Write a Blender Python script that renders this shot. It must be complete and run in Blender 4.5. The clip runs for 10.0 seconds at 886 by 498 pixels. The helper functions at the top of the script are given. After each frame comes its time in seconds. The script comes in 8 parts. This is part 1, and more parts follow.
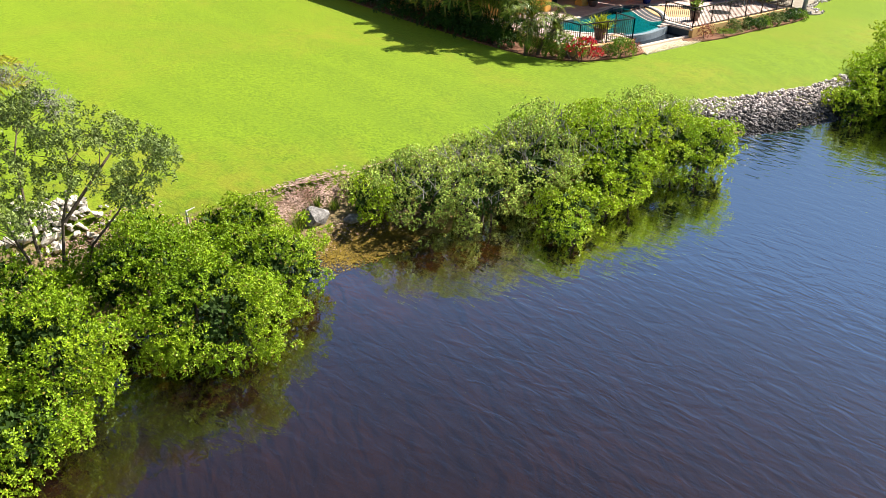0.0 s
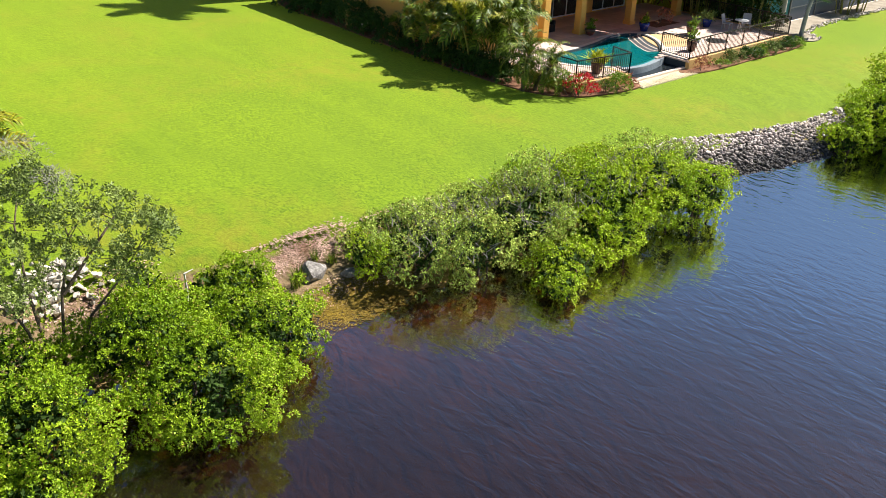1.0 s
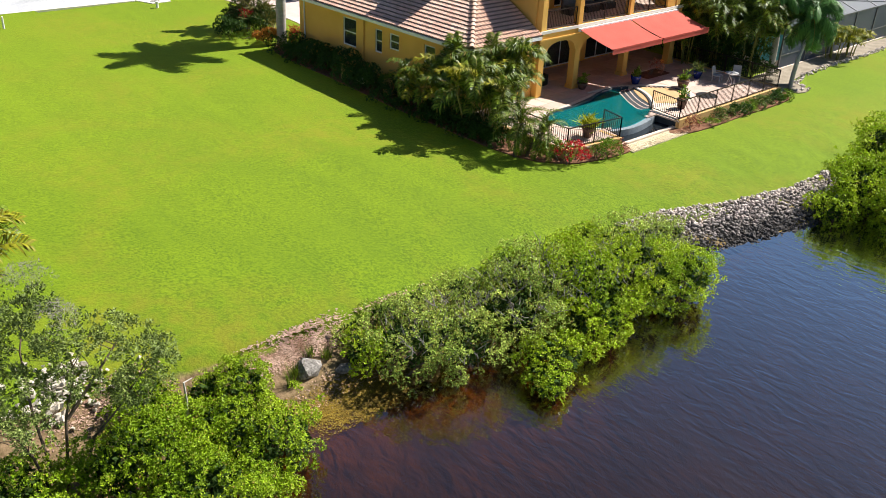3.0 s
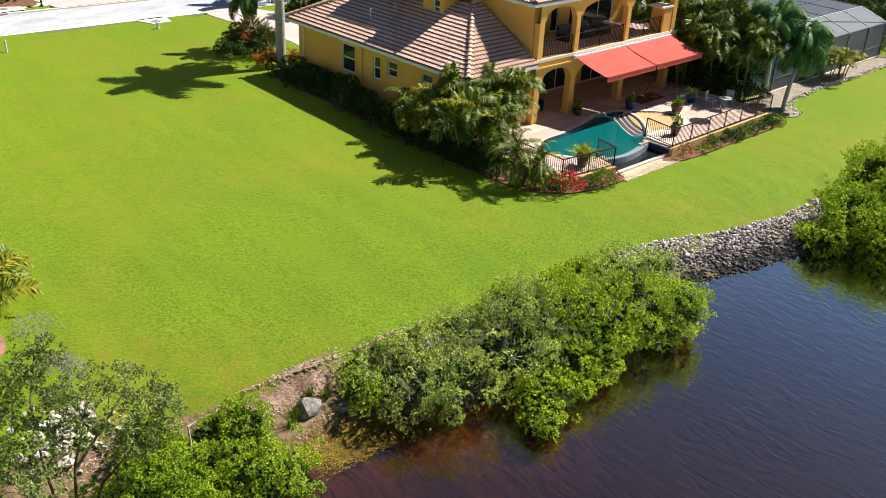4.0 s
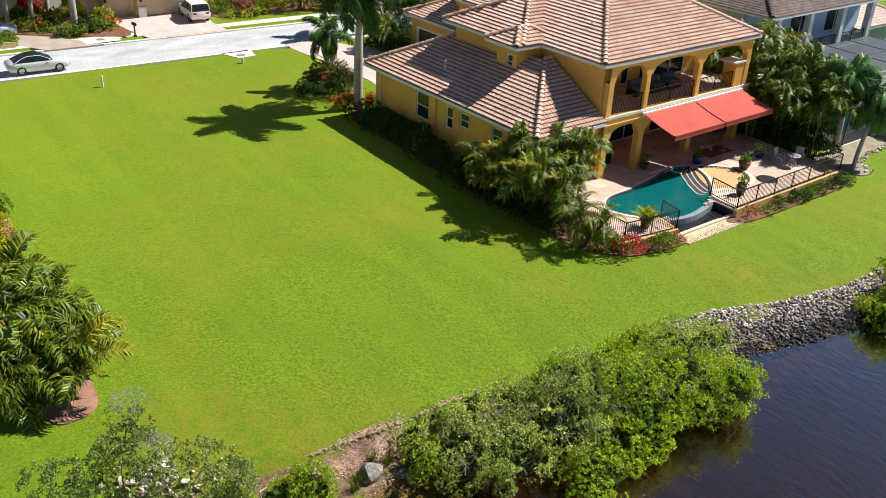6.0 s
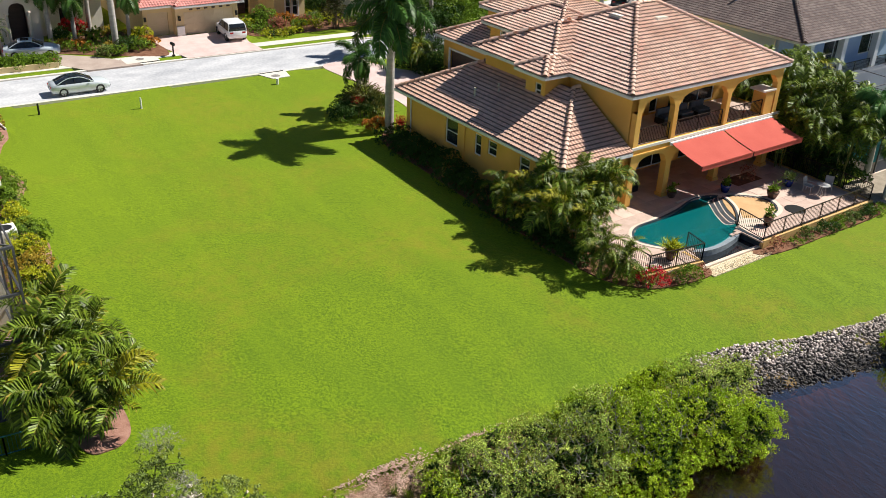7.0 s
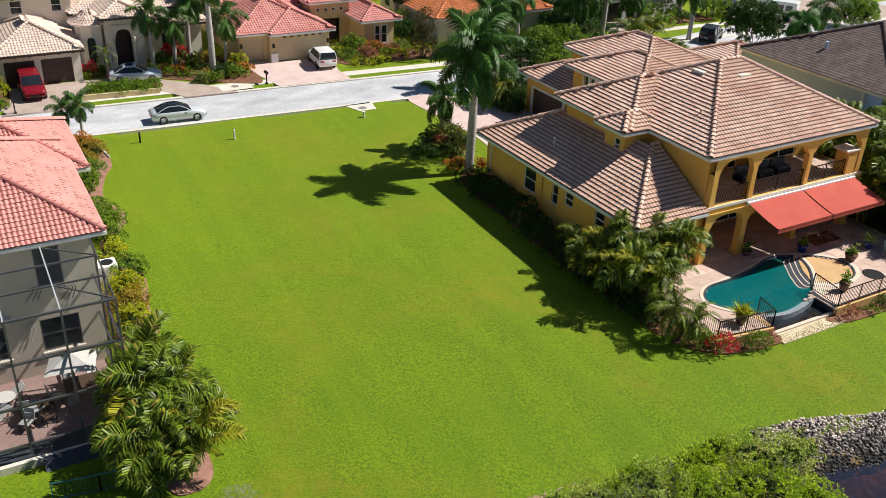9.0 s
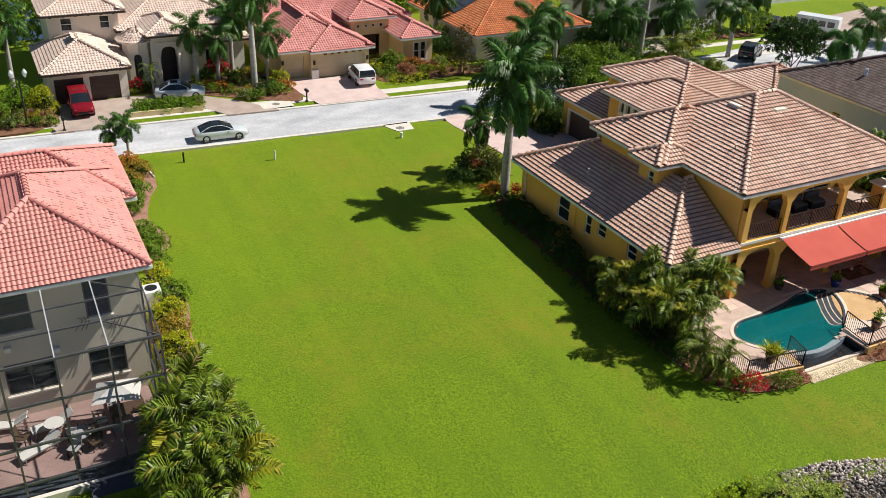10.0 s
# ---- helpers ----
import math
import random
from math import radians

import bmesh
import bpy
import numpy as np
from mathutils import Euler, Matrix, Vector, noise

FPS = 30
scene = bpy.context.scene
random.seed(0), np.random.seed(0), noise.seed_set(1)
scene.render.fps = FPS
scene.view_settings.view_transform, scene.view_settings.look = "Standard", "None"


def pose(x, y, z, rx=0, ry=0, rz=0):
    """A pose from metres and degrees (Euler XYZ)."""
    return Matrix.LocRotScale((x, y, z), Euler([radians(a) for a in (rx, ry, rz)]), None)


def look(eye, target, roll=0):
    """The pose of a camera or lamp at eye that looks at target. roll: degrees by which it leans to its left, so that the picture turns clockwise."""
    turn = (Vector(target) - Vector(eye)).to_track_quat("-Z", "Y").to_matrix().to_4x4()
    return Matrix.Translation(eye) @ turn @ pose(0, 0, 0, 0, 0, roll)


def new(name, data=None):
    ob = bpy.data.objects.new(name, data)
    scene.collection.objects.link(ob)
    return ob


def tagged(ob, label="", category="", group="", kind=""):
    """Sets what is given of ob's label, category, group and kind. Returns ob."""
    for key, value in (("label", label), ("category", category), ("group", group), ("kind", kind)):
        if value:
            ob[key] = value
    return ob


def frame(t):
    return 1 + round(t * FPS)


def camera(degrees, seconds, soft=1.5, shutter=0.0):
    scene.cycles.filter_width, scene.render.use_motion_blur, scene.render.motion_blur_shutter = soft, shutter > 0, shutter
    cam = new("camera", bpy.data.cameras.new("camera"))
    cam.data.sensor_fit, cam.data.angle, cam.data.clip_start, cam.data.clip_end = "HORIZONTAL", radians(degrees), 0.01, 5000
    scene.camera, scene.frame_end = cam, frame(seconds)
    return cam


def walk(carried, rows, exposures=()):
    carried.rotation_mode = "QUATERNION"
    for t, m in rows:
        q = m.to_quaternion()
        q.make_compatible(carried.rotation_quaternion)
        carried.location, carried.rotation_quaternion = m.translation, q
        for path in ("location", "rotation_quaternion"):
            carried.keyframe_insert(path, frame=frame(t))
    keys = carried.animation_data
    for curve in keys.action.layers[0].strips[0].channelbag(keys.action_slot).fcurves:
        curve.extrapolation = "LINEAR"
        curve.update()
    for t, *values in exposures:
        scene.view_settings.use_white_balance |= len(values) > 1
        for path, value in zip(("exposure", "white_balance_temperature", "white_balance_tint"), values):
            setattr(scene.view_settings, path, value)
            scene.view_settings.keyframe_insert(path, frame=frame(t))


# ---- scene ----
cam = camera(52.7, 10.0, 0.5)
METRES, EYE, TILT, LEAN, TURN = 8.0, 1.5, 0.0, 0.0, 0.0
PATH = [
    (0, (0.246, -0.219, 10.265), (1.471, 1.091, 9.379), 2.4),
    (0.5, (0.451, -0.04, 11.112), (1.674, 1.269, 10.223), 2.4),
    (1, (0.699, 0.156, 12.01), (1.92, 1.464, 11.116), 2.3),
    (1.5, (0.951, 0.426, 12.855), (2.171, 1.731, 11.955), 2.4),
    (2, (1.208, 0.694, 13.715), (2.428, 1.997, 12.813), 2.5),
    (2.5, (1.242, 0.802, 14.578), (2.464, 2.1, 13.671), 2.6),
    (4, (1.195, 0.769, 17.075), (2.42, 2.059, 16.161), 2.7),
    (4.5, (1.139, 0.736, 17.931), (2.365, 2.024, 17.016), 2.8),
    (5, (1.085, 0.678, 18.78), (2.311, 1.965, 17.863), 2.8),
    (5.5, (1.065, 0.633, 19.685), (2.259, 1.946, 18.763), 2.8),
    (6, (1.114, 0.615, 20.423), (2.22, 2.0, 19.496), 2.7),
    (7.5, (1.49, 0.358, 22.857), (2.511, 1.806, 21.929), 2.2),
    (8, (1.436, 0.401, 23.633), (2.401, 1.885, 22.701), 2.3),
    (8.5, (1.433, 0.333, 24.311), (2.359, 1.843, 23.38), 2.4),
    (9, (1.406, 0.335, 25.188), (2.305, 1.858, 24.254), 2.4),
    (9.5, (1.44, 0.359, 26.298), (2.311, 1.895, 25.358), 2.3),
    (10, (1.436, 0.378, 27.452), (2.263, 1.934, 26.505), 2.2),
]
EXPOSURE = [(0, 1.20), (2.5, 0.90), (6, 0.58), (8, 0.42), (10, 0.28)]
walk(cam, [(t, look(eye, target, roll)) for t, eye, target, roll in PATH], EXPOSURE)

# ---- world, sun, exposure ----
SUN_EL, SUN_AZ = radians(49.0), math.atan2(0.98, -0.197)
world = bpy.data.worlds.new("sky")
scene.world = world
world.use_nodes = True
wn = world.node_tree
sky = wn.nodes.new("ShaderNodeTexSky")
sky.sky_type, sky.sun_disc, sky.sun_elevation, sky.sun_rotation = "NISHITA", False, SUN_EL, SUN_AZ
sky.air_density, sky.dust_density, sky.ozone_density = 1.0, 0.2, 4.5
wn.links.new(sky.outputs[0], wn.nodes["Background"].inputs[0])
wn.nodes["Background"].inputs[1].default_value = 0.041
sun = new("sun", bpy.data.lights.new("sun", "SUN"))
sun.data.energy, sun.data.angle, sun.data.color = 5.0, radians(0.55), (1.0, 0.955, 0.885)
sun_dir = Vector((0.98 * math.cos(SUN_EL), -0.197 * math.cos(SUN_EL), math.sin(SUN_EL)))
sun.matrix_world = look(sun_dir * 80, (0, 0, 0))

WATER_Z, DECK = -1.7, 0.45


# ---- node materials ----
def mat(name, a, b, scale=1.0, rough=0.7, metal=0.0, bump=0.2, bump_scale=None, fine=0.35, rnd="", rnd_amount=0.25, spec=0.5, translucent=0.0, stretch=(1, 1, 1)):
    """Two colours mixed by broad and fine noise, with bump; rnd: 'island' or 'object' varies the brightness of each piece."""
    m = bpy.data.materials.new(name)
    m.use_nodes = True
    nt = m.node_tree
    N, L = nt.nodes, nt.links
    p = N["Principled BSDF"]
    tc, mp = N.new("ShaderNodeTexCoord"), N.new("ShaderNodeMapping")
    mp.inputs["Scale"].default_value = stretch
    L.new(tc.outputs["Object"], mp.inputs[0])
    n1, n2 = N.new("ShaderNodeTexNoise"), N.new("ShaderNodeTexNoise")
    n1.inputs["Scale"].default_value, n1.inputs["Detail"].default_value = scale, 3
    n2.inputs["Scale"].default_value, n2.inputs["Detail"].default_value = (bump_scale or scale * 9), 4
    L.new(mp.outputs[0], n1.inputs["Vector"])
    L.new(mp.outputs[0], n2.inputs["Vector"])
    ma = N.new("ShaderNodeMix")
    ma.inputs[0].default_value = fine
    L.new(n1.outputs["Fac"], ma.inputs[2])
    L.new(n2.outputs["Fac"], ma.inputs[3])
    ramp = N.new("ShaderNodeMapRange")
    ramp.inputs[1].default_value, ramp.inputs[2].default_value = 0.32, 0.68
    L.new(ma.outputs[0], ramp.inputs[0])
    mix = N.new("ShaderNodeMix")
    mix.data_type = "RGBA"
    L.new(ramp.outputs[0], mix.inputs[0])
    mix.inputs[6].default_value, mix.inputs[7].default_value = (*a, 1), (*b, 1)
    col = mix.outputs[2]
    if rnd:
        src = N.new("ShaderNodeNewGeometry").outputs["Random Per Island"] if rnd == "island" else N.new("ShaderNodeObjectInfo").outputs["Random"]
        mr = N.new("ShaderNodeMapRange")
        mr.inputs[3].default_value, mr.inputs[4].default_value = 1 - rnd_amount, 1 + rnd_amount
        L.new(src, mr.inputs[0])
        hsv = N.new("ShaderNodeHueSaturation")
        L.new(mr.outputs[0], hsv.inputs["Value"])
        L.new(col, hsv.inputs["Color"])
        col = hsv.outputs[0]
    L.new(col, p.inputs["Base Color"])
    p.inputs["Roughness"].default_value, p.inputs["Metallic"].default_value = rough, metal
    p.inputs["Specular IOR Level"].default_value = spec
    if bump:
        bp = N.new("ShaderNodeBump")
        bp.inputs["Strength"].default_value, bp.inputs["Distance"].default_value = bump, 0.03
        L.new(n2.outputs["Fac"], bp.inputs["Height"])
        L.new(bp.outputs[0], p.inputs["Normal"])
    if translucent:
        tr, mx = N.new("ShaderNodeBsdfTranslucent"), N.new("ShaderNodeMixShader")
        mx.inputs[0].default_value = translucent
        L.new(col, tr.inputs["Color"])
        L.new(p.outputs[0], mx.inputs[1])
        L.new(tr.outputs[0], mx.inputs[2])
        L.new(mx.outputs[0], N["Material Output"].inputs[0])
    return m


def glass(name, tint, clear=0.6, rough=0.03, ior=1.45):
    """A thin pane: tinted see-through with a Fresnel gloss."""
    m = bpy.data.materials.new(name)
    m.use_nodes = True
    N, L = m.node_tree.nodes, m.node_tree.links
    N.remove(N["Principled BSDF"])
    tr, df, gl = N.new("ShaderNodeBsdfTransparent"), N.new("ShaderNodeBsdfDiffuse"), N.new("ShaderNodeBsdfGlossy")
    tr.inputs[0].default_value = (*tint, 1)
    df.inputs[0].default_value = (*[c * 0.3 for c in tint], 1)
    gl.inputs["Roughness"].default_value = rough
    m1, m2, fr = N.new("ShaderNodeMixShader"), N.new("ShaderNodeMixShader"), N.new("ShaderNodeFresnel")
    fr.inputs[0].default_value = ior
    m1.inputs[0].default_value = clear
    L.new(df.outputs[0], m1.inputs[1])
    L.new(tr.outputs[0], m1.inputs[2])
    L.new(fr.outputs[0], m2.inputs[0])
    L.new(m1.outputs[0], m2.inputs[1])
    L.new(gl.outputs[0], m2.inputs[2])
    L.new(m2.outputs[0], N["Material Output"].inputs[0])
    return m


def water_mat(name, body, clear_tint, clear, wave, strength, rough=0.04, stretch=(1, 1, 1), gloss=0.09):
    """Water: a tinted, partly clear body under a rippled gloss."""
    m = glass(name, clear_tint, clear, rough, 1.33)
    N, L = m.node_tree.nodes, m.node_tree.links
    fres = next(n for n in N if n.type == "FRESNEL")
    gain = N.new("ShaderNodeMapRange")
    for i, x in enumerate((0.02, 0.09, 0.045, gloss)):
        gain.inputs[1 + i].default_value = x
    gain.clamp = False
    cap = N.new("ShaderNodeMath")
    cap.operation = "MINIMUM"
    cap.inputs[1].default_value = 0.9
    used = fres.outputs[0].links[0].to_socket
    L.new(fres.outputs[0], gain.inputs[0])
    L.new(gain.outputs[0], cap.inputs[0])
    L.new(cap.outputs[0], used)
    for n in N:
        if n.type == "BSDF_DIFFUSE":
            n.inputs[0].default_value = (*body, 1)
    tc, mp = N.new("ShaderNodeTexCoord"), N.new("ShaderNodeMapping")
    mp.inputs["Scale"].default_value = stretch
    L.new(tc.outputs["Object"], mp.inputs[0])
    a, b = N.new("ShaderNodeTexNoise"), N.new("ShaderNodeTexNoise")
    a.inputs["Scale"].default_value, a.inputs["Detail"].default_value, a.inputs["Distortion"].default_value = wave, 2.5, 0.6
    b.inputs["Scale"].default_value, b.inputs["Detail"].default_value = wave * 0.12, 2
    L.new(mp.outputs[0], a.inputs["Vector"])
    L.new(tc.outputs["Object"], b.inputs["Vector"])
    mul = N.new("ShaderNodeMath")
    mul.operation = "MULTIPLY"
    L.new(a.outputs["Fac"], mul.inputs[0])
    L.new(b.outputs["Fac"], mul.inputs[1])
    bp = N.new("ShaderNodeBump")
    bp.inputs["Strength"].default_value, bp.inputs["Distance"].default_value = strength, 0.25
    L.new(mul.outputs[0], bp.inputs["Height"])
    for n in N:
        if n.type in ("BSDF_GLOSSY", "FRESNEL"):
            L.new(bp.outputs[0], n.inputs["Normal"])
    return m


def screen_mat(name, colour, cover):
    m = bpy.data.materials.new(name)
    m.use_nodes = True
    N, L = m.node_tree.nodes, m.node_tree.links
    p, tr, mx = N["Principled BSDF"], N.new("ShaderNodeBsdfTransparent"), N.new("ShaderNodeMixShader")
    p.inputs["Base Color"].default_value, p.inputs["Roughness"].default_value = (*colour, 1), 0.6
    mx.inputs[0].default_value = cover
    L.new(tr.outputs[0], mx.inputs[1])
    L.new(p.outputs[0], mx.inputs[2])
    L.new(mx.outputs[0], N["Material Output"].inputs[0])
    return m


def ground_mat():
    """Lawn above the bank, soil and leaf litter on the bank, brown mud under water."""
    m = bpy.data.materials.new("lawn_and_bank")
    m.use_nodes = True
    N, L = m.node_tree.nodes, m.node_tree.links
    p = N["Principled BSDF"]
    tc, geo, sep = N.new("ShaderNodeTexCoord"), N.new("ShaderNodeNewGeometry"), N.new("ShaderNodeSeparateXYZ")
    L.new(geo.outputs["Position"], sep.inputs[0])

    def noise_tex(scale, detail=3.0, stretch=None, dist=0.0):
        n = N.new("ShaderNodeTexNoise")
        n.inputs["Scale"].default_value, n.inputs["Detail"].default_value, n.inputs["Distortion"].default_value = scale, detail, dist
        if stretch:
            mp = N.new("ShaderNodeMapping")
            mp.inputs["Scale"].default_value = stretch
            mp.inputs["Rotation"].default_value = (0, 0, radians(-6))
            L.new(tc.outputs["Object"], mp.inputs[0])
            L.new(mp.outputs[0], n.inputs["Vector"])
        else:
            L.new(tc.outputs["Object"], n.inputs["Vector"])
        return n.outputs["Fac"]

    def remap(v, a, b, c=0.0, d=1.0):
        r = N.new("ShaderNodeMapRange")
        for i, x in enumerate((a, b, c, d)):
            r.inputs[1 + i].default_value = x
        L.new(v, r.inputs[0])
        return r.outputs[0]

    def mixc(f, a, b):
        x = N.new("ShaderNodeMix")
        x.data_type = "RGBA"
        if isinstance(f, float):
            x.inputs[0].default_value = f
        else:
            L.new(f, x.inputs[0])
        for i, c in ((6, a), (7, b)):
            if isinstance(c, tuple):
                x.inputs[i].default_value = (*c, 1)
            else:
                L.new(c, x.inputs[i])
        return x.outputs[2]

    blades = noise_tex(9.5, 5, (1.0, 0.8, 1.0), 0.3)
    tips = noise_tex(22.0, 2, (1.0, 0.8, 1.0))
    tufts = noise_tex(2.6, 5, dist=0.5)
    patches = noise_tex(0.13, 5, dist=0.7)
    stripes = noise_tex(0.5, 2, (1.6, 0.09, 1.0))
    grain = N.new("ShaderNodeMix")
    grain.inputs[0].default_value = 0.4
    L.new(blades, grain.inputs[2])
    L.new(tips, grain.inputs[3])
    grain = grain.outputs[0]
    green = mixc(remap(grain, 0.40, 0.585), LAWN_DARK, LAWN_LIGHT)
    green = mixc(remap(tufts, 0.42, 0.66, 0.0, 0.28), green, LAWN_DEEP)
    green = mixc(remap(noise_tex(0.34, 5, (1.3, 0.7, 1.0), 0.5), 0.42, 0.62, 0.0, 0.42), green, LAWN_DEEP)
    green = mixc(remap(stripes, 0.46, 0.66, 0.0, 0.24), green, LAWN_LIGHT)
    dry = N.new("ShaderNodeMath")
    dry.operation = "MULTIPLY"
    L.new(remap(patches, 0.47, 0.70), dry.inputs[0])
    L.new(remap(noise_tex(1.6, 5), 0.36, 0.62, 0.12, 0.65), dry.inputs[1])
    green = mixc(dry.outputs[0], green, LAWN_DRY)
    soil = mixc(remap(noise_tex(6.0, 5), 0.35, 0.65), (0.10, 0.062, 0.035), (0.25, 0.16, 0.10))
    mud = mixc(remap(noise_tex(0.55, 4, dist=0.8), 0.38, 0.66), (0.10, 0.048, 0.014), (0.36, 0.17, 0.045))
    # bed colour darkens with depth, painting in the light lost through the water
    depth_dark = mixc(remap(noise_tex(0.8, 3), 0.35, 0.65), (0.03, 0.016, 0.012), (0.06, 0.03, 0.02))
    mud = mixc(remap(sep.outputs["Z"], -2.45, -1.85), depth_dark, mud)
    edge = N.new("ShaderNodeMath")
    edge.operation = "ADD"
    L.new(sep.outputs["Z"], edge.inputs[0])
    L.new(remap(noise_tex(1.2, 4), 0.0, 1.0, -0.11, 0.11), edge.inputs[1])
    low = mixc(remap(edge.outputs[0], -1.85, -1.55), mud, soil)
    rim = N.new("ShaderNodeMath")
    rim.operation = "ADD"
    L.new(edge.outputs[0], rim.inputs[0])
    L.new(remap(sep.outputs["X"], 13.0, 36.0, 0.0, 0.33), rim.inputs[1])
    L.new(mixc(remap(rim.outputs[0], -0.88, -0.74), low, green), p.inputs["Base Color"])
    p.inputs["Roughness"].default_value = 0.85
    p.inputs["Sheen Weight"].default_value = 0.65
    p.inputs["Sheen Roughness"].default_value = 0.5
    p.inputs["Sheen Tint"].default_value = (0.72, 0.85, 0.06, 1)
    p.inputs["Specular IOR Level"].default_value = 0.2
    bp = N.new("ShaderNodeBump")
    bp.inputs["Strength"].default_value, bp.inputs["Distance"].default_value = 0.7, 0.05
    L.new(grain, bp.inputs["Height"])
    L.new(bp.outputs[0], p.inputs["Normal"])
    return m


LAWN_DEEP = (0.074, 0.142, 0.004)
LAWN_DARK, LAWN_LIGHT, LAWN_DRY = (0.042, 0.096, 0.002), (0.155, 0.244, 0.004), (0.20, 0.172, 0.014)
M_ground = ground_mat()
M_water = water_mat("canal_water", (0.018, 0.0095, 0.008), (0.85, 0.58, 0.30), 0.66, 1.25, 0.15, 0.06, (2.4, 1.0, 1.0), 0.88)
M_poolwater = water_mat("pool_water", (0.004, 0.19, 0.20), (0.5, 0.95, 0.94), 0.5, 2.0, 0.05, 0.02)
M_stucco = mat("ochre_stucco", (0.72, 0.405, 0.09), (0.84, 0.50, 0.13), 0.6, 0.9, bump=0.25, bump_scale=40, spec=0.2)
M_stucco_wet = mat("ochre_garden_wall", (0.58, 0.36, 0.15), (0.70, 0.46, 0.20), 1.2, 0.9, bump=0.3, bump_scale=30, spec=0.2)
M_cream = mat("cream_stucco", (0.75, 0.69, 0.59), (0.84, 0.78, 0.69), 0.5, 0.9, bump=0.2, bump_scale=40, spec=0.2)
M_yellow = mat("pale_yellow_stucco", (0.62, 0.48, 0.26), (0.72, 0.57, 0.33), 0.5, 0.9, bump=0.2, bump_scale=40, spec=0.2)
M_beige = mat("greige_stucco", (0.60, 0.53, 0.43), (0.70, 0.62, 0.51), 0.5, 0.9, bump=0.2, bump_scale=40, spec=0.2)
M_grey = mat("blue_grey_stucco", (0.38, 0.52, 0.76), (0.46, 0.60, 0.83), 0.5, 0.9, bump=0.2, bump_scale=40, spec=0.2)
M_white = mat("white_paint", (0.72, 0.72, 0.70), (0.82, 0.82, 0.80), 1.5, 0.55, bump=0.05, spec=0.4)
M_tile = mat("brown_roof_tile", (0.64, 0.37, 0.265), (0.86, 0.61, 0.48), 0.8, 0.36, bump=0.2, bump_scale=30, rnd="island", rnd_amount=0.16, spec=0.6)
M_tile_piece = mat("brown_roof_tile_piece", (0.64, 0.37, 0.265), (0.86, 0.61, 0.48), 0.8, 0.36, bump=0.2, bump_scale=30, rnd="object", rnd_amount=0.16, spec=0.6)
M_tile_red = mat("pink_red_roof_tile", (0.62, 0.245, 0.21), (0.72, 0.32, 0.275), 0.7, 0.6, bump=0.2, bump_scale=30, rnd="island", rnd_amount=0.05, spec=0.35)
M_tile_crimson = mat("crimson_roof_tile", (0.53, 0.19, 0.165), (0.67, 0.30, 0.265), 0.7, 0.7, bump=0.2, bump_scale=30, rnd="island", rnd_amount=0.1, spec=0.35)
M_tile_cream = mat("sand_roof_tile", (0.62, 0.46, 0.38), (0.76, 0.60, 0.51), 0.7, 0.75, bump=0.2, bump_scale=30, rnd="island", rnd_amount=0.1, spec=0.3)
M_tile_orange = mat("orange_roof_tile", (0.55, 0.17, 0.06), (0.66, 0.25, 0.10), 0.7, 0.75, bump=0.2, bump_scale=30, rnd="island", rnd_amount=0.2, spec=0.3)
M_tile_dark = mat("dark_umber_roof_tile", (0.115, 0.085, 0.078), (0.19, 0.148, 0.135), 0.7, 0.75, bump=0.2, bump_scale=30, rnd="island", rnd_amount=0.25, spec=0.3)
# darker edge colours paint the shadow under each course; brown tiles add mildew
M_tile_edge = mat("mildew_and_shade_tile_edge", (0.085, 0.056, 0.047), (0.16, 0.11, 0.093), 2.0, 0.9, bump=0.1, spec=0.1)
M_lip_warm = mat("shade_red_tile_edge", (0.22, 0.085, 0.07), (0.32, 0.13, 0.11), 2.0, 0.9, bump=0.1, spec=0.1)
M_lip_sand = mat("shade_sand_tile_edge", (0.30, 0.215, 0.175), (0.40, 0.30, 0.25), 2.0, 0.9, bump=0.1, spec=0.1)
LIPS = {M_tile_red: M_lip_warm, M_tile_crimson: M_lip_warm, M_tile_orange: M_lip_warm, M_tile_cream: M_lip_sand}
M_under = mat("roof_underlay", (0.10, 0.06, 0.045), (0.15, 0.09, 0.07), 1.0, 0.9)
M_glass = glass("window_glass", (0.30, 0.36, 0.38), 0.55)
M_glass_dark = glass("dark_window_glass", (0.16, 0.2, 0.22), 0.4)
M_rail = mat("bronze_metal", (0.035, 0.024, 0.018), (0.055, 0.04, 0.03), 4, 0.45, 0.6, bump=0.05)
M_black = mat("black_metal", (0.012, 0.012, 0.013), (0.022, 0.022, 0.024), 4, 0.45, 0.3, bump=0.05)
M_teal = mat("teal_painted_metal", (0.02, 0.12, 0.15), (0.03, 0.17, 0.20), 4, 0.5, 0.2, bump=0.05)
M_awning = mat("coral_awning_canvas", (0.46, 0.09, 0.068), (0.54, 0.12, 0.09), 0.7, 0.85, bump=0.15, bump_scale=60, spec=0.15)
M_paver = mat("pink_brick_paver", (0.52, 0.375, 0.305), (0.68, 0.51, 0.43), 1.2, 0.85, bump=0.25, bump_scale=12, rnd="object", rnd_amount=0.12, spec=0.25)
M_paver_base = mat("paver_joint_sand", (0.45, 0.33, 0.265), (0.58, 0.44, 0.37), 2.0, 0.9, bump=0.2)
M_coping = mat("pale_shell_stone", (0.62, 0.50, 0.40), (0.74, 0.63, 0.52), 1.5, 0.8, bump=0.15, spec=0.3)
M_pooltile = mat("pool_plaster", (0.012, 0.26, 0.27), (0.03, 0.36, 0.36), 1.5, 0.6, bump=0.05)
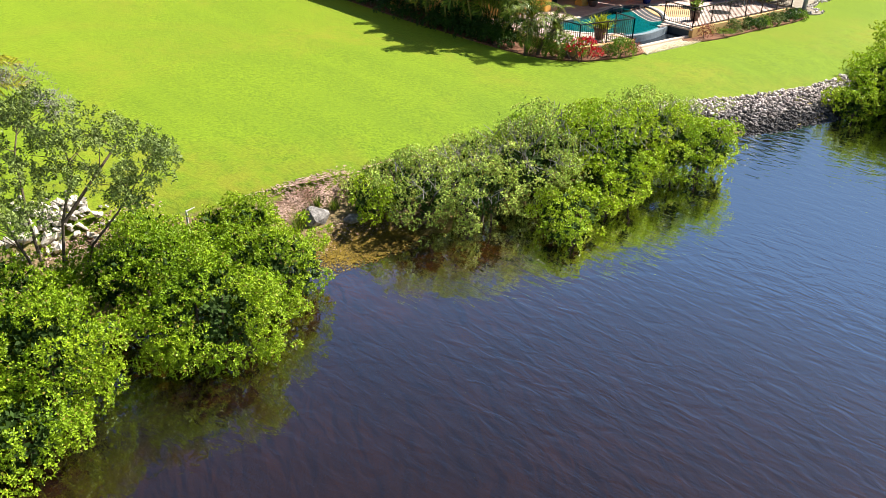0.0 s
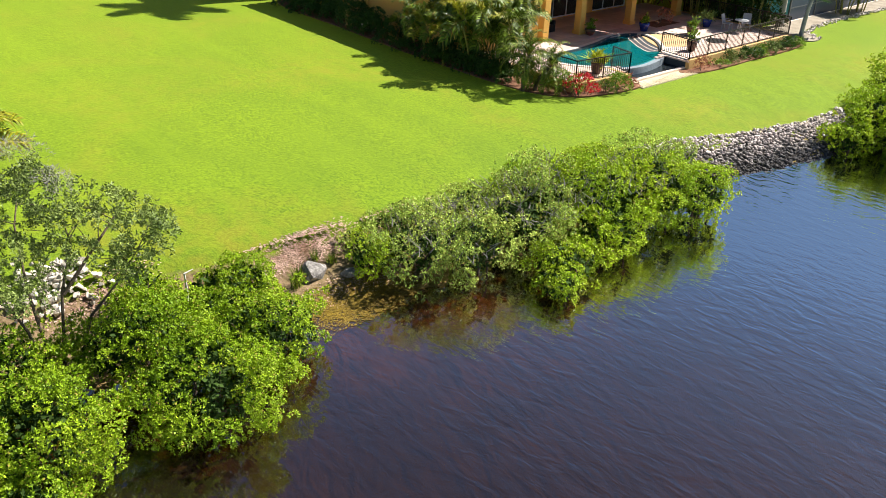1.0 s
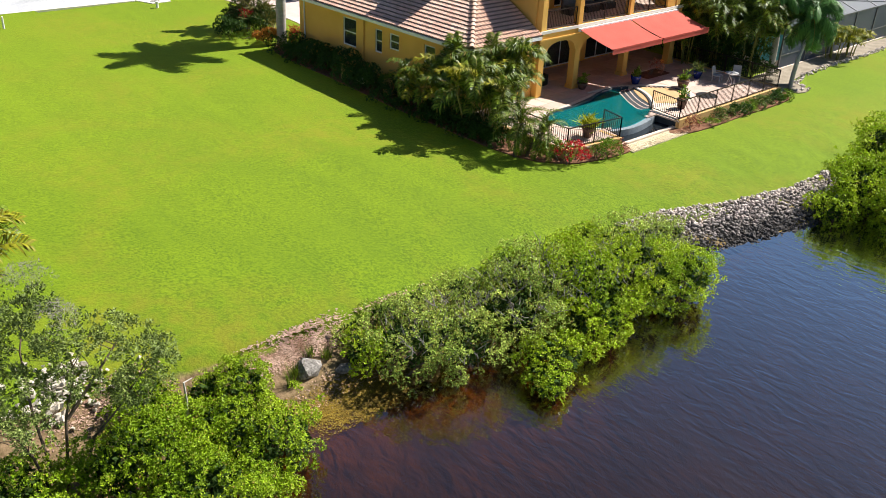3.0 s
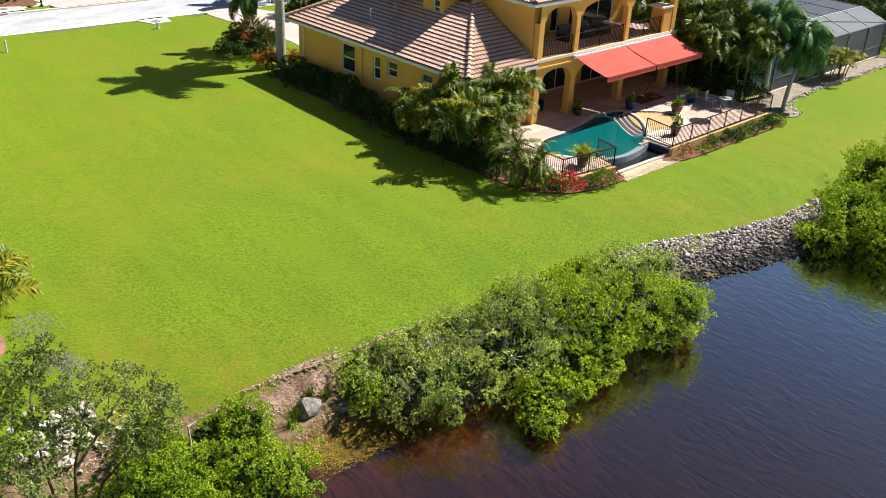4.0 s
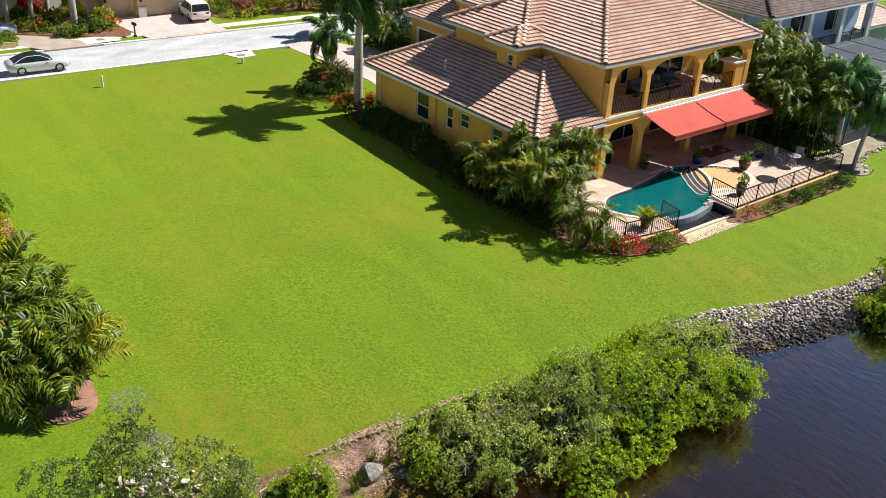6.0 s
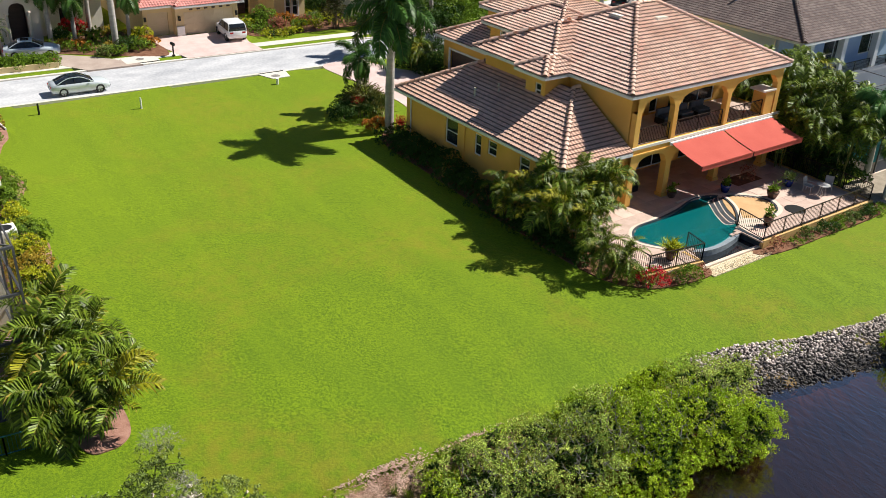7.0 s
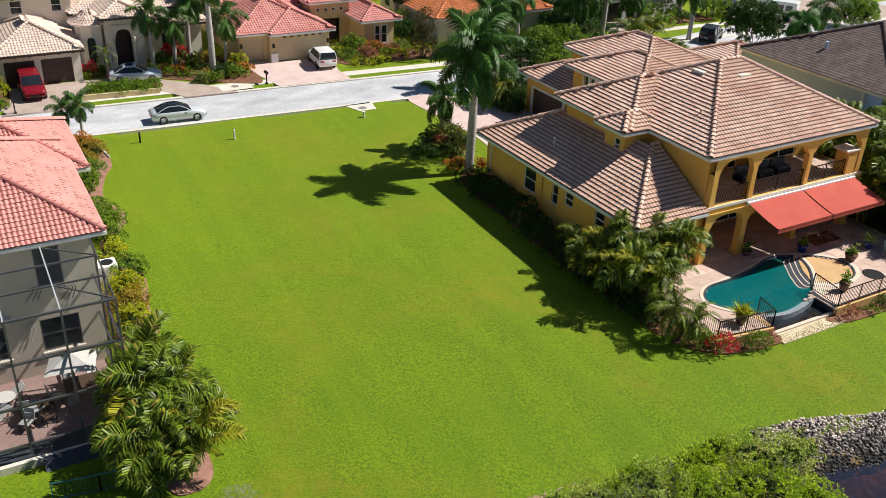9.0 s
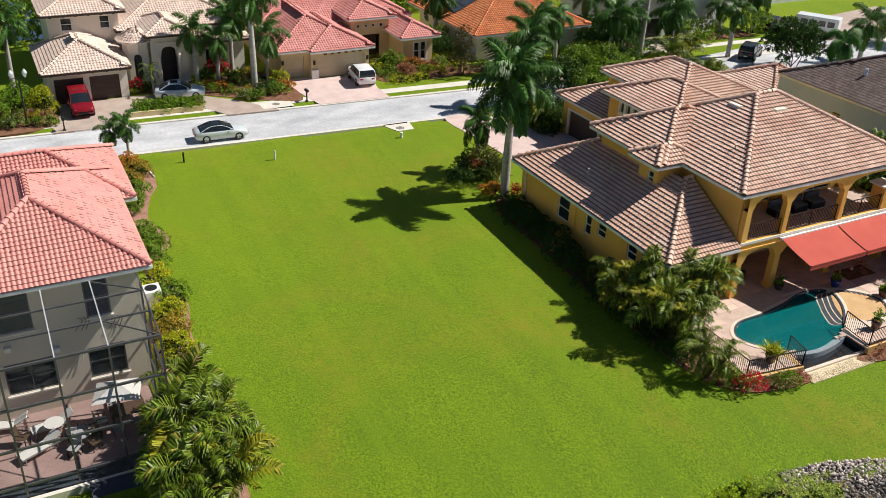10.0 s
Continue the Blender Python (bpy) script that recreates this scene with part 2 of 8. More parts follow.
M_pooldark = mat("dark_slate_tile", (0.03, 0.04, 0.05), (0.07, 0.085, 0.10), 3, 0.4, bump=0.3)
M_gap_shade = mat("black_gap_shade", (0.022, 0.02, 0.018), (0.06, 0.055, 0.05), 6, 1.0, bump=0.5, spec=0.0)
M_pooledge = mat("grey_mosaic_tile", (0.20, 0.24, 0.27), (0.33, 0.37, 0.40), 9, 0.35, bump=0.3)
M_tan = mat("tan_pebble_shelf", (0.50, 0.30, 0.13), (0.62, 0.40, 0.19), 2, 0.7, bump=0.2)
M_gravel = mat("cream_gravel", (0.56, 0.46, 0.29), (0.74, 0.63, 0.44), 1.5, 0.9, bump=0.4, bump_scale=22, rnd="island", rnd_amount=0.16)
M_sand = mat("sandy_planting_soil", (0.24, 0.20, 0.15), (0.38, 0.33, 0.26), 1.6, 0.95, bump=0.5, bump_scale=12, spec=0.1)
M_rock = mat("limestone_riprap", (0.42, 0.35, 0.32), (0.74, 0.65, 0.60), 2.5, 0.9, bump=0.6, bump_scale=14, rnd="island", rnd_amount=0.3, spec=0.2)
M_rock_piece = mat("limestone_riprap_stone", (0.42, 0.35, 0.32), (0.74, 0.65, 0.60), 2.5, 0.9, bump=0.6, bump_scale=14, rnd="object", rnd_amount=0.3, spec=0.2)
for m in (M_rock, M_rock_piece):
    N, L = m.node_tree.nodes, m.node_tree.links
    geo, sep, mr, mx, nz, ad = N.new("ShaderNodeNewGeometry"), N.new("ShaderNodeSeparateXYZ"), N.new("ShaderNodeMapRange"), N.new("ShaderNodeMix"), N.new("ShaderNodeTexNoise"), N.new("ShaderNodeMath")
    src = N["Principled BSDF"].inputs["Base Color"].links[0].from_socket
    L.new(geo.outputs["Position"], sep.inputs[0])
    L.new(geo.outputs["Position"], nz.inputs["Vector"])
    nz.inputs["Scale"].default_value = 1.4
    ad.inputs[1].default_value = 0
    L.new(sep.outputs["Z"], ad.inputs[0])
    L.new(nz.outputs["Fac"], ad.inputs[1])
    mr.inputs[1].default_value, mr.inputs[2].default_value = -1.0, -0.4
    L.new(ad.outputs[0], mr.inputs[0])
    mx.data_type = "RGBA"
    mx.inputs[6].default_value = (0.085, 0.08, 0.078, 1)
    L.new(mr.outputs[0], mx.inputs[0])
    L.new(src, mx.inputs[7])
    L.new(mx.outputs[2], N["Principled BSDF"].inputs["Base Color"])
M_heap = mat("cream_fieldstone", (0.38, 0.33, 0.26), (0.66, 0.60, 0.50), 2.5, 0.9, bump=0.5, bump_scale=14, rnd="object", rnd_amount=0.3, spec=0.2)
M_boulder = mat("grey_boulder", (0.10, 0.09, 0.08), (0.38, 0.35, 0.32), 7, 0.9, bump=0.8, bump_scale=14, spec=0.2)
M_asphalt = mat("bleached_asphalt", (0.33, 0.34, 0.365), (0.64, 0.64, 0.645), 0.4, 0.9, bump=0.2, bump_scale=5, fine=0.42, spec=0.2, stretch=(0.8, 1.5, 1))
M_concrete = mat("pale_concrete", (0.58, 0.54, 0.47), (0.72, 0.68, 0.60), 0.8, 0.9, bump=0.15, spec=0.2)
M_drive = mat("pink_paver_drive", (0.54, 0.40, 0.365), (0.68, 0.54, 0.50), 1.0, 0.9, bump=0.3, bump_scale=9, spec=0.2)
M_drive_tan = mat("tan_paver_drive", (0.36, 0.28, 0.235), (0.48, 0.39, 0.33), 1.0, 0.9, bump=0.3, bump_scale=9, spec=0.2)
M_patio = mat("rose_brown_patio_paver", (0.29, 0.19, 0.17), (0.41, 0.28, 0.25), 1.0, 0.9, bump=0.3, bump_scale=9, spec=0.2)
M_shade_paving = mat("shade_dark_paving", (0.05, 0.055, 0.075), (0.09, 0.095, 0.12), 1.2, 0.7, bump=0.3, spec=0.3)
M_mulch = mat("red_brown_mulch", (0.13, 0.06, 0.035), (0.27, 0.14, 0.085), 3.0, 0.95, bump=0.8, bump_scale=18, spec=0.1)
M_mulch_pink = mat("faded_pink_mulch", (0.26, 0.13, 0.095), (0.42, 0.24, 0.18), 3.0, 0.95, bump=0.8, bump_scale=18, spec=0.1)
M_litter = mat("dry_leaf_litter", (0.28, 0.16, 0.105), (0.60, 0.43, 0.34), 2.0, 0.9, bump=0.5, rnd="island", rnd_amount=0.4, spec=0.1)
M_bark = mat("grey_brown_bark", (0.09, 0.065, 0.045), (0.20, 0.15, 0.11), 3, 0.95, bump=0.6, spec=0.1)
M_palmbark = mat("smooth_grey_palm_trunk", (0.34, 0.32, 0.29), (0.52, 0.49, 0.45), 1.2, 0.85, bump=0.3, stretch=(1, 1, 5), spec=0.2)
M_shaft = mat("green_crownshaft", (0.10, 0.17, 0.04), (0.16, 0.23, 0.06), 1.5, 0.5, bump=0.1)
M_stalk = mat("yellow_green_stalk", (0.20, 0.19, 0.03), (0.30, 0.26, 0.05), 2.5, 0.6, bump=0.1)
M_dry = mat("dead_frond", (0.24, 0.16, 0.08), (0.36, 0.26, 0.14), 2.5, 0.9, bump=0.3)


def leaf(name, a, b, amount=0.4, tr=0.2, rough=0.5, old=0.0, spec=0.2):
    """Foliage: two greens in drifts, each leaf of its own brightness; old: the share of yellowed leaves."""
    m = mat(name, a, b, 0.55, rough, bump=0.0, fine=0.25, rnd="island", rnd_amount=amount, spec=spec, translucent=tr)
    if old:
        N, L = m.node_tree.nodes, m.node_tree.links
        src = N["Principled BSDF"].inputs["Base Color"].links[0].from_socket
        rnd = next(n for n in N if n.type == "NEW_GEOMETRY").outputs["Random Per Island"]
        mul, fr, gt, mx = N.new("ShaderNodeMath"), N.new("ShaderNodeMath"), N.new("ShaderNodeMath"), N.new("ShaderNodeMix")
        mul.operation, fr.operation, gt.operation, mx.data_type = "MULTIPLY", "FRACT", "LESS_THAN", "RGBA"
        mul.inputs[1].default_value, gt.inputs[1].default_value = 17.3, old
        mx.inputs[7].default_value = (0.34, 0.25, 0.05, 1)
        L.new(rnd, mul.inputs[0])
        L.new(mul.outputs[0], fr.inputs[0])
        L.new(fr.outputs[0], gt.inputs[0])
        L.new(gt.outputs[0], mx.inputs[0])
        L.new(src, mx.inputs[6])
        L.new(mx.outputs[2], N["Principled BSDF"].inputs["Base Color"])
    return m


M_mangrove = leaf("mangrove_leaf", (0.21, 0.35, 0.012), (0.55, 0.67, 0.03), 0.45, 0.22, old=0.05)
M_mangrove_near = leaf("young_mangrove_leaf", (0.16, 0.28, 0.008), (0.36, 0.48, 0.018), 0.42, 0.22, old=0.04)
M_olive = leaf("olive_mangrove_leaf", (0.22, 0.33, 0.05), (0.60, 0.70, 0.14), 0.65, 0.18, old=0.13)
M_greyleaf = leaf("grey_green_leaf", (0.09, 0.14, 0.03), (0.25, 0.31, 0.075), 0.5, 0.1)
M_hedge = leaf("dark_hedge_leaf", (0.028, 0.07, 0.010), (0.06, 0.125, 0.016))
M_shrub = leaf("mid_green_leaf", (0.10, 0.19, 0.014), (0.24, 0.35, 0.026))
M_inner = leaf("shade_dark_inner_leaf", (0.025, 0.055, 0.006), (0.05, 0.09, 0.012), 0.3, 0.05, 0.8)
M_hedge_bright = leaf("bright_hedge_leaf", (0.10, 0.20, 0.01), (0.22, 0.34, 0.02))
M_lime = leaf("lime_leaf", (0.28, 0.32, 0.01), (0.50, 0.50, 0.02))
M_frond = leaf("palm_frond", (0.040, 0.115, 0.018), (0.105, 0.22, 0.034), 0.45, 0.15, 0.42, 0.0, 0.25)
M_areca = leaf("areca_frond", (0.055, 0.115, 0.009), (0.24, 0.29, 0.02), 0.65, 0.15, 0.42, 0.03, 0.25)
M_foxtail = leaf("foxtail_frond", (0.06, 0.17, 0.04), (0.15, 0.31, 0.07), 0.4, 0.18, 0.4)
M_red = leaf("red_flower", (0.45, 0.015, 0.02), (0.62, 0.03, 0.04), 0.3)
M_orange = leaf("orange_croton_leaf", (0.42, 0.13, 0.02), (0.55, 0.27, 0.03), 0.45)
M_areca_gold = leaf("golden_areca_frond", (0.22, 0.22, 0.012), (0.40, 0.37, 0.02), 0.45)
M_yellowleaf = leaf("golden_croton_leaf", (0.26, 0.20, 0.02), (0.40, 0.27, 0.03), 0.4)
M_weed = leaf("drift_weed", (0.10, 0.062, 0.008), (0.24, 0.16, 0.016), 0.5, 0.0, 0.6)
M_spike = leaf("bronze_green_spike", (0.07, 0.10, 0.02), (0.24, 0.20, 0.05), 0.5)
M_pink = leaf("russet_leaf", (0.30, 0.10, 0.06), (0.42, 0.17, 0.10), 0.4)
M_silver = mat("silver_car_paint", (0.60, 0.65, 0.68), (0.66, 0.71, 0.74), 2, 0.25, 0.15, bump=0.0, spec=0.6)
M_carred = mat("red_car_paint", (0.22, 0.006, 0.014), (0.28, 0.01, 0.02), 2, 0.22, 0.2, bump=0.0, spec=0.6)
M_carwhite = mat("white_car_paint", (0.72, 0.73, 0.73), (0.78, 0.79, 0.79), 2, 0.25, 0.0, bump=0.0, spec=0.6)
M_carblue = mat("pale_blue_car_paint", (0.66, 0.75, 0.82), (0.72, 0.80, 0.86), 2, 0.25, 0.2, bump=0.0, spec=0.6)
M_cardark = mat("dark_car_paint", (0.03, 0.035, 0.04), (0.05, 0.055, 0.06), 2, 0.25, 0.3, bump=0.0, spec=0.6)
M_carglass = mat("car_glass", (0.012, 0.016, 0.02), (0.02, 0.024, 0.028), 2, 0.06, 0.0, bump=0.0, spec=0.7)
M_tyre = mat("tyre_rubber", (0.018, 0.018, 0.018), (0.03, 0.03, 0.03), 6, 0.9, bump=0.2)
M_rim = mat("alloy_rim", (0.45, 0.45, 0.46), (0.55, 0.55, 0.56), 3, 0.35, 0.8, bump=0.0)
M_lamp_red = mat("red_tail_lamp", (0.35, 0.01, 0.01), (0.42, 0.015, 0.012), 3, 0.2, bump=0)
M_lamp_clear = mat("clear_headlamp", (0.6, 0.62, 0.64), (0.7, 0.72, 0.74), 3, 0.12, bump=0)
M_garage = mat("dark_brown_door", (0.055, 0.03, 0.025), (0.085, 0.05, 0.04), 2, 0.6, bump=0.1, stretch=(0.3, 1, 4))
M_garage_cream = mat("cream_garage_door", (0.58, 0.47, 0.30), (0.66, 0.54, 0.36), 1, 0.6, bump=0.1)
M_pot = mat("brown_clay_pot", (0.09, 0.045, 0.035), (0.15, 0.08, 0.06), 4, 0.5, bump=0.1)
M_potblue = mat("cobalt_glazed_pot", (0.01, 0.02, 0.16), (0.02, 0.035, 0.24), 4, 0.2, bump=0.05)
M_screen = screen_mat("pool_screen", (0.05, 0.055, 0.07), 0.14)
M_screen_top = screen_mat("pool_screen_roof", (0.03, 0.045, 0.072), 0.9)
M_frame_alu = mat("bronze_aluminium", (0.10, 0.10, 0.105), (0.15, 0.15, 0.155), 4, 0.45, 0.5, bump=0.03)
M_frame_white = mat("white_aluminium", (0.50, 0.52, 0.54), (0.58, 0.60, 0.62), 4, 0.4, 0.2, bump=0.03)
M_fabric = mat("grey_canvas", (0.34, 0.34, 0.34), (0.44, 0.44, 0.43), 3, 0.9, bump=0.2)
M_cushion = mat("dark_slate_cushion", (0.06, 0.068, 0.08), (0.10, 0.11, 0.125), 3, 0.9, bump=0.2)
M_sling = mat("white_sling_fabric", (0.62, 0.60, 0.56), (0.72, 0.70, 0.66), 4, 0.8, bump=0.1)
M_wood = mat("dark_wood", (0.06, 0.035, 0.02), (0.11, 0.065, 0.04), 4, 0.6, bump=0.2, stretch=(1, 6, 1))


# ---- mesh helpers ----
class G:
    """A growing mesh: vertices and faces."""

    def __init__(self):
        self.v, self.f = [], []

    def add(self, vs, fs):
        o = len(self.v)
        self.v += [tuple(p) for p in vs]
        self.f += [tuple(o + i for i in q) for q in fs]
        return self

    def box(self, x0, y0, z0, x1, y1, z1):
        return self.add([(x, y, z) for z in (z0, z1) for x, y in ((x0, y0), (x1, y0), (x1, y1), (x0, y1))],
                        [(3, 2, 1, 0), (4, 5, 6, 7), (0, 1, 5, 4), (1, 2, 6, 5), (2, 3, 7, 6), (3, 0, 4, 7)])

    def prism(self, poly, z0, z1):
        n = len(poly)
        lo = z0 if callable(z0) else (lambda x, y: z0)
        hi = z1 if callable(z1) else (lambda x, y: z1)
        return self.add([(x, y, lo(x, y)) for x, y in poly] + [(x, y, hi(x, y)) for x, y in poly],
                        [tuple(range(n - 1, -1, -1)), tuple(range(n, 2 * n))] + [(i, (i + 1) % n, n + (i + 1) % n, n + i) for i in range(n)])

    def slab(self, poly, t):
        """A flat 3D polygon given thickness t against its normal."""
        p = [Vector(q) for q in poly]
        nrm = sum(((p[i] - p[0]).cross(p[i + 1] - p[0]) for i in range(1, len(p) - 1)), Vector()).normalized()
        n = len(p)
        return self.add([q for q in p] + [q - nrm * t for q in p], [tuple(range(n)), tuple(range(2 * n - 1, n - 1, -1))] + [(i, n + i, n + (i + 1) % n, (i + 1) % n) for i in range(n)])

    def tube(self, pts, radii, n=8, cap=True):
        pts = [Vector(p) for p in pts]
        if isinstance(radii, (int, float)):
            radii = [radii] * len(pts)
        vs, fs = [], []
        side = None
        for i, p in enumerate(pts):
            d = (pts[min(i + 1, len(pts) - 1)] - pts[max(i - 1, 0)]).normalized()
            if side is None:
                side = d.cross(Vector((0, 0, 1)) if abs(d.z) < 0.9 else Vector((1, 0, 0))).normalized()
            side = (side - d * side.dot(d)).normalized()
            up = d.cross(side)
            vs += [p + (side * math.cos(a) + up * math.sin(a)) * radii[i] for a in [2 * math.pi * k / n for k in range(n)]]
        for i in range(len(pts) - 1):
            for k in range(n):
                a, b = i * n + k, i * n + (k + 1) % n
                fs.append((a, b, b + n, a + n))
        if cap:
            fs += [tuple(range(n - 1, -1, -1)), tuple(range(len(vs) - n, len(vs)))]
        return self.add(vs, fs)

    def lathe(self, profile, cx=0, cy=0, n=16, open_top=False):
        """Profile of (radius, z) turned about a vertical axis."""
        vs = [(cx + r * math.cos(2 * math.pi * k / n), cy + r * math.sin(2 * math.pi * k / n), z) for r, z in profile for k in range(n)]
        fs = [(i * n + k, i * n + (k + 1) % n, (i + 1) * n + (k + 1) % n, (i + 1) * n + k) for i in range(len(profile) - 1) for k in range(n)]
        fs.append(tuple(range(n - 1, -1, -1)))
        if not open_top:
            fs.append(tuple(range(len(vs) - n, len(vs))))
        return self.add(vs, fs)

    def bar(self, a, b, w, h=None):
        """A square bar from a to b."""
        a, b = Vector(a), Vector(b)
        h = h or w
        d = (b - a).normalized()
        s = d.cross(Vector((0, 0, 1)) if abs(d.z) < 0.95 else Vector((0, 1, 0))).normalized()
        u = s.cross(d)
        c = [s * (i * w / 2) + u * (j * h / 2) for i, j in ((-1, -1), (1, -1), (1, 1), (-1, 1))]
        return self.add([a + q for q in c] + [b + q for q in c], [(0, 1, 2, 3), (7, 6, 5, 4), (0, 4, 5, 1), (1, 5, 6, 2), (2, 6, 7, 3), (3, 7, 4, 0)])

    def mesh(self, name, smooth=False):
        me = bpy.data.meshes.new(name)
        me.from_pydata(self.v, [], self.f)
        bm = bmesh.new()
        bm.from_mesh(me)
        bmesh.ops.delete(bm, geom=[v for v in bm.verts if not v.link_faces], context="VERTS")
        bmesh.ops.recalc_face_normals(bm, faces=bm.faces)
        bm.to_mesh(me)
        bm.free()
        if smooth:
            me.polygons.foreach_set("use_smooth", [True] * len(me.polygons))
        return me


def array_mesh(name, verts, faces, smooth=False):
    """A mesh from numpy arrays of vertices (n, 3) and faces (m, k)."""
    me = bpy.data.meshes.new(name)
    m, k = faces.shape
    me.vertices.add(len(verts))
    me.vertices.foreach_set("co", np.ascontiguousarray(verts, dtype=np.float32).ravel())
    me.loops.add(m * k)
    me.loops.foreach_set("vertex_index", np.ascontiguousarray(faces, dtype=np.int32).ravel())
    me.polygons.add(m)
    me.polygons.foreach_set("loop_start", np.arange(0, m * k, k, dtype=np.int32))
    me.update(calc_edges=True)
    if smooth:
        me.polygons.foreach_set("use_smooth", np.ones(m, dtype=bool))
    return me


def thing(name, at, label, category, group="", kind=""):
    e = new(name)
    e.location = at
    e.empty_display_size = 0.3
    return tagged(e, label, category, group, kind)


def base_of(ob):
    p = Vector((0, 0, 0))
    while ob is not None:
        p += ob.location
        ob = ob.parent
    return p


def part(name, g, material, parent, label="", bevel=0.0, smooth=False):
    """One mesh part under a thing or part; g is in world places (or in the thing's own, if that stands at the origin)."""
    me = g if isinstance(g, bpy.types.Mesh) else g.mesh(name, smooth)
    off = base_of(parent)
    if off.length:
        me.transform(Matrix.Translation(-off))
    if bevel:
        bm = bmesh.new()
        bm.from_mesh(me)
        bmesh.ops.remove_doubles(bm, verts=bm.verts, dist=1e-5)
        bmesh.ops.bevel(bm, geom=bm.edges[:], offset=bevel, segments=2, affect="EDGES", profile=0.6)
        bm.to_mesh(me)
        bm.free()
    me.materials.append(material)
    ob = new(name, me)
    ob.parent = parent
    return tagged(ob, label) if label else ob


def piece(name, me, m, parent):
    """A piece that shares the mesh me, at the world pose m."""
    ob = new(name, me)
    ob.parent = parent
    ob.matrix_basis = Matrix.Translation(-base_of(parent)) @ m
    return ob


def solo(name, g, material, label, category, kind="", group="", at=(0, 0, 0), smooth=False, bevel=0.0):
    """A thing of one mesh."""
    me = g if isinstance(g, bpy.types.Mesh) else g.mesh(name, smooth)
    if any(at):
        me.transform(Matrix.Translation(-Vector(at)))
    me.materials.append(material)
    ob = new(name, me)
    ob.location = at
    return tagged(ob, label, category, group, kind)


def lerp_line(pts, x):
    return float(np.interp(x, [p[0] for p in pts], [p[1] for p in pts]))


def smooth_loop(pts, n=6):
    """A closed Catmull-Rom line through the points."""
    out, k = [], len(pts)
    for i in range(k):
        p0, p1, p2, p3 = (np.array(pts[(i + j - 1) % k], float) for j in range(4))
        for s in range(n):
            t = s / n
            out.append(tuple(0.5 * (2 * p1 + (p2 - p0) * t + (2 * p0 - 5 * p1 + 4 * p2 - p3) * t * t + (3 * p1 - p0 - 3 * p2 + p3) * t**3)))
    return out


def inside(poly, x, y):
    c = False
    for (x0, y0), (x1, y1) in zip(poly, poly[1:] + poly[:1]):
        if (y0 > y) != (y1 > y) and x < (x1 - x0) * (y - y0) / (y1 - y0) + x0:
            c = not c
    return c


# ---- ground, bank and water ----
BANK_TOP = [(-60, 25.5), (0, 24.4), (6, 23.8), (9, 23.2), (13, 22.15), (17.6, 21.75), (21, 21.8), (24, 21.7), (29, 21.2), (33, 20.7), (34.4, 20.2), (36.3, 19.5), (41.2, 18.5), (47, 18.4), (60, 20.4), (90, 22.2), (160, 22.2)]
SHORE = [(-60, 20.0), (0, 19.6), (6, 19.5), (10, 19.6), (13.6, 19.5), (16, 19.3), (17.5, 18.8), (22, 18.5), (28, 18.5), (33, 18.2), (36.5, 17.3), (40.3, 16.5), (47, 15.6), (60, 17.4), (90, 19.5), (160, 20.0)]
EDGE_Z = [(-60, -0.35), (0, -0.4), (13, -0.6), (18, -0.55), (24, -0.7), (34, -0.88), (41, -0.97), (48, -0.85), (60, -0.5)]


def road_v(x, y):
    return y + 0.062 * (x - 20)


def gz(x, y):
    """The ground's height."""
    top, low, edge = lerp_line(BANK_TOP, x), lerp_line(SHORE, x), lerp_line(EDGE_Z, x)
    lawn = min(max(-0.05 + (y - 26) * 0.02, -0.16), 0.5)
    if y >= top:
        t = min((y - top) / 4.2, 1.0)
        z = edge + (lawn - edge) * (t * (2 - t))
    elif y >= low:
        t = ((top - y) / (top - low)) ** (0.55 if x < 20 else 1.0 if x > 26 else 0.55 + 0.075 * (x - 20))
        z = edge + t * (WATER_Z - edge)
    else:
        shelf = math.exp(-(((x - 17.5) / 6.5) ** 4))
        z = WATER_Z - min((low - y) * (0.34 - 0.22 * shelf), 2.6)
    if 34.6 < x < 46.4 and 26.1 < y < 31.7:
        z = -1.4
    if -60 < x < 5.75 and 32.5 < y < 41.5:
        z = -0.5
    if 67.0 < road_v(x, y) < 74.4 and -80 < x < 200:
        z -= 0.25
    return z


def gzn(x, y):
    """The ground with its slight unevenness."""
    return gz(x, y) + (0.03 * noise.noise((x * 0.4, y * 0.4, 3)) if 22 < y < 66 else 0.12 * noise.noise((x * 1.1, y * 1.1, 1)) if 13 < y <= 22 else 0)


def span(a, b, step):
    return list(np.arange(a, b, step))


gx = [-4000, -1500, -500, -200, -100, -60, -40, -25, -15] + span(-8, 52, 0.45) + span(52, 90, 3) + [90, 105, 125, 160, 200, 300, 700, 1500, 4000]
gy = [-4000, -1500, -500, -200, -80, -40, -20, -5, 2, 6, 9, 11] + span(13, 30, 0.4) + span(30, 64, 1.4) + span(64, 79, 0.7) + [80, 85, 90, 100, 130, 200, 500, 1500, 4000]
verts = np.array([(x, y, gzn(x, y)) for y in gy for x in gx])
nx = len(gx)
faces = np.array([(j * nx + i, j * nx + i + 1, (j + 1) * nx + i + 1, (j + 1) * nx + i) for j in range(len(gy) - 1) for i in range(nx - 1)])
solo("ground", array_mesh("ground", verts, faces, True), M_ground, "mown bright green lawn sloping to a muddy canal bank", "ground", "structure")

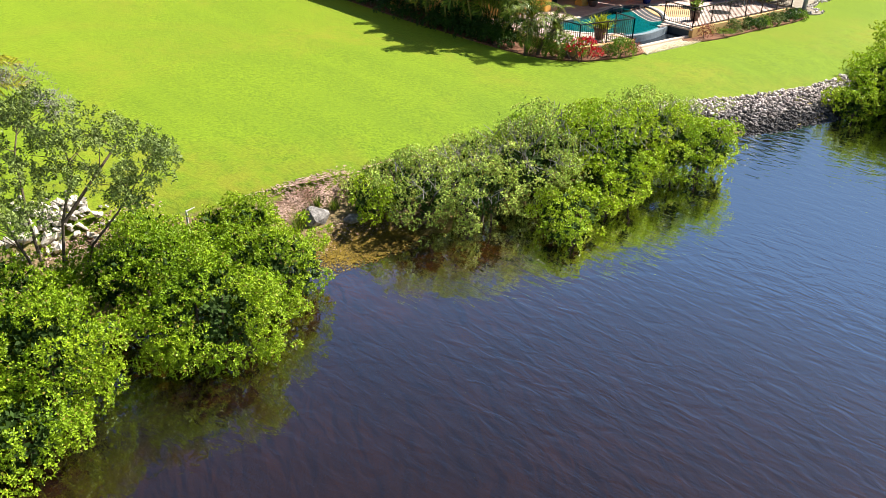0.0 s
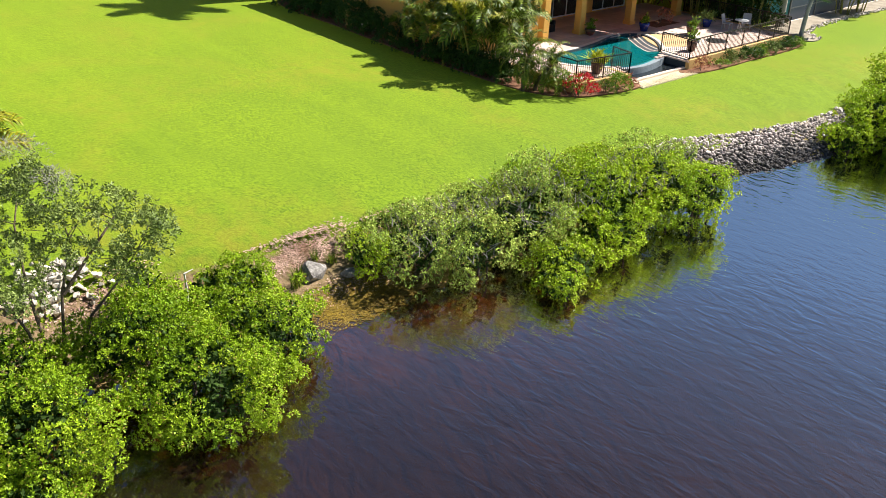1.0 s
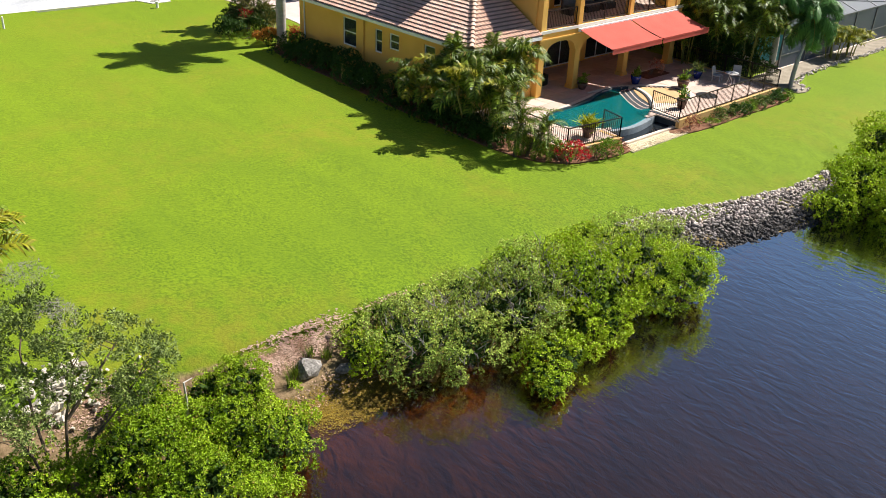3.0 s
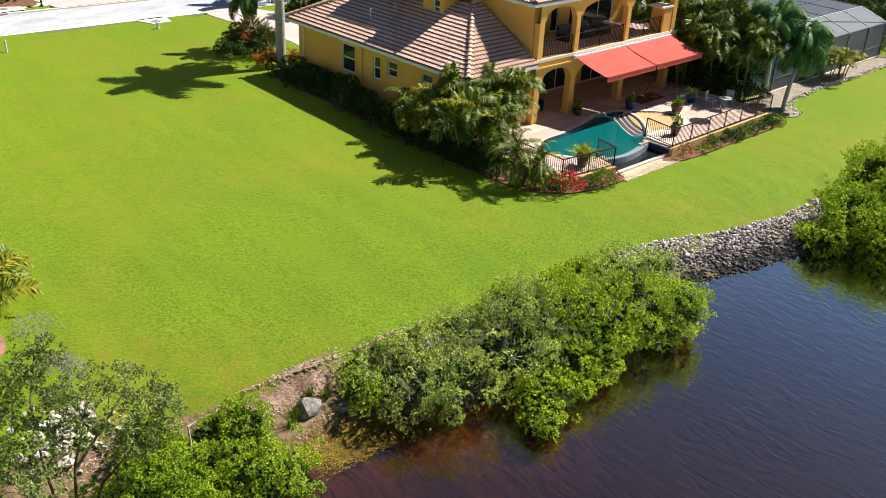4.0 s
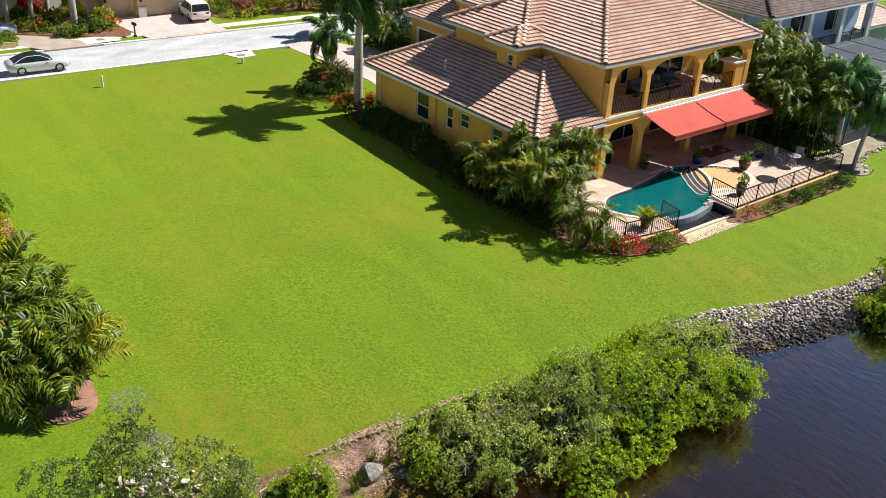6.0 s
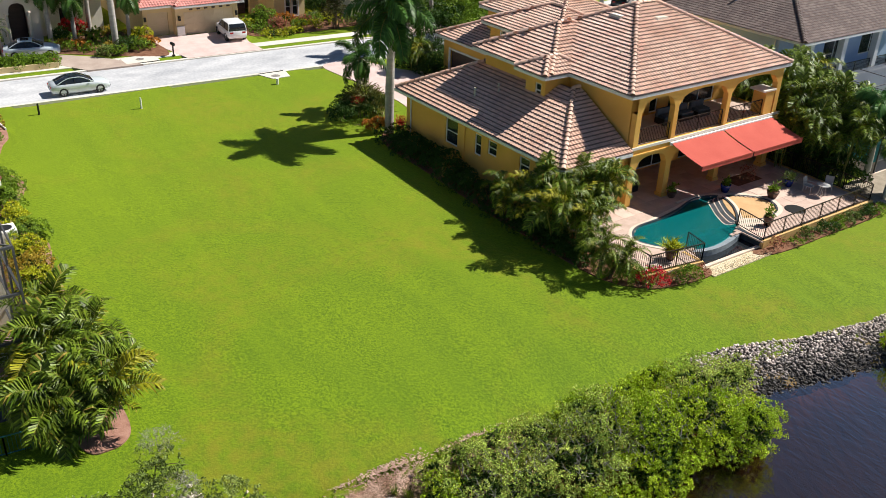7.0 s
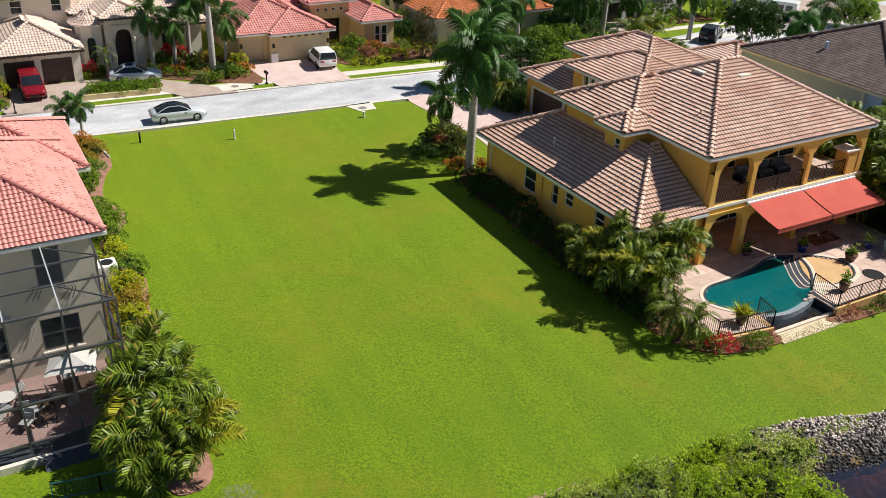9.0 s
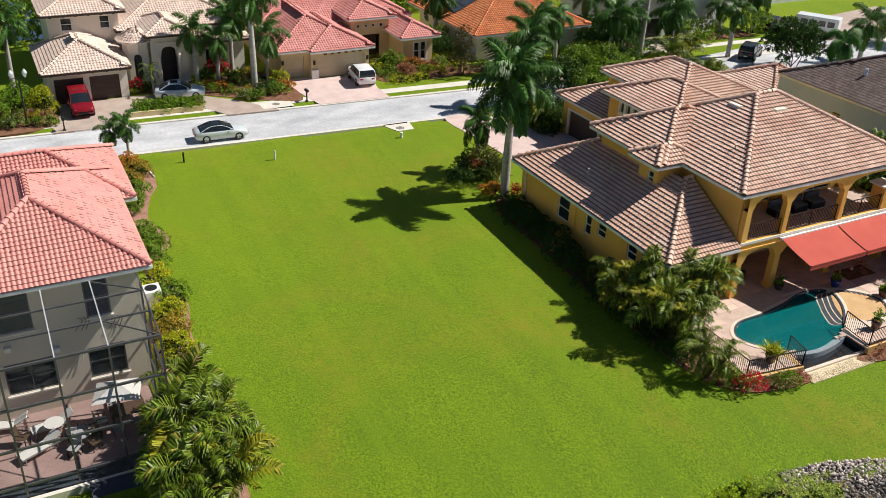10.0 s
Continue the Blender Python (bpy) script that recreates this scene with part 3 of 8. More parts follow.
# the water lies in front of the bank and under the overhanging mangroves
wy = [-4000, -300, -60, 0, 22.6]
wx = [-4000, -300, -40, 30, 100, 400, 4000]
solo("water", array_mesh("water", np.array([(x, y, WATER_Z) for y in wy for x in wx]), np.array([(j * 7 + i, j * 7 + i + 1, (j + 1) * 7 + i + 1, (j + 1) * 7 + i) for j in range(4) for i in range(6)])), M_water,
     "dark tannin-brown rippled canal water reflecting blue sky", "water", "structure")


def patch(name, poly, lift, material, label, category, thick=0.25):
    """A paved or mulched patch that follows the ground, lift above it."""
    g = G().prism(poly, lambda x, y: gz(x, y) - thick, lambda x, y: gz(x, y) + lift)
    return solo(name, g, material, label, category, "structure")


def along(v, x):
    """The y of the street's lengthwise line v at x."""
    return v - 0.062 * (x - 20)


def strip(name, v0, v1, z0, z1, material, label, category, x0=-80, x1=200):
    return solo(name, G().prism([(x0, along(v0, x0)), (x1, along(v0, x1)), (x1, along(v1, x1)), (x0, along(v1, x0))], z0, z1), material, label, category, "structure")


strip("road", 67.6, 73.7, 0.0, 0.40, M_asphalt, "sun-bleached grey asphalt street with pale worn patches", "road")
strip("kerb", 67.25, 67.6, 0.0, 0.44, M_concrete, "low pale concrete kerb beside the street", "kerb")
strip("kerb", 73.7, 74.05, 0.0, 0.50, M_concrete, "low pale concrete kerb beside the street", "kerb")
strip("pavement", 74.95, 76.2, 0.2, 0.525, M_concrete, "narrow cream concrete pavement along the street", "pavement")


def stone_mesh(seed, flat=0.75, sub=1):
    """An angular stone about one metre across."""
    bm = bmesh.new()
    rng = random.Random(seed)
    for _ in range(9 * sub * sub):
        u = Vector((rng.gauss(0, 1), rng.gauss(0, 1), rng.gauss(0, 1))).normalized() * 0.5 * rng.uniform(0.85, 1.15)
        bm.verts.new((u.x, u.y, u.z * flat))
    got = bmesh.ops.convex_hull(bm, input=bm.verts[:])
    bmesh.ops.delete(bm, geom=[v for v in got["geom_interior"] if isinstance(v, bmesh.types.BMVert)], context="VERTS")
    bmesh.ops.triangulate(bm, faces=bm.faces[:])
    bmesh.ops.recalc_face_normals(bm, faces=bm.faces[:])
    me = bpy.data.meshes.new("stone")
    bm.to_mesh(me)
    bm.free()
    return me


def scatter_stones(places, material, name, parent):
    """Joined stones at (x, y, z, size)."""
    protos = []
    for s in range(6):
        me = stone_mesh(50 + s, 0.7)
        protos.append((np.array([v.co[:] for v in me.vertices]), np.array([p.vertices[:] for p in me.polygons])))
    vs, fs, o, rng = [], [], 0, random.Random(5)
    for x, y, z, s in places:
        pv, pf = protos[rng.randrange(6)]
        rot = np.array(Euler((rng.uniform(-0.6, 0.6), rng.uniform(-0.6, 0.6), rng.uniform(0, 6.3))).to_matrix())
        vs.append((pv * (s * rng.uniform(0.8, 1.3), s, s * rng.uniform(0.8, 1.1))) @ rot.T + (x, y, z))
        fs.append(pf + o)
        o += len(pv)
    return part(name, array_mesh(name, np.concatenate(vs), np.concatenate(fs)), material, parent)


# stone riprap on the open bank: the stones in front are single pieces
rng = random.Random(11)
riprap = thing("riprap", (36.5, 17.6, -1.2), "sloping bank of grey-white broken limestone riprap at the waterline", "riprap", kind="structure")
stone_data = []
for s in range(6):
    me = stone_mesh(70 + s, 0.7)
    me.materials.append(M_rock_piece)
    stone_data.append(me)
spots = []
for i in range(125):
    for j in range(26):
        x = 30.5 + 0.112 * i + rng.uniform(-0.06, 0.06)
        top, low = lerp_line(BANK_TOP, x), lerp_line(SHORE, x)
        y = low - 0.45 + (top + 0.5 - low) * (j + rng.uniform(0.1, 0.9)) / 26
        size = rng.choice((0.08, 0.11, 0.13, 0.16, 0.21))
        spots.append((x, y, gz(x, y) + size * rng.uniform(0.25, 0.6), size))
spots.sort(key=lambda p: (not 33 < p[0] < 40, p[1]))
for x, y, z, s in spots[:300]:
    piece("stone", rng.choice(stone_data), pose(x, y, z, rng.uniform(-35, 35), rng.uniform(-35, 35), rng.uniform(0, 360)) @ Matrix.Diagonal((s * rng.uniform(1, 1.4), s, s, 1)), riprap)
tagged(scatter_stones(spots[300:] + [(p[0] + 0.1, p[1] + 0.1, p[2] - 0.07, 0.15) for p in spots[::3]], M_rock, "rubble", riprap), kind="stuff")
# near-black sheet laid on the bank as painted shade between the stones
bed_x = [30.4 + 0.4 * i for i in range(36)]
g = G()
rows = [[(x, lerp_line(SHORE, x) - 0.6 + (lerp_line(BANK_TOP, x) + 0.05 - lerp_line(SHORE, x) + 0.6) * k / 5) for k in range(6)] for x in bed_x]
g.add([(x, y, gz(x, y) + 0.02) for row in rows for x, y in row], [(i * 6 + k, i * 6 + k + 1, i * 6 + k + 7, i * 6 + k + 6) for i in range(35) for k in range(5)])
part("bedding", g, M_gap_shade, riprap, "dark sheet painting in the shade between the stones")
# a thin stone lip where the lawn meets the riprap
lip = []
for i in range(110):
    x = 32.4 + i * 0.08
    y = lerp_line(BANK_TOP, x) + rng.uniform(-0.12, 0.06)
    lip.append((x, y, gz(x, y) + 0.01, rng.uniform(0.1, 0.18)))
tagged(scatter_stones(lip, M_gravel, "edging", riprap), "pale limestone lip along the lawn", kind="stuff")

# white stones by the tree and at the bank, the grey boulder, shells and leaf litter
heap_data = []
for s in range(5):
    me = stone_mesh(90 + s, 0.8)
    me.materials.append(M_heap)
    heap_data.append(me)
white = thing("stone_heap", (7.6, 23.3, -0.6), "heap of pale cream limestone rocks at the lawn's edge", "rocks")
for i in range(190):
    x, y = rng.gauss(7.75, 0.75), rng.gauss(23.6, 0.45)
    s = rng.choice((0.13, 0.17, 0.22, 0.28))
    piece("stone", rng.choice(heap_data), pose(x, y, gz(x, y) + s * 0.25 + rng.uniform(0, 0.12), rng.uniform(-35, 35), rng.uniform(-35, 35), rng.uniform(0, 360)) @ Matrix.Diagonal((s * rng.uniform(1, 1.4), s, s, 1)), white)
me = stone_mesh(3, 0.7, 2)
me.transform(Matrix.Diagonal((1.0, 0.85, 0.85, 1)))
b = solo("boulder", me, M_boulder, "weathered grey boulder on the muddy bank", "boulder")
b.location = (14.5, 20.85, gz(14.5, 20.85) + 0.1)
me = stone_mesh(8, 0.6, 2)
me.transform(Matrix.Diagonal((0.6, 0.5, 0.5, 1)))
b = solo("boulder", me, M_boulder, "small grey boulder on the muddy bank", "boulder")
b.location = (15.5, 20.3, gz(15.5, 20.3) + 0.08)


def litter(name, box, count, size, material, label, seed, lift=0.02):
    r = np.random.default_rng(seed)
    p = np.stack([(box[i] + box[i + 2]) / 2 + (box[i + 2] - box[i]) * 0.62 * (r.random(count) + r.random(count) - 1) for i in (0, 1)], 1)
    c = np.array([(x, y, max(gzn(x, y), WATER_Z - 0.01) + lift * 0.5) for x, y in p])
    a, s = r.uniform(0, 6.3, count), r.uniform(0.6, 1.4, count) * size
    d = np.stack([np.cos(a), np.sin(a), r.uniform(-0.25, 0.45, count)], 1) * s[:, None]
    w = np.stack([-np.sin(a), np.cos(a), r.uniform(-0.3, 0.3, count)], 1) * s[:, None] * 0.45
    v = np.stack([c - d, c - w, c + d, c + w], 1).reshape(-1, 3)
    return solo(name, array_mesh(name, v, np.arange(4 * count).reshape(-1, 4)), material, label, "litter", "stuff")


litter("leaf_litter", (12.4, 21.2, 16.4, 22.2), 3600, 0.05, M_litter, "dry pinkish brown leaf litter on the bank", 1, 0.05)
litter("leaf_litter", (14.0, 19.2, 21.0, 20.4), 2600, 0.045, M_litter, "dry leaf litter under the mangroves", 2, 0.04)
litter("leaf_litter", (16.2, 21.2, 20.5, 21.9), 1500, 0.05, M_litter, "pale dry leaf litter at the lawn's edge", 5, 0.05)
litter("leaf_litter", (6.8, 22.0, 10.4, 23.4), 1000, 0.05, M_litter, "dry leaf litter by the stones", 3, 0.05)
litter("seaweed", (13.2, 18.2, 17.4, 20.1), 9000, 0.038, M_weed, "yellow-brown drift weed at the waterline", 4, 0.05)


# ---- roofs, walls, windows ----
TILE_W, TILE_L = 0.33, 0.40
TX = (-0.165, -0.085, -0.04, 0.085, 0.165)
TZ = (0.0, 0.0, 0.082, 0.082, 0.0)
# an upper face in two lengths (the front one is the overlap, darkened for mildew and shade), and the thick front lip
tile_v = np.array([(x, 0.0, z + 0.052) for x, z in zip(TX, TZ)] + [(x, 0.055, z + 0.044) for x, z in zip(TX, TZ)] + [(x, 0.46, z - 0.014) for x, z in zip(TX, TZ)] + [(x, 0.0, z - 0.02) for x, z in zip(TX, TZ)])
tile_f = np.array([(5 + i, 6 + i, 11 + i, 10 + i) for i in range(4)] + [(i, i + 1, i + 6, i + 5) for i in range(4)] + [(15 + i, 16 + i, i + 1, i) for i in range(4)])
CLEAN, MILDEW_SHADE = [0] * 8 + [1] * 4, [0] * 4 + [1] * 8
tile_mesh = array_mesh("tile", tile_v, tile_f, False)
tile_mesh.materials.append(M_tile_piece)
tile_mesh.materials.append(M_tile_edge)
tile_mesh.polygons.foreach_set("material_index", MILDEW_SHADE)


def tile_poses(poly, size=1.0):
    """Poses (origin, across, up-slope, normal) of the tiles of a slope whose first edge is its eave."""
    p = [Vector(q) for q in poly]
    e = (p[1] - p[0]).normalized()
    nrm = Vector()
    for i in range(1, len(p) - 1):
        nrm += (p[i] - p[0]).cross(p[i + 1] - p[0])
    nrm.normalize()
    if nrm.z < 0:
        nrm = -nrm
    s = nrm.cross(e)
    if s.z < 0:
        s, e = -s, -e
    flat = [((q - p[0]).dot(e), (q - p[0]).dot(s)) for q in p]
    tw, tl = TILE_W * size, TILE_L * size
    u0, u1, v1 = min(f[0] for f in flat), max(f[0] for f in flat), max(f[1] for f in flat)
    out = []
    for r in range(int(v1 / tl) + 1):
        v = r * tl
        for c in range(int((u1 - u0) / tw) + 1):
            u = u0 + (c + 0.5) * tw
            if inside(flat, u, v + tl * 0.4):
                out.append((p[0] + e * u + s * (v - 0.06) + nrm * 0.02, e, s, nrm))
    return out


def joined_tiles(poses, flat=1.0, size=1.0, faces=CLEAN):
    rng = np.random.default_rng(len(poses))
    o = np.array([q[0][:] for q in poses])
    m = np.array([[q[1][:], q[2][:], q[3][:]] for q in poses])
    v = np.einsum("vk,nkd->nvd", tile_v * (size, size, flat * size), m) + o[:, None] + rng.normal(0, 0.003, (len(o), 1, 3))
    f = tile_f[None] + (np.arange(len(o)) * len(tile_v))[:, None, None]
    me = array_mesh("tiles", v.reshape(-1, 3), f.reshape(-1, 4))
    me.polygons.foreach_set("material_index", np.tile(faces, len(o)))
    return me


def roof_slope(house, poly, material, singles=0):
    """One slope: a white deck with fascia, dark underlay, and tiles."""
    deck = part("roof", G().slab(poly, 0.16), M_white, house)
    p = [Vector(q) for q in poly]
    nrm = (p[1] - p[0]).cross(p[2] - p[0]).normalized()
    nrm = -nrm if nrm.z < 0 else nrm
    part("underlay", G().slab([q + nrm * 0.02 for q in p], 0.012), M_under, deck)
    size = 0.72 if material in (M_tile, M_tile_dark) else 0.66 if material is M_tile_red else 0.78
    if nrm.y > 0.2 or (nrm.x > 0.2 and material is not M_tile):
        size = 1.0 if material is M_tile_red else 1.9
    elif p[0].y > 76 and material is M_tile:
        size = 1.2
    poses = tile_poses(poly, size)
    for o, e, s, n in poses[:singles]:
        m = Matrix((e, s, n)).transposed().to_4x4()
        m.translation = o
        piece("tile", tile_mesh, m @ Matrix.Scale(size, 4), deck)
    if poses[singles:]:
        me = joined_tiles(poses[singles:], 0.55 if material in (M_tile_cream, M_tile_crimson) else 0.45 if material is M_tile_dark else 0.12 if material is M_tile_red and nrm.x > 0.2 else 1.0, size, MILDEW_SHADE if material in (M_tile, M_tile_dark) else CLEAN)
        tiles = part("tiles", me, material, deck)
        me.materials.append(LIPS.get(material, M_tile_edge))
        tagged(tiles, kind="stuff")
    return deck


def ridge_caps(house, lines, material, r=0.13):
    g = G()
    for a, b in lines:
        a, b = Vector(a), Vector(b)
        d = (b - a).normalized()
        side = d.cross(Vector((0, 0, 1))).normalized()
        up = side.cross(d)
        n = max(1, int((b - a).length / 0.36))
        for i in range(n):
            p, q = a + (b - a) * (i / n), a + (b - a) * ((i + 1.12) / n)
            vs = []
            for c, k in ((p, 1.28), (q, 0.86)):
                vs += [c + side * (math.cos(t) * r * k) + up * (math.sin(t) * r * k + 0.06) for t in [math.pi * j / 6 for j in range(7)]]
            g.add(vs, [(j, j + 1, j + 8, j + 7) for j in range(6)] + [(6, 5, 4, 3, 2, 1, 0)])
    me = g.mesh("ridge")
    ob = tagged(part("ridge", me, material, house), kind="stuff")
    # cap ends take the dark edge colour, painting shade between the caps
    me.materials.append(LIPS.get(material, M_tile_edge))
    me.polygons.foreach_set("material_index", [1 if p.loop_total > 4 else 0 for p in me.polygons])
    return ob


def hip_roof(house, x0, y0, x1, y1, z, slope, material, singles=(0, 0, 0, 0), sides="swne", trim=None):
    """A hip roof over a rectangle of eaves; returns the ridge's height."""
    w, d = x1 - x0, y1 - y0
    h = min(w, d) / 2
    top = z + h * slope
    a, b, c, e = (x0, y0, z), (x1, y0, z), (x1, y1, z), (x0, y1, z)
    if w >= d:
        r0, r1 = (x0 + h, y0 + h, top), (x1 - h, y0 + h, top)
        faces = dict(s=[a, b, r1, r0], n=[c, e, r0, r1], w=[e, a, r0], e=[b, c, r1])
        hips = [(a, r0), (e, r0), (b, r1), (c, r1)]
    else:
        r0, r1 = (x0 + h, y0 + h, top), (x0 + h, y1 - h, top)
        faces = dict(w=[e, a, r0, r1], e=[b, c, r1, r0], s=[a, b, r0], n=[c, e, r1])
        hips = [(a, r0), (b, r0), (c, r1), (e, r1)]
    if r0 != r1:
        hips.append((r0, r1))
    for k, n in zip("swne", singles):
        if k in sides:
            poly = [q for i, q in enumerate(faces[k]) if i == 0 or (Vector(q) - Vector(faces[k][i - 1])).length > 1e-4]
            roof_slope(house, poly, material, n)
    ridge_caps(house, hips, material)
    g = G()
    for p, q in ((a, b), (b, c), (c, e), (e, a)):
        g.bar((p[0], p[1], z - 0.12), (q[0], q[1], z - 0.12), 0.12, 0.16)
    part("gutter", g, trim or M_white, house, "" if trim else "white eaves gutter")
    return top


def wall(house, axis, c, a0, a1, z0, z1, material, holes=(), th=0.25, label=""):
    """An upright wall in the plane axis = c (its outer face), from a0 to a1, with real openings (a, b, zlow, ztop); th > 0 thickens to plus."""
    us = sorted({a0, a1, *[h[0] for h in holes], *[h[1] for h in holes]})
    zs = sorted({z0, z1, *[h[2] for h in holes], *[h[3] for h in holes]})
    g = G()
    for u, w in zip(us, us[1:]):
        for a, b in zip(zs, zs[1:]):
            um, zm = (u + w) / 2, (a + b) / 2
            if any(h[0] < um < h[1] and h[2] < zm < h[3] for h in holes):
                continue
            lo, hi = min(c, c + th), max(c, c + th)
            if axis == "x":
                g.box(lo, u, a, hi, w, b)
            else:
                g.box(u, lo, a, w, hi, b)
    me = g.mesh("wall")
    bm = bmesh.new()
    bm.from_mesh(me)
    bmesh.ops.remove_doubles(bm, verts=bm.verts, dist=1e-4)
    seen = {}
    for f in bm.faces:
        seen.setdefault(tuple(sorted(v.index for v in f.verts)), []).append(f)
    bmesh.ops.delete(bm, geom=[f for fs in seen.values() if len(fs) > 1 for f in fs], context="FACES_ONLY")
    bm.to_mesh(me)
    bm.free()
    return part("wall", me, material, house, label)


def weld(me):
    bm = bmesh.new()
    bm.from_mesh(me)
    bmesh.ops.remove_doubles(bm, verts=bm.verts, dist=1e-4)
    bm.to_mesh(me)
    bm.free()


def window(house, axis, c, a0, a1, z0, z1, inward=0.1, bars=(0, 1), frame=None, pane=None, trim=0.0, name="window"):
    """A framed window in an opening: frame, sash bars (upright, level), and a pane of its own."""
    s = 1 if inward > 0 else -1
    y0, y1 = c + inward * 0.35, c + inward
    g = G()
    t = 0.07

    def bx(u0, w0, u1, w1, d0, d1):
        lo, hi = min(d0, d1), max(d0, d1)
        g.box(lo, u0, w0, hi, u1, w1) if axis == "x" else g.box(u0, lo, w0, u1, hi, w1)

    e = 0.003
    bx(a0 + e, z0 + e, a0 + t, z1 - e, y0, y1)
    bx(a1 - t, z0 + e, a1 - e, z1 - e, y0, y1)
    bx(a0 + t, z0 + e, a1 - t, z0 + t, y0, y1)
    bx(a0 + t, z1 - t, a1 - t, z1 - e, y0, y1)
    me = g.mesh(name)
    weld(me)
    w = part(name, me, frame or M_white, house)
    for i in range(bars[0]):
        u = a0 + (a1 - a0) * (i + 1) / (bars[0] + 1)
        g = G()
        bx(u - 0.025, z0 + t, u + 0.025, z1 - t, y0 + s * 0.01, y1)
        part("sash_bar", g, frame or M_white, w)
    for i in range(bars[1]):
        z = z0 + (z1 - z0) * (i + 1) / (bars[1] + 1)
        g = G()
        bx(a0 + t, z - 0.03, a1 - t, z + 0.03, y0 + s * 0.012, y1 - s * 0.004)
        part("sash_bar", g, frame or M_white, w)
    g = G()
    m = (y0 + y1) / 2
    bx(a0 + t * 0.8, z0 + t * 0.8, a1 - t * 0.8, z1 - t * 0.8, m - 0.006, m + 0.006)
    part("pane", g, pane or M_glass_dark, w)
    if trim:
        g = G()
        o0, o1 = c - s * 0.04, c - s * 0.002
        bx(a0 - trim, z0 - trim, a0, z1 + trim, o0, o1)
        bx(a1, z0 - trim, a1 + trim, z1 + trim, o0, o1)
        bx(a0, z1, a1, z1 + trim, o0, o1)
        bx(a0, z0 - trim, a1, z0, o0, o1)
        part("surround", g, M_white, w)
    return w


def arcade(parent, y0, y1, x0, x1, z_top, piers, spring, rise, material):
    """The wall over a row of arches between piers (centre, half width): it ends below in the arches' curves."""
    g = G()
    edges = [(c - h, c + h) for c, h in piers]
    xs, low = [], []
    for i, (a, b) in enumerate(edges):
        xs += [a, b]
        low += [spring, spring]
        if i + 1 < len(edges):
            n = edges[i + 1][0]
            for k in range(1, 12):
                t = k / 12
                u = 2 * t - 1
                xs.append(b + (n - b) * t)
                low.append(spring + rise * (1 - abs(u) ** 2.6) ** 0.5)
    for i in range(len(xs) - 1):
        if xs[i + 1] - xs[i] < 1e-6:
            continue
        a, b, za, zb = xs[i], xs[i + 1], low[i], low[i + 1]
        g.add([(a, y0, za), (b, y0, zb), (b, y0, z_top), (a, y0, z_top), (a, y1, za), (b, y1, zb), (b, y1, z_top), (a, y1, z_top)],
              [(0, 1, 2, 3), (7, 6, 5, 4), (0, 4, 5, 1), (3, 2, 6, 7)])
    me = g.mesh("arcade")
    weld(me)
    return part("arcade", me, material, parent)


def railing(name, line, z0, z1, material, label, step=0.13, group="", parent=None):
    """A metal railing along a line of (x, y): rails, posts and single balusters."""
    r = parent or thing(name, (line[0][0], line[0][1], z0), label, "railing", group)
    grail, gbal = G(), G()
    for (xa, ya), (xb, yb) in zip(line, line[1:]):
        grail.bar((xa, ya, z1), (xb, yb, z1), 0.05, 0.045)
        grail.bar((xa, ya, z0 + 0.1), (xb, yb, z0 + 0.1), 0.035)
        length = math.hypot(xb - xa, yb - ya)
        n = max(1, int(length / 1.5))
        for i in range(n + 1):
            t = i / n
            part("post", G().box(xa + (xb - xa) * t - 0.025, ya + (yb - ya) * t - 0.025, z0, xa + (xb - xa) * t + 0.025, ya + (yb - ya) * t + 0.025, z1), material, r)
        n = int(length / step)
        for i in range(1, n):
            t = i / n
            x, y = xa + (xb - xa) * t, ya + (yb - ya) * t
            gbal.box(x - 0.009, y - 0.009, z0 + 0.1, x + 0.009, y + 0.009, z1)
    part("rail", grail, material, r)
    tagged(part("infill", gbal, material, r), kind="stuff")
    return r


# ---- the ochre house ----
house = thing("house", (42.5, 42.0, 0.3), "two-storey ochre stucco house with brown tiled hip roofs", "house")
# walls of the low west rooms
W_WIN = [(42.5, 43.8, 1.75, 3.4), (40.1, 40.75, 1.95, 3.3), (38.6, 39.45, 2.4, 3.3), (35.6, 36.5, 2.3, 3.3)]
wall(house, "x", 32.9, 32.9, 48.3, -0.2, 3.98, M_stucco, W_WIN)
wall(house, "y", 32.9, 33.15, 37.7, -0.2, 3.98, M_stucco, [(33.7, 36.8, 1.3, 3.35)])
wall(house, "y", 48.3, 33.155, 41.0, -0.2, 3.98, M_stucco, [], -0.25)
for i, (a, b, lo, hi) in enumerate(W_WIN):
    window(house, "x", 32.9, a, b, lo, hi, 0.16, (0, 1))
window(house, "y", 32.9, 33.7, 36.8, 1.3, 3.35, 0.16, (2, 0), pane=M_glass)
part("downpipe", G().tube([(32.84, 47.7, 3.9), (32.84, 47.7, 0.2)], 0.05), M_white, house)
part("downpipe", G().tube([(32.84, 41.72, 3.9), (32.84, 41.72, 0.4)], 0.045), M_stucco, house)
# low west roof
za = 4.0
rid = za + 4.66 * 0.53
roof_slope(house, [(32.34, 32.3, za), (37.45, 32.3, za), (37.45, 36.96, rid), (37.0, 36.96, rid)], M_tile, 130)
roof_slope(house, [(32.34, 48.8, za), (32.34, 32.3, za), (37.0, 36.96, rid), (37.0, 44.14, rid)], M_tile, 170)
roof_slope(house, [(41.5, 48.8, za), (32.34, 48.8, za), (37.0, 44.14, rid), (41.5, 44.14, rid)], M_tile)
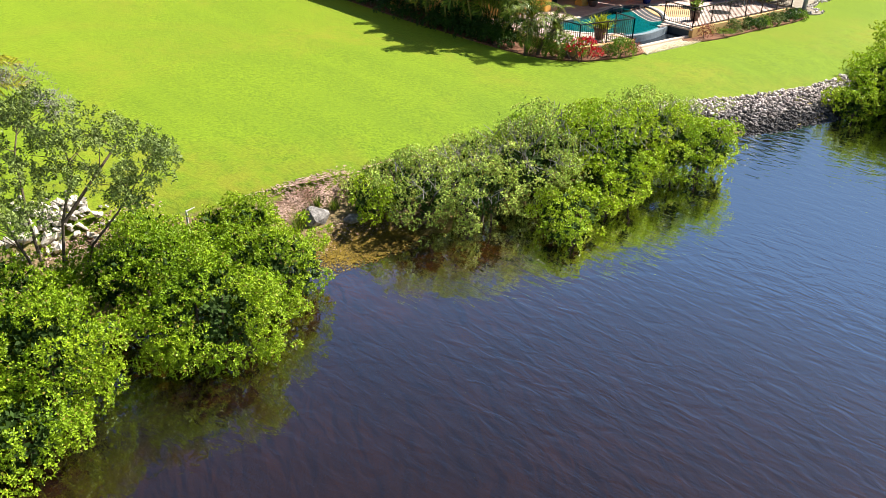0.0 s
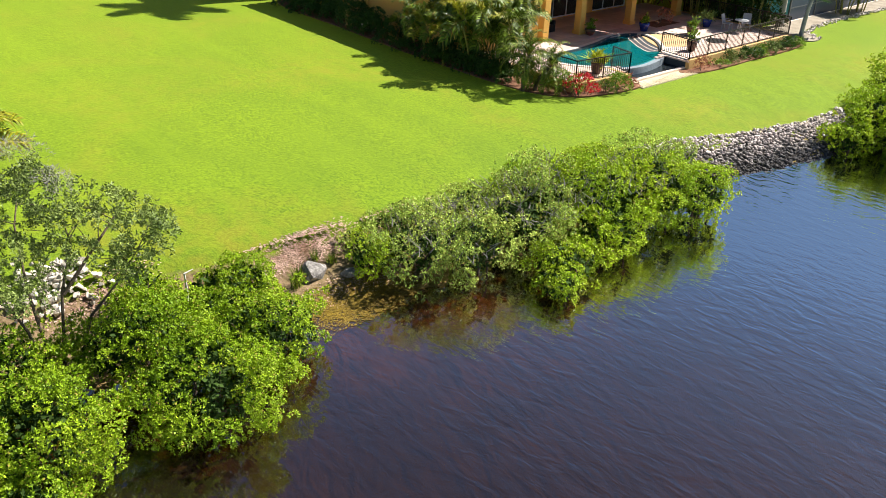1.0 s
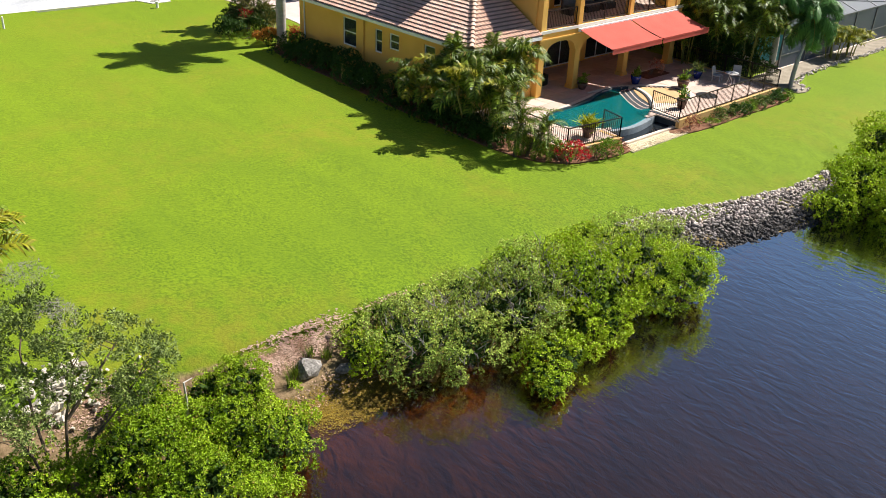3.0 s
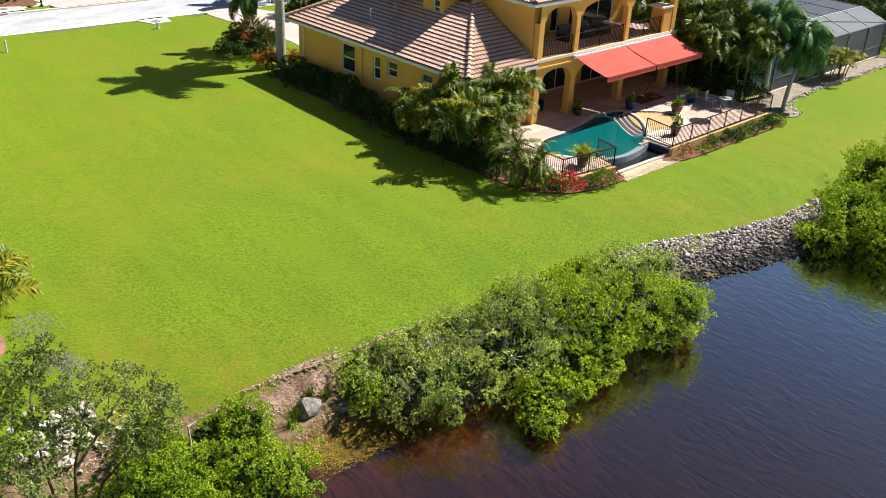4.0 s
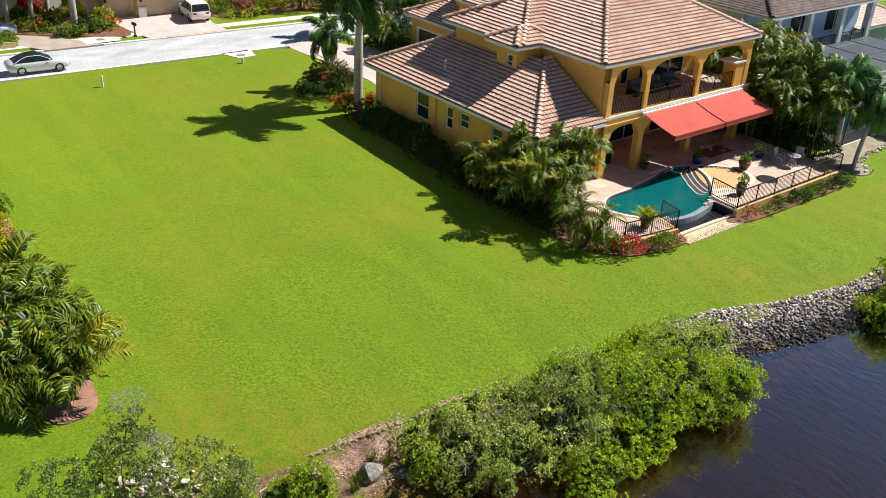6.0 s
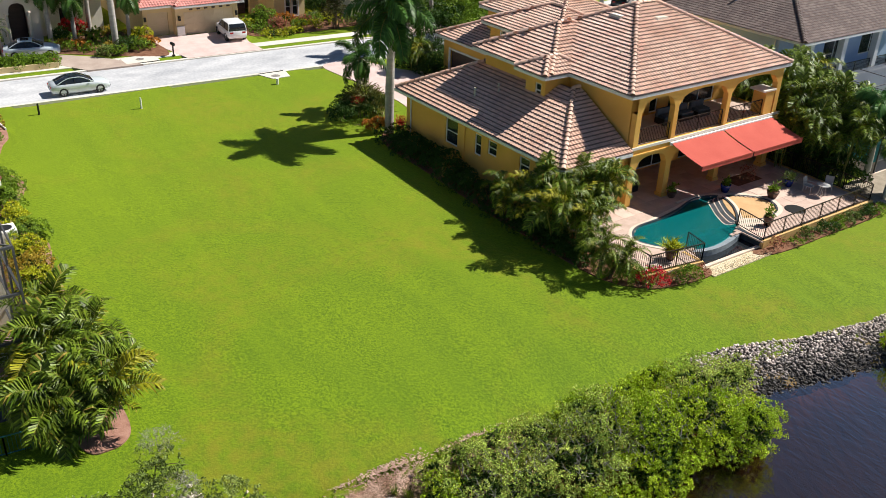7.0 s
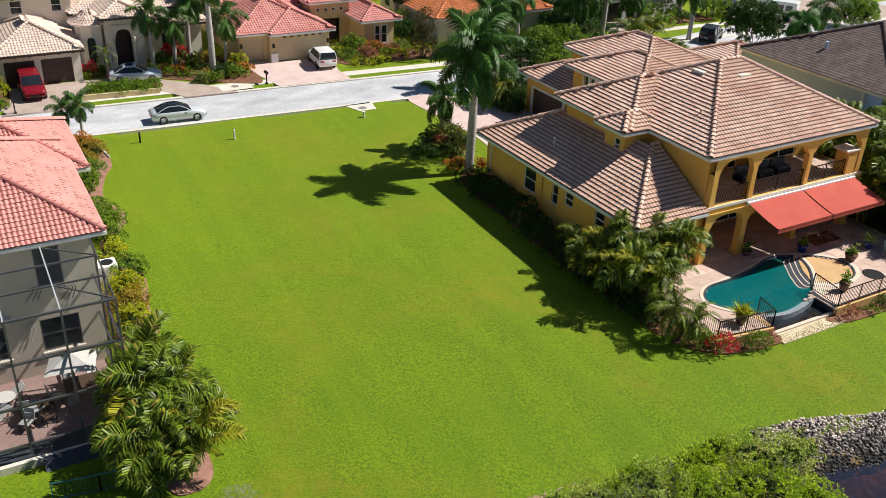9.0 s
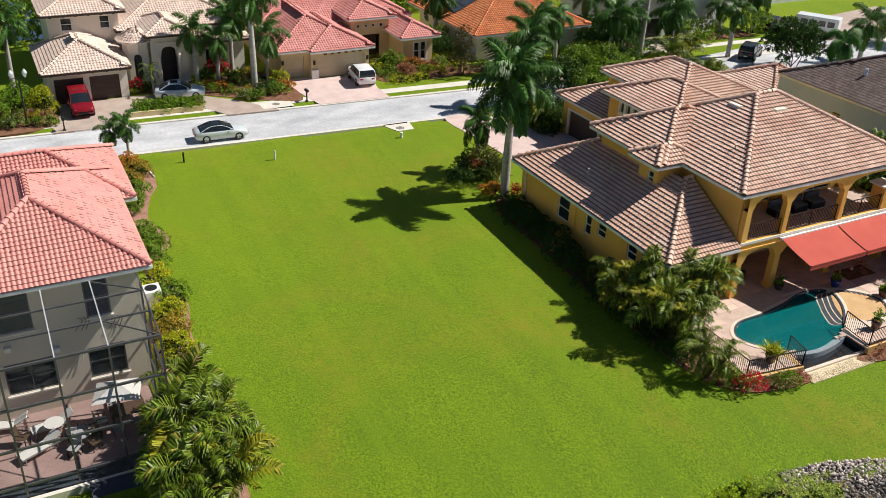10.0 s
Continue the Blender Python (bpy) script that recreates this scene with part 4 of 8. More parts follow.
ridge_caps(house, [((32.34, 32.3, za), (37.0, 36.96, rid)), ((32.34, 48.8, za), (36.4, 44.74, rid - 0.3)), ((37.45, 36.9, rid + 0.02), (37.0, 36.96, rid))], M_tile)
g = G()
g.bar((32.3, 32.26, za - 0.12), (37.5, 32.26, za - 0.12), 0.13, 0.17)
g.bar((32.28, 32.3, za - 0.12), (32.28, 48.8, za - 0.12), 0.13, 0.17)
part("gutter", g, M_white, house, "white eaves gutter")
# upper storey walls
wall(house, "x", 37.7, 32.95, 38.0, 3.6, 7.1, M_stucco)
wall(house, "x", 36.3, 38.21, 44.4, 3.9, 7.1, M_stucco)
wall(house, "x", 35.75, 38.0, 39.75, 5.0, 7.1, M_stucco, [(38.35, 38.9, 5.65, 6.55)], 0.2)
window(house, "x", 35.75, 38.35, 38.9, 5.65, 6.55, 0.14, (0, 1))
wall(house, "y", 38.0, 35.95, 37.7, 5.0, 7.1, M_stucco, [], 0.2)
wall(house, "y", 39.75, 35.95, 36.3, 5.0, 7.1, M_stucco, [], -0.2)
wall(house, "y", 44.4, 36.555, 50.345, 3.9, 7.1, M_stucco, [], -0.25)
wall(house, "x", 50.6, 36.5, 44.4, 0.2, 7.1, M_stucco, [], -0.25)
# back wall of the two loggias, with doors and windows
BACK = [(38.6, 39.7, 5.1, 6.6), (40.2, 42.2, 4.2, 6.6), (42.9, 43.6, 4.2, 6.6), (44.6, 48.9, 4.2, 6.6), (38.9, 40.2, 1.2, 2.9), (41.5, 45.2, 0.48, 2.9), (46.4, 49.8, 0.48, 2.9)]
wall(house, "y", 36.2, 37.955, 50.6, 0.2, 7.1, M_stucco, BACK)
for i, (a, b, lo, hi) in enumerate(BACK):
    window(house, "y", 36.2, a, b, lo, hi, 0.16, (2 if b - a > 3 else 1 if b - a > 1.5 else 0, 0), name="window" if lo > 4.5 or lo > 1 and hi < 3 else "sliding_door")
wall(house, "x", 37.7, 32.95, 36.2, 0.2, 3.6, M_stucco)
# floors and ceilings
part("floor_slab", G().box(37.72, 32.5, 3.62, 50.9, 36.18, 4.1), M_stucco, house)
part("balcony_floor", G().box(37.96, 32.75, 4.104, 50.6, 36.17, 4.13), M_paver_base, house, "brown tiled balcony floor")
part("room_floor", G().box(33.2, 36.5, 0.3, 50.3, 48.0, 0.46), M_wood, house)
part("room_floor", G().box(36.6, 36.5, 3.8, 50.3, 44.1, 4.1), M_wood, house)
part("ceiling", G().box(37.2, 32.55, 7.02, 51.1, 44.9, 7.08), M_white, house)
# piers and arches, ground floor and balcony
PIERS = [(37.95, 0.25), (41.0, 0.22), (45.65, 0.22), (50.4, 0.25)]
for c, h in PIERS[1:]:
    part("column", G().box(c - h, 32.5, DECK, c + h, 32.94, 2.7), M_stucco, house, bevel=0.02)
    part("column_base", G().box(c - h - 0.05, 32.45, DECK, c + h + 0.05, 32.99, DECK + 0.22), M_stucco, house, bevel=0.015)
for c, h in PIERS:
    part("column", G().box(c - h * 0.8, 32.52, 4.1, c + h * 0.8, 32.9, 6.1), M_stucco, house, bevel=0.02)
part("column", G().box(37.72, 32.5, DECK, 38.15, 32.94, 2.7), M_stucco, house)
arcade(house, 32.5, 32.94, 37.7, 50.65, 3.62, PIERS, 2.7, 0.72, M_stucco)
arcade(house, 32.52, 32.9, 37.7, 50.65, 7.04, [(c, h * 0.8) for c, h in PIERS], 6.1, 0.75, M_stucco)
part("cornice", G().box(37.65, 32.44, 3.98, 50.95, 32.5, 4.14), M_cream, house, "pale band at the balcony floor")
part("cornice", G().box(37.65, 32.42, 3.62, 50.95, 32.5, 3.70), M_stucco, house)
part("chimney", G().box(49.3, 32.55, 4.13, 50.15, 33.5, 5.6), M_stucco, house, "ochre balcony fireplace", bevel=0.02)
part("mantel", G().box(49.0, 32.5, 5.6, 50.2, 33.6, 5.72), M_cream, house, "pale stone mantel shelf", bevel=0.02)
railing("balcony_railing", [(38.2, 32.7), (40.8, 32.7)], 4.13, 5.1, M_rail, "dark bronze metal balcony railing between arches", group="balcony railings")
railing("balcony_railing", [(41.2, 32.7), (45.45, 32.7)], 4.13, 5.1, M_rail, "dark bronze metal balcony railing between arches", group="balcony railings")
railing("balcony_railing", [(45.85, 32.7), (49.25, 32.7)], 4.13, 5.1, M_rail, "dark bronze metal balcony railing between arches", group="balcony railings")
# upper roofs
hip_roof(house, 37.1, 32.47, 51.15, 45.0, 7.25, 0.5, M_tile)
hip_roof(house, 35.7, 37.55, 44.0, 45.0, 7.25, 0.5, M_tile, sides="swn")
hip_roof(house, 35.18, 37.5, 38.6, 40.2, 7.25, 0.5, M_tile, sides="swn")
# street wings: a stair block with arched windows, the far block, the garage
wall(house, "x", 42.6, 44.4, 52.0, 0.3, 6.5, M_stucco, [(48.7 + i * 0.75, 49.2 + i * 0.75, 5.3, 6.2) for i in range(3)])
for i in range(3):
    window(house, "x", 42.6, 48.7 + i * 0.75, 49.2 + i * 0.75, 5.3, 6.2, 0.14, (0, 0), trim=0.12)
wall(house, "y", 52.0, 42.855, 48.6, 0.3, 6.5, M_stucco, [], -0.25)
hip_roof(house, 42.1, 44.0, 49.2, 52.5, 6.6, 0.42, M_tile)
wall(house, "x", 45.6, 52.0, 56.2, 0.3, 6.5, M_stucco)
wall(house, "y", 56.2, 45.855, 52.145, 0.3, 6.5, M_stucco, [], -0.25)
wall(house, "x", 52.4, 44.4, 56.2, 0.3, 6.5, M_stucco, [], -0.25)
hip_roof(house, 45.1, 47.0, 52.9, 56.7, 6.6, 0.42, M_tile)
wall(house, "x", 43.9, 52.0, 59.6, 0.3, 3.7, M_stucco, [(54.6, 58.6, 0.3, 2.7)])
part("garage_door", G().box(44.0, 54.6, 0.3, 44.08, 58.6, 2.7), M_garage, house)
wall(house, "y", 59.6, 44.155, 50.5, 0.3, 3.7, M_stucco, [], -0.25)
part("garage_surround", G().box(43.84, 58.6, 0.3, 43.898, 58.85, 2.85).box(43.84, 54.35, 0.3, 43.898, 54.6, 2.85).box(43.84, 54.6, 2.7, 43.898, 58.6, 2.85), M_white, house)
hip_roof(house, 43.4, 50.6, 51.0, 60.1, 3.8, 0.45, M_tile)
# vents and stack pipes on the roofs
for x, y, z, w, d in ((42.05, 39.0, 9.72, 0.45, 0.9), (44.05, 37.4, 9.71, 0.9, 0.45)):
    part("roof_vent", G().box(x - w / 2, y - d / 2, z - 0.2, x + w / 2, y + d / 2, z + 0.12), M_cream, house, bevel=0.02)
for x, y, h in ((34.0, 42.4, 0.6), (34.9, 41.2, 0.3), (35.2, 41.6, 0.3), (39.4, 35.9, 0.3)):
    z = 4.0 + (x - 32.34) * 0.53 if x < 37 else 7.25 + (x - 37.1) * 0.5
    part("stack_pipe", G().tube([(x, y, z - 0.1), (x, y, z + h)], 0.06), M_beige, house)
# coral awning in two panels on arms
awning = thing("awning", (45.4, 32.4, 3.9), "open coral-red canvas awning in two panels over the terrace", "awning")
part("cassette", G().box(40.75, 32.28, 3.78, 50.15, 32.43, 3.96), M_white, awning, "white awning cassette")
for a, b in ((40.8, 45.3), (45.42, 50.1)):
    n = 8
    g = G()
    vs = []
    for j in range(n + 1):
        t = j / n
        y, z = 32.3 - 2.35 * t, 3.9 - 0.62 * t - 0.05 * math.sin(math.pi * t)
        vs += [(a, y, z), (b, y, z)]
    vs2 = [(x, y, z - 0.012) for x, y, z in vs]
    m = len(vs)
    g.add(vs + vs2, [(2 * j, 2 * j + 1, 2 * j + 3, 2 * j + 2) for j in range(n)] + [(m + 2 * j + 2, m + 2 * j + 3, m + 2 * j + 1, m + 2 * j) for j in range(n)])
    can = part("canopy", g, M_awning, awning, smooth=False)
    g = G().box(a, 29.92, 3.0, b, 29.935, 3.27)
    part("valance", g, M_awning, awning)
    part("front_bar", G().box(a, 29.9, 3.24, b, 29.98, 3.32), M_awning, awning)
    for x in (a + 0.5, b - 0.5):
        part("arm", G().bar((x, 32.3, 3.7), (x + 0.5, 31.2, 3.35), 0.05).bar((x + 0.5, 31.2, 3.35), (x, 30.0, 3.22), 0.05), M_white, awning)

# ---- terrace and pool ----
POOL = smooth_loop([(35.3, 29.3), (36.4, 30.3), (38.4, 30.45), (40.2, 30.75), (42.4, 31.3), (44.0, 30.8), (43.6, 29.4), (42.2, 27.9), (40.8, 27.05), (38.6, 26.6), (36.9, 27.05), (35.7, 28.1)], 6)
terrace = thing("terrace", (42.0, 29.0, 0.2), "pink brick paved pool terrace raised on ochre walls", "terrace", kind="structure")

OUT = [(32.9, 26.05), (36.5, 25.62), (36.9, 26.75), (41.2, 26.75), (41.2, 25.45), (51.6, 25.5), (51.9, 36.2), (37.7, 36.2), (37.7, 32.9), (33.2, 32.9), (33.0, 29.0)]
# the deck's sheet is cut by the pool: strips of a fine grid outside the pool
g = G()
cell = 0.2
for i in range(int(19.4 / cell)):
    for j in range(int(11.0 / cell)):
        x, y = 32.7 + i * cell, 25.4 + j * cell
        if inside(OUT, x + cell / 2, y + cell / 2) and not inside(POOL, x + cell / 2, y + cell / 2) and not (41.2 < x + 0.1 < 46.4 and 27.2 < y + 0.1 < 30.9 and inside(smooth_loop([(42.0, 27.6), (43.9, 30.6), (45.2, 30.0), (46.1, 28.7), (45.0, 27.5)], 5), x + 0.1, y + 0.1)):
            g.box(x, y, DECK - 0.08, x + cell, y + cell, DECK)
me = g.mesh("deck")
bm = bmesh.new()
bm.from_mesh(me)
bmesh.ops.remove_doubles(bm, verts=bm.verts, dist=1e-4)
seen = {}
for f in bm.faces:
    seen.setdefault(tuple(sorted(v.index for v in f.verts)), []).append(f)
bmesh.ops.delete(bm, geom=[f for fs in seen.values() if len(fs) > 1 for f in fs], context="FACES_ONLY")
bm.to_mesh(me)
bm.free()
part("deck", me, M_paver_base, terrace, "pink-brown brick paving")
part("retaining_wall", G().prism([(32.8, 26.0), (36.5, 25.55), (36.55, 25.75), (33.0, 26.25), (33.1, 32.8), (32.9, 32.8)], -0.3, DECK + 0.03), M_stucco_wet, terrace, "weathered ochre garden wall")
part("retaining_wall", G().box(41.2, 25.38, -0.3, 51.7, 25.6, DECK + 0.03), M_stucco_wet, terrace, "weathered ochre garden wall")
part("retaining_wall", G().box(51.5, 25.6, -0.3, 51.7, 33.0, DECK + 0.03), M_stucco_wet, terrace, "weathered ochre garden wall")
part("return_wall", G().box(36.35, 25.78, -0.5, 36.55, 26.9, DECK + 0.02), M_stucco_wet, terrace)
part("return_wall", G().box(41.2, 25.6, -0.5, 41.4, 27.3, DECK + 0.02), M_pooldark, terrace)
# pool shell, coping, infinity edge, catch basin
pool = thing("swimming_pool", (39.5, 28.8, -0.8), "free-form swimming pool with teal water and infinity edge", "pool")
n = len(POOL)
ctr = np.mean(POOL, 0)
g = G()
g.add([(x, y, DECK - 0.02) for x, y in POOL] + [(x, y, -0.9) for x, y in POOL], [(i, (i + 1) % n, n + (i + 1) % n, n + i) for i in range(n)] + [tuple(range(n, 2 * n))])
part("shell", g, M_pooltile, pool)
part("pool_water", G().prism([tuple(np.array(p) * 0.996 + ctr * 0.004) for p in POOL], DECK - 0.14, DECK - 0.10), M_poolwater, pool, "clear teal water")


def rim(points, w0, w1, z0, z1):
    g = G()
    for a, b in zip(points, points[1:]):
        da, db = np.array(a) - ctr, np.array(b) - ctr
        ua, ub = da / np.linalg.norm(da), db / np.linalg.norm(db)
        q = [np.array(a) + ua * w0, np.array(b) + ub * w0, np.array(b) + ub * w1, np.array(a) + ua * w1]
        g.prism([tuple(p) for p in q], z0, z1)
    me = g.mesh("rim")
    weld(me)
    return me


edge_i = [i for i, p in enumerate(POOL) if p[1] < 27.9 and 36.7 < p[0] < 42.3]
part("infinity_edge", rim([POOL[i] for i in edge_i], -0.05, 0.3, -0.6, DECK - 0.08), M_pooledge, pool, "grey mosaic infinity wall")
rest = [POOL[(edge_i[-1] + k) % n] for k in range(n - len(edge_i) + 2)]
part("coping", rim(rest, 0.05, 0.28, DECK - 0.05, DECK + 0.03), M_coping, pool, "pale stone coping")
part("waterline", rim(rest, -0.10, 0.048, DECK - 0.3, DECK + 0.015), M_pooldark, pool, "dark waterline tiles")
part("basin", G().box(36.56, 25.75, -0.75, 41.2, 27.6, -0.55), M_pooldark, pool)
part("basin_water", G().box(36.6, 25.8, -0.02, 41.18, 26.75, 0.03), M_carglass, pool, "black still water of the catch basin")
part("basin_wall", G().box(36.55, 25.55, -0.7, 41.2, 25.75, 0.1), M_coping, pool, "pale basin wall", bevel=0.02)
# curved dark steps and the tan sun shelf
for k in range(3):
    o = k * 0.4
    part("step_edge", G().prism(smooth_loop([(42.13 - o, 27.95), (42.43 - o, 28.9), (43.03 - o, 29.8), (43.83 - o, 30.75), (44.2, 30.5), (44.4, 29.2), (43.0, 27.9)], 4), -0.85, DECK - 0.064 - 0.012 * k), M_coping, pool)
    part("step", G().prism(smooth_loop([(42.2 - o, 27.95), (42.5 - o, 28.9), (43.1 - o, 29.8), (43.9 - o, 30.7), (44.2, 30.5), (44.4, 29.2), (43.0, 27.9)], 4), -0.85, DECK - 0.06 - 0.012 * k), M_pooldark, pool)
part("sun_shelf", G().prism(smooth_loop([(42.35, 27.75), (42.75, 28.8), (43.3, 29.7), (44.1, 30.5), (45.2, 30.1), (46.1, 28.8), (45.3, 27.6), (43.6, 27.35)], 5), -0.2, DECK - 0.04), M_tan, pool, "tan pebble sun shelf")
SHELF = smooth_loop([(42.35, 27.75), (42.75, 28.8), (43.3, 29.7), (44.1, 30.5), (45.2, 30.1), (46.1, 28.8), (45.3, 27.6), (43.6, 27.35)], 5)
sc = np.mean(SHELF, 0)
for nm, w0, w1, z0, z1, m, lab in (("shelf_edge", -0.02, 0.09, -0.2, DECK + 0.012, M_pooldark, "dark tile edge of the sun shelf"), ("shelf_coping", 0.095, 0.36, DECK - 0.06, DECK + 0.026, M_coping, "pale stone band round the sun shelf")):
    g = G()
    for a, b in zip(SHELF, SHELF[1:] + SHELF[:1]):
        if (a[0] + b[0]) / 2 < 43.9 and (a[1] + b[1]) / 2 > 27.55:
            continue
        ua, ub = (np.array(q) - sc for q in (a, b))
        ua, ub = ua / np.linalg.norm(ua), ub / np.linalg.norm(ub)
        g.prism([tuple(np.array(a) + ua * w0), tuple(np.array(b) + ub * w0), tuple(np.array(b) + ub * w1), tuple(np.array(a) + ua * w1)], z0, z1)
    me = g.mesh(nm)
    weld(me)
    part(nm, me, m, pool, lab)
part("end_slab", G().prism([(41.42, 26.72), (43.4, 26.9), (43.3, 27.5), (42.6, 28.0), (42.25, 27.87), (41.6, 27.4)], DECK - 0.3, DECK + 0.02), M_coping, pool, "pale stone slab at the pool's end")
# single pavers on the deck, the nearest by the pool
pm = G().box(-0.098, -0.048, 0, 0.098, 0.048, 0.012).mesh("paver")
pm.materials.append(M_paver)
slabm = G().box(-0.47, -0.47, 0, 0.47, 0.47, 0.012).mesh("paver")
slabm.materials.append(M_paver)
count = 0
shelf = smooth_loop([(42.35, 27.75), (42.75, 28.8), (43.3, 29.7), (44.1, 30.5), (45.2, 30.1), (46.1, 28.8), (45.3, 27.6), (43.6, 27.35)], 5)
for i in range(20):
    for j in range(12):
        x, y = 33.3 + i * 0.955, 26.2 + j * 0.955
        ok = all(inside(OUT, x + a, y + b) and not inside(POOL, x + a * 1.4, y + b * 1.4) and not inside(shelf, x + a * 1.2, y + b * 1.2) for a in (-0.46, 0, 0.46) for b in (-0.46, 0, 0.46))
        if ok and count < 290:
            piece("paver", slabm, pose(x, y, DECK + 0.001), terrace)
            count += 1
# fire pit, planter, gravel strip
g = G()
g.lathe([(0.62, DECK), (0.62, DECK + 0.02), (0.58, DECK + 0.03)], 46.4, 27.1, 24)
solo("drain_cover", g, M_black, "round dark brown spa cover flush in the terrace", "cover")
gravel = thing("gravel_strip", (39.2, 25.2, -0.15), "strip of cream gravel below the pool edge", "gravel", kind="structure")
part("bed", G().prism([(36.5, 24.75), (41.4, 24.75), (41.2, 25.54), (36.4, 25.54)], -0.3, lambda x, y: gz(x, y) + 0.05), M_gravel, gravel)
rg = random.Random(4)
tagged(scatter_stones([(rg.uniform(36.5, 41.3), rg.uniform(24.75, 25.5), gz(38, 25) + 0.055, rg.uniform(0.035, 0.07)) for _ in range(1600)], M_gravel, "pebbles", gravel), kind="stuff")
railing("terrace_railing", [(33.1, 31.2), (33.0, 26.15), (36.45, 25.68), (36.75, 27.0)], DECK, DECK + 1.05, M_rail, "dark bronze metal fence round the pool terrace", group="terrace railings")
railing("terrace_railing", [(41.6, 27.5), (41.3, 25.5), (51.55, 25.55), (51.75, 33.0)], DECK, DECK + 1.05, M_rail, "dark bronze metal fence round the pool terrace", group="terrace railings")


# ---- plants ----
def leaf_cloud(points, normals, k, length, width, seed, droop=0.0):
    """k leaves in a rosette at every point, about its normal: vertices and faces."""
    r = np.random.default_rng(seed)
    n = len(points)
    nrm = normals / np.linalg.norm(normals, axis=1, keepdims=True)
    ref = np.where(np.abs(nrm[:, 2:]) < 0.9, [[0.0, 0.0, 1.0]], [[1.0, 0.0, 0.0]])
    t1 = np.cross(nrm, ref)
    t1 /= np.linalg.norm(t1, axis=1, keepdims=True)
    t2 = np.cross(nrm, t1)
    a = r.uniform(0, 2 * np.pi, (n, 1)) + np.arange(k) * 2 * np.pi / k + r.uniform(-0.4, 0.4, (n, k))
    out = t1[:, None] * np.cos(a)[..., None] + t2[:, None] * np.sin(a)[..., None]
    d = out * r.uniform(0.55, 1.0, (n, k, 1)) + nrm[:, None] * r.uniform(0.1, 1.0, (n, k, 1)) + [0, 0, -droop]
    d /= np.linalg.norm(d, axis=2, keepdims=True)
    w = np.cross(d, nrm[:, None] + r.normal(0, 0.35, (n, k, 3)))
    w /= np.linalg.norm(w, axis=2, keepdims=True) + 1e-9
    ln = length * r.uniform(0.65, 1.25, (n, k, 1))
    wd = width * r.uniform(0.7, 1.2, (n, k, 1))
    p = points[:, None] + r.normal(0, length * 0.22, (n, k, 3))
    v = np.stack([p, p + d * ln * 0.55 + w * wd * 0.5, p + d * ln, p + d * ln * 0.5 - w * wd * 0.5], 2).reshape(-1, 3)
    return v, np.arange(len(v)).reshape(-1, 4)


def lobe_points(lobes, density, seed, low=-0.35, depth=0.25):
    """Points and normals on the outside of many ellipsoid lobes (x, y, z, rx, ry, rz)."""
    r = np.random.default_rng(seed)
    L = np.array(lobes, float)
    pts, nrm = [], []
    for i, (x, y, z, rx, ry, rz) in enumerate(L):
        m = max(6, int(density * 4 * math.pi * ((rx * ry + rx * rz + ry * rz) / 3)))
        u = r.normal(size=(m, 3))
        u /= np.linalg.norm(u, axis=1, keepdims=True)
        u = u[u[:, 2] > low]
        p = u * (rx, ry, rz) * (1 - depth * r.random((len(u), 1)) ** 2) + (x, y, z)
        keep = np.ones(len(p), bool)
        near = [j for j in range(len(L)) if j != i and abs(L[j, 0] - x) < L[j, 3] + rx and abs(L[j, 1] - y) < L[j, 4] + ry]
        for j in near:
            keep &= (((p - L[j, :3]) / L[j, 3:]) ** 2).sum(1) > 0.62
        pts.append(p[keep])
        nrm.append((u / (rx, ry, rz))[keep])
    return np.concatenate(pts), np.concatenate(nrm)


def sub_lobes(blobs, size, rng, fill=1.0, under=-0.45, ragged=0.0):
    """Small lumps over the surface of large blobs."""
    out = []
    for x, y, z, rx, ry, rz in blobs:
        area = 2 * math.pi * (rx * ry + rx * rz + ry * rz) / 3
        for _ in range(max(5, int(area / (size * size * 1.5) * fill))):
            while True:
                u = Vector((rng.gauss(0, 1), rng.gauss(0, 1), rng.gauss(0.25, 0.9))).normalized()
                if u.z > under:
                    break
            s = size * rng.choice((0.5, 0.7, 0.9, 1.1, 1.4))
            f = rng.uniform(0.7, 1.1)
            if ragged and rng.random() < ragged:
                f, s = rng.uniform(1.08, 1.3), size * rng.uniform(0.25, 0.55)
            out.append((x + u.x * rx * f, y + u.y * ry * f, z + u.z * rz * f, s, s, s * rng.uniform(0.7, 0.95)))
    return out


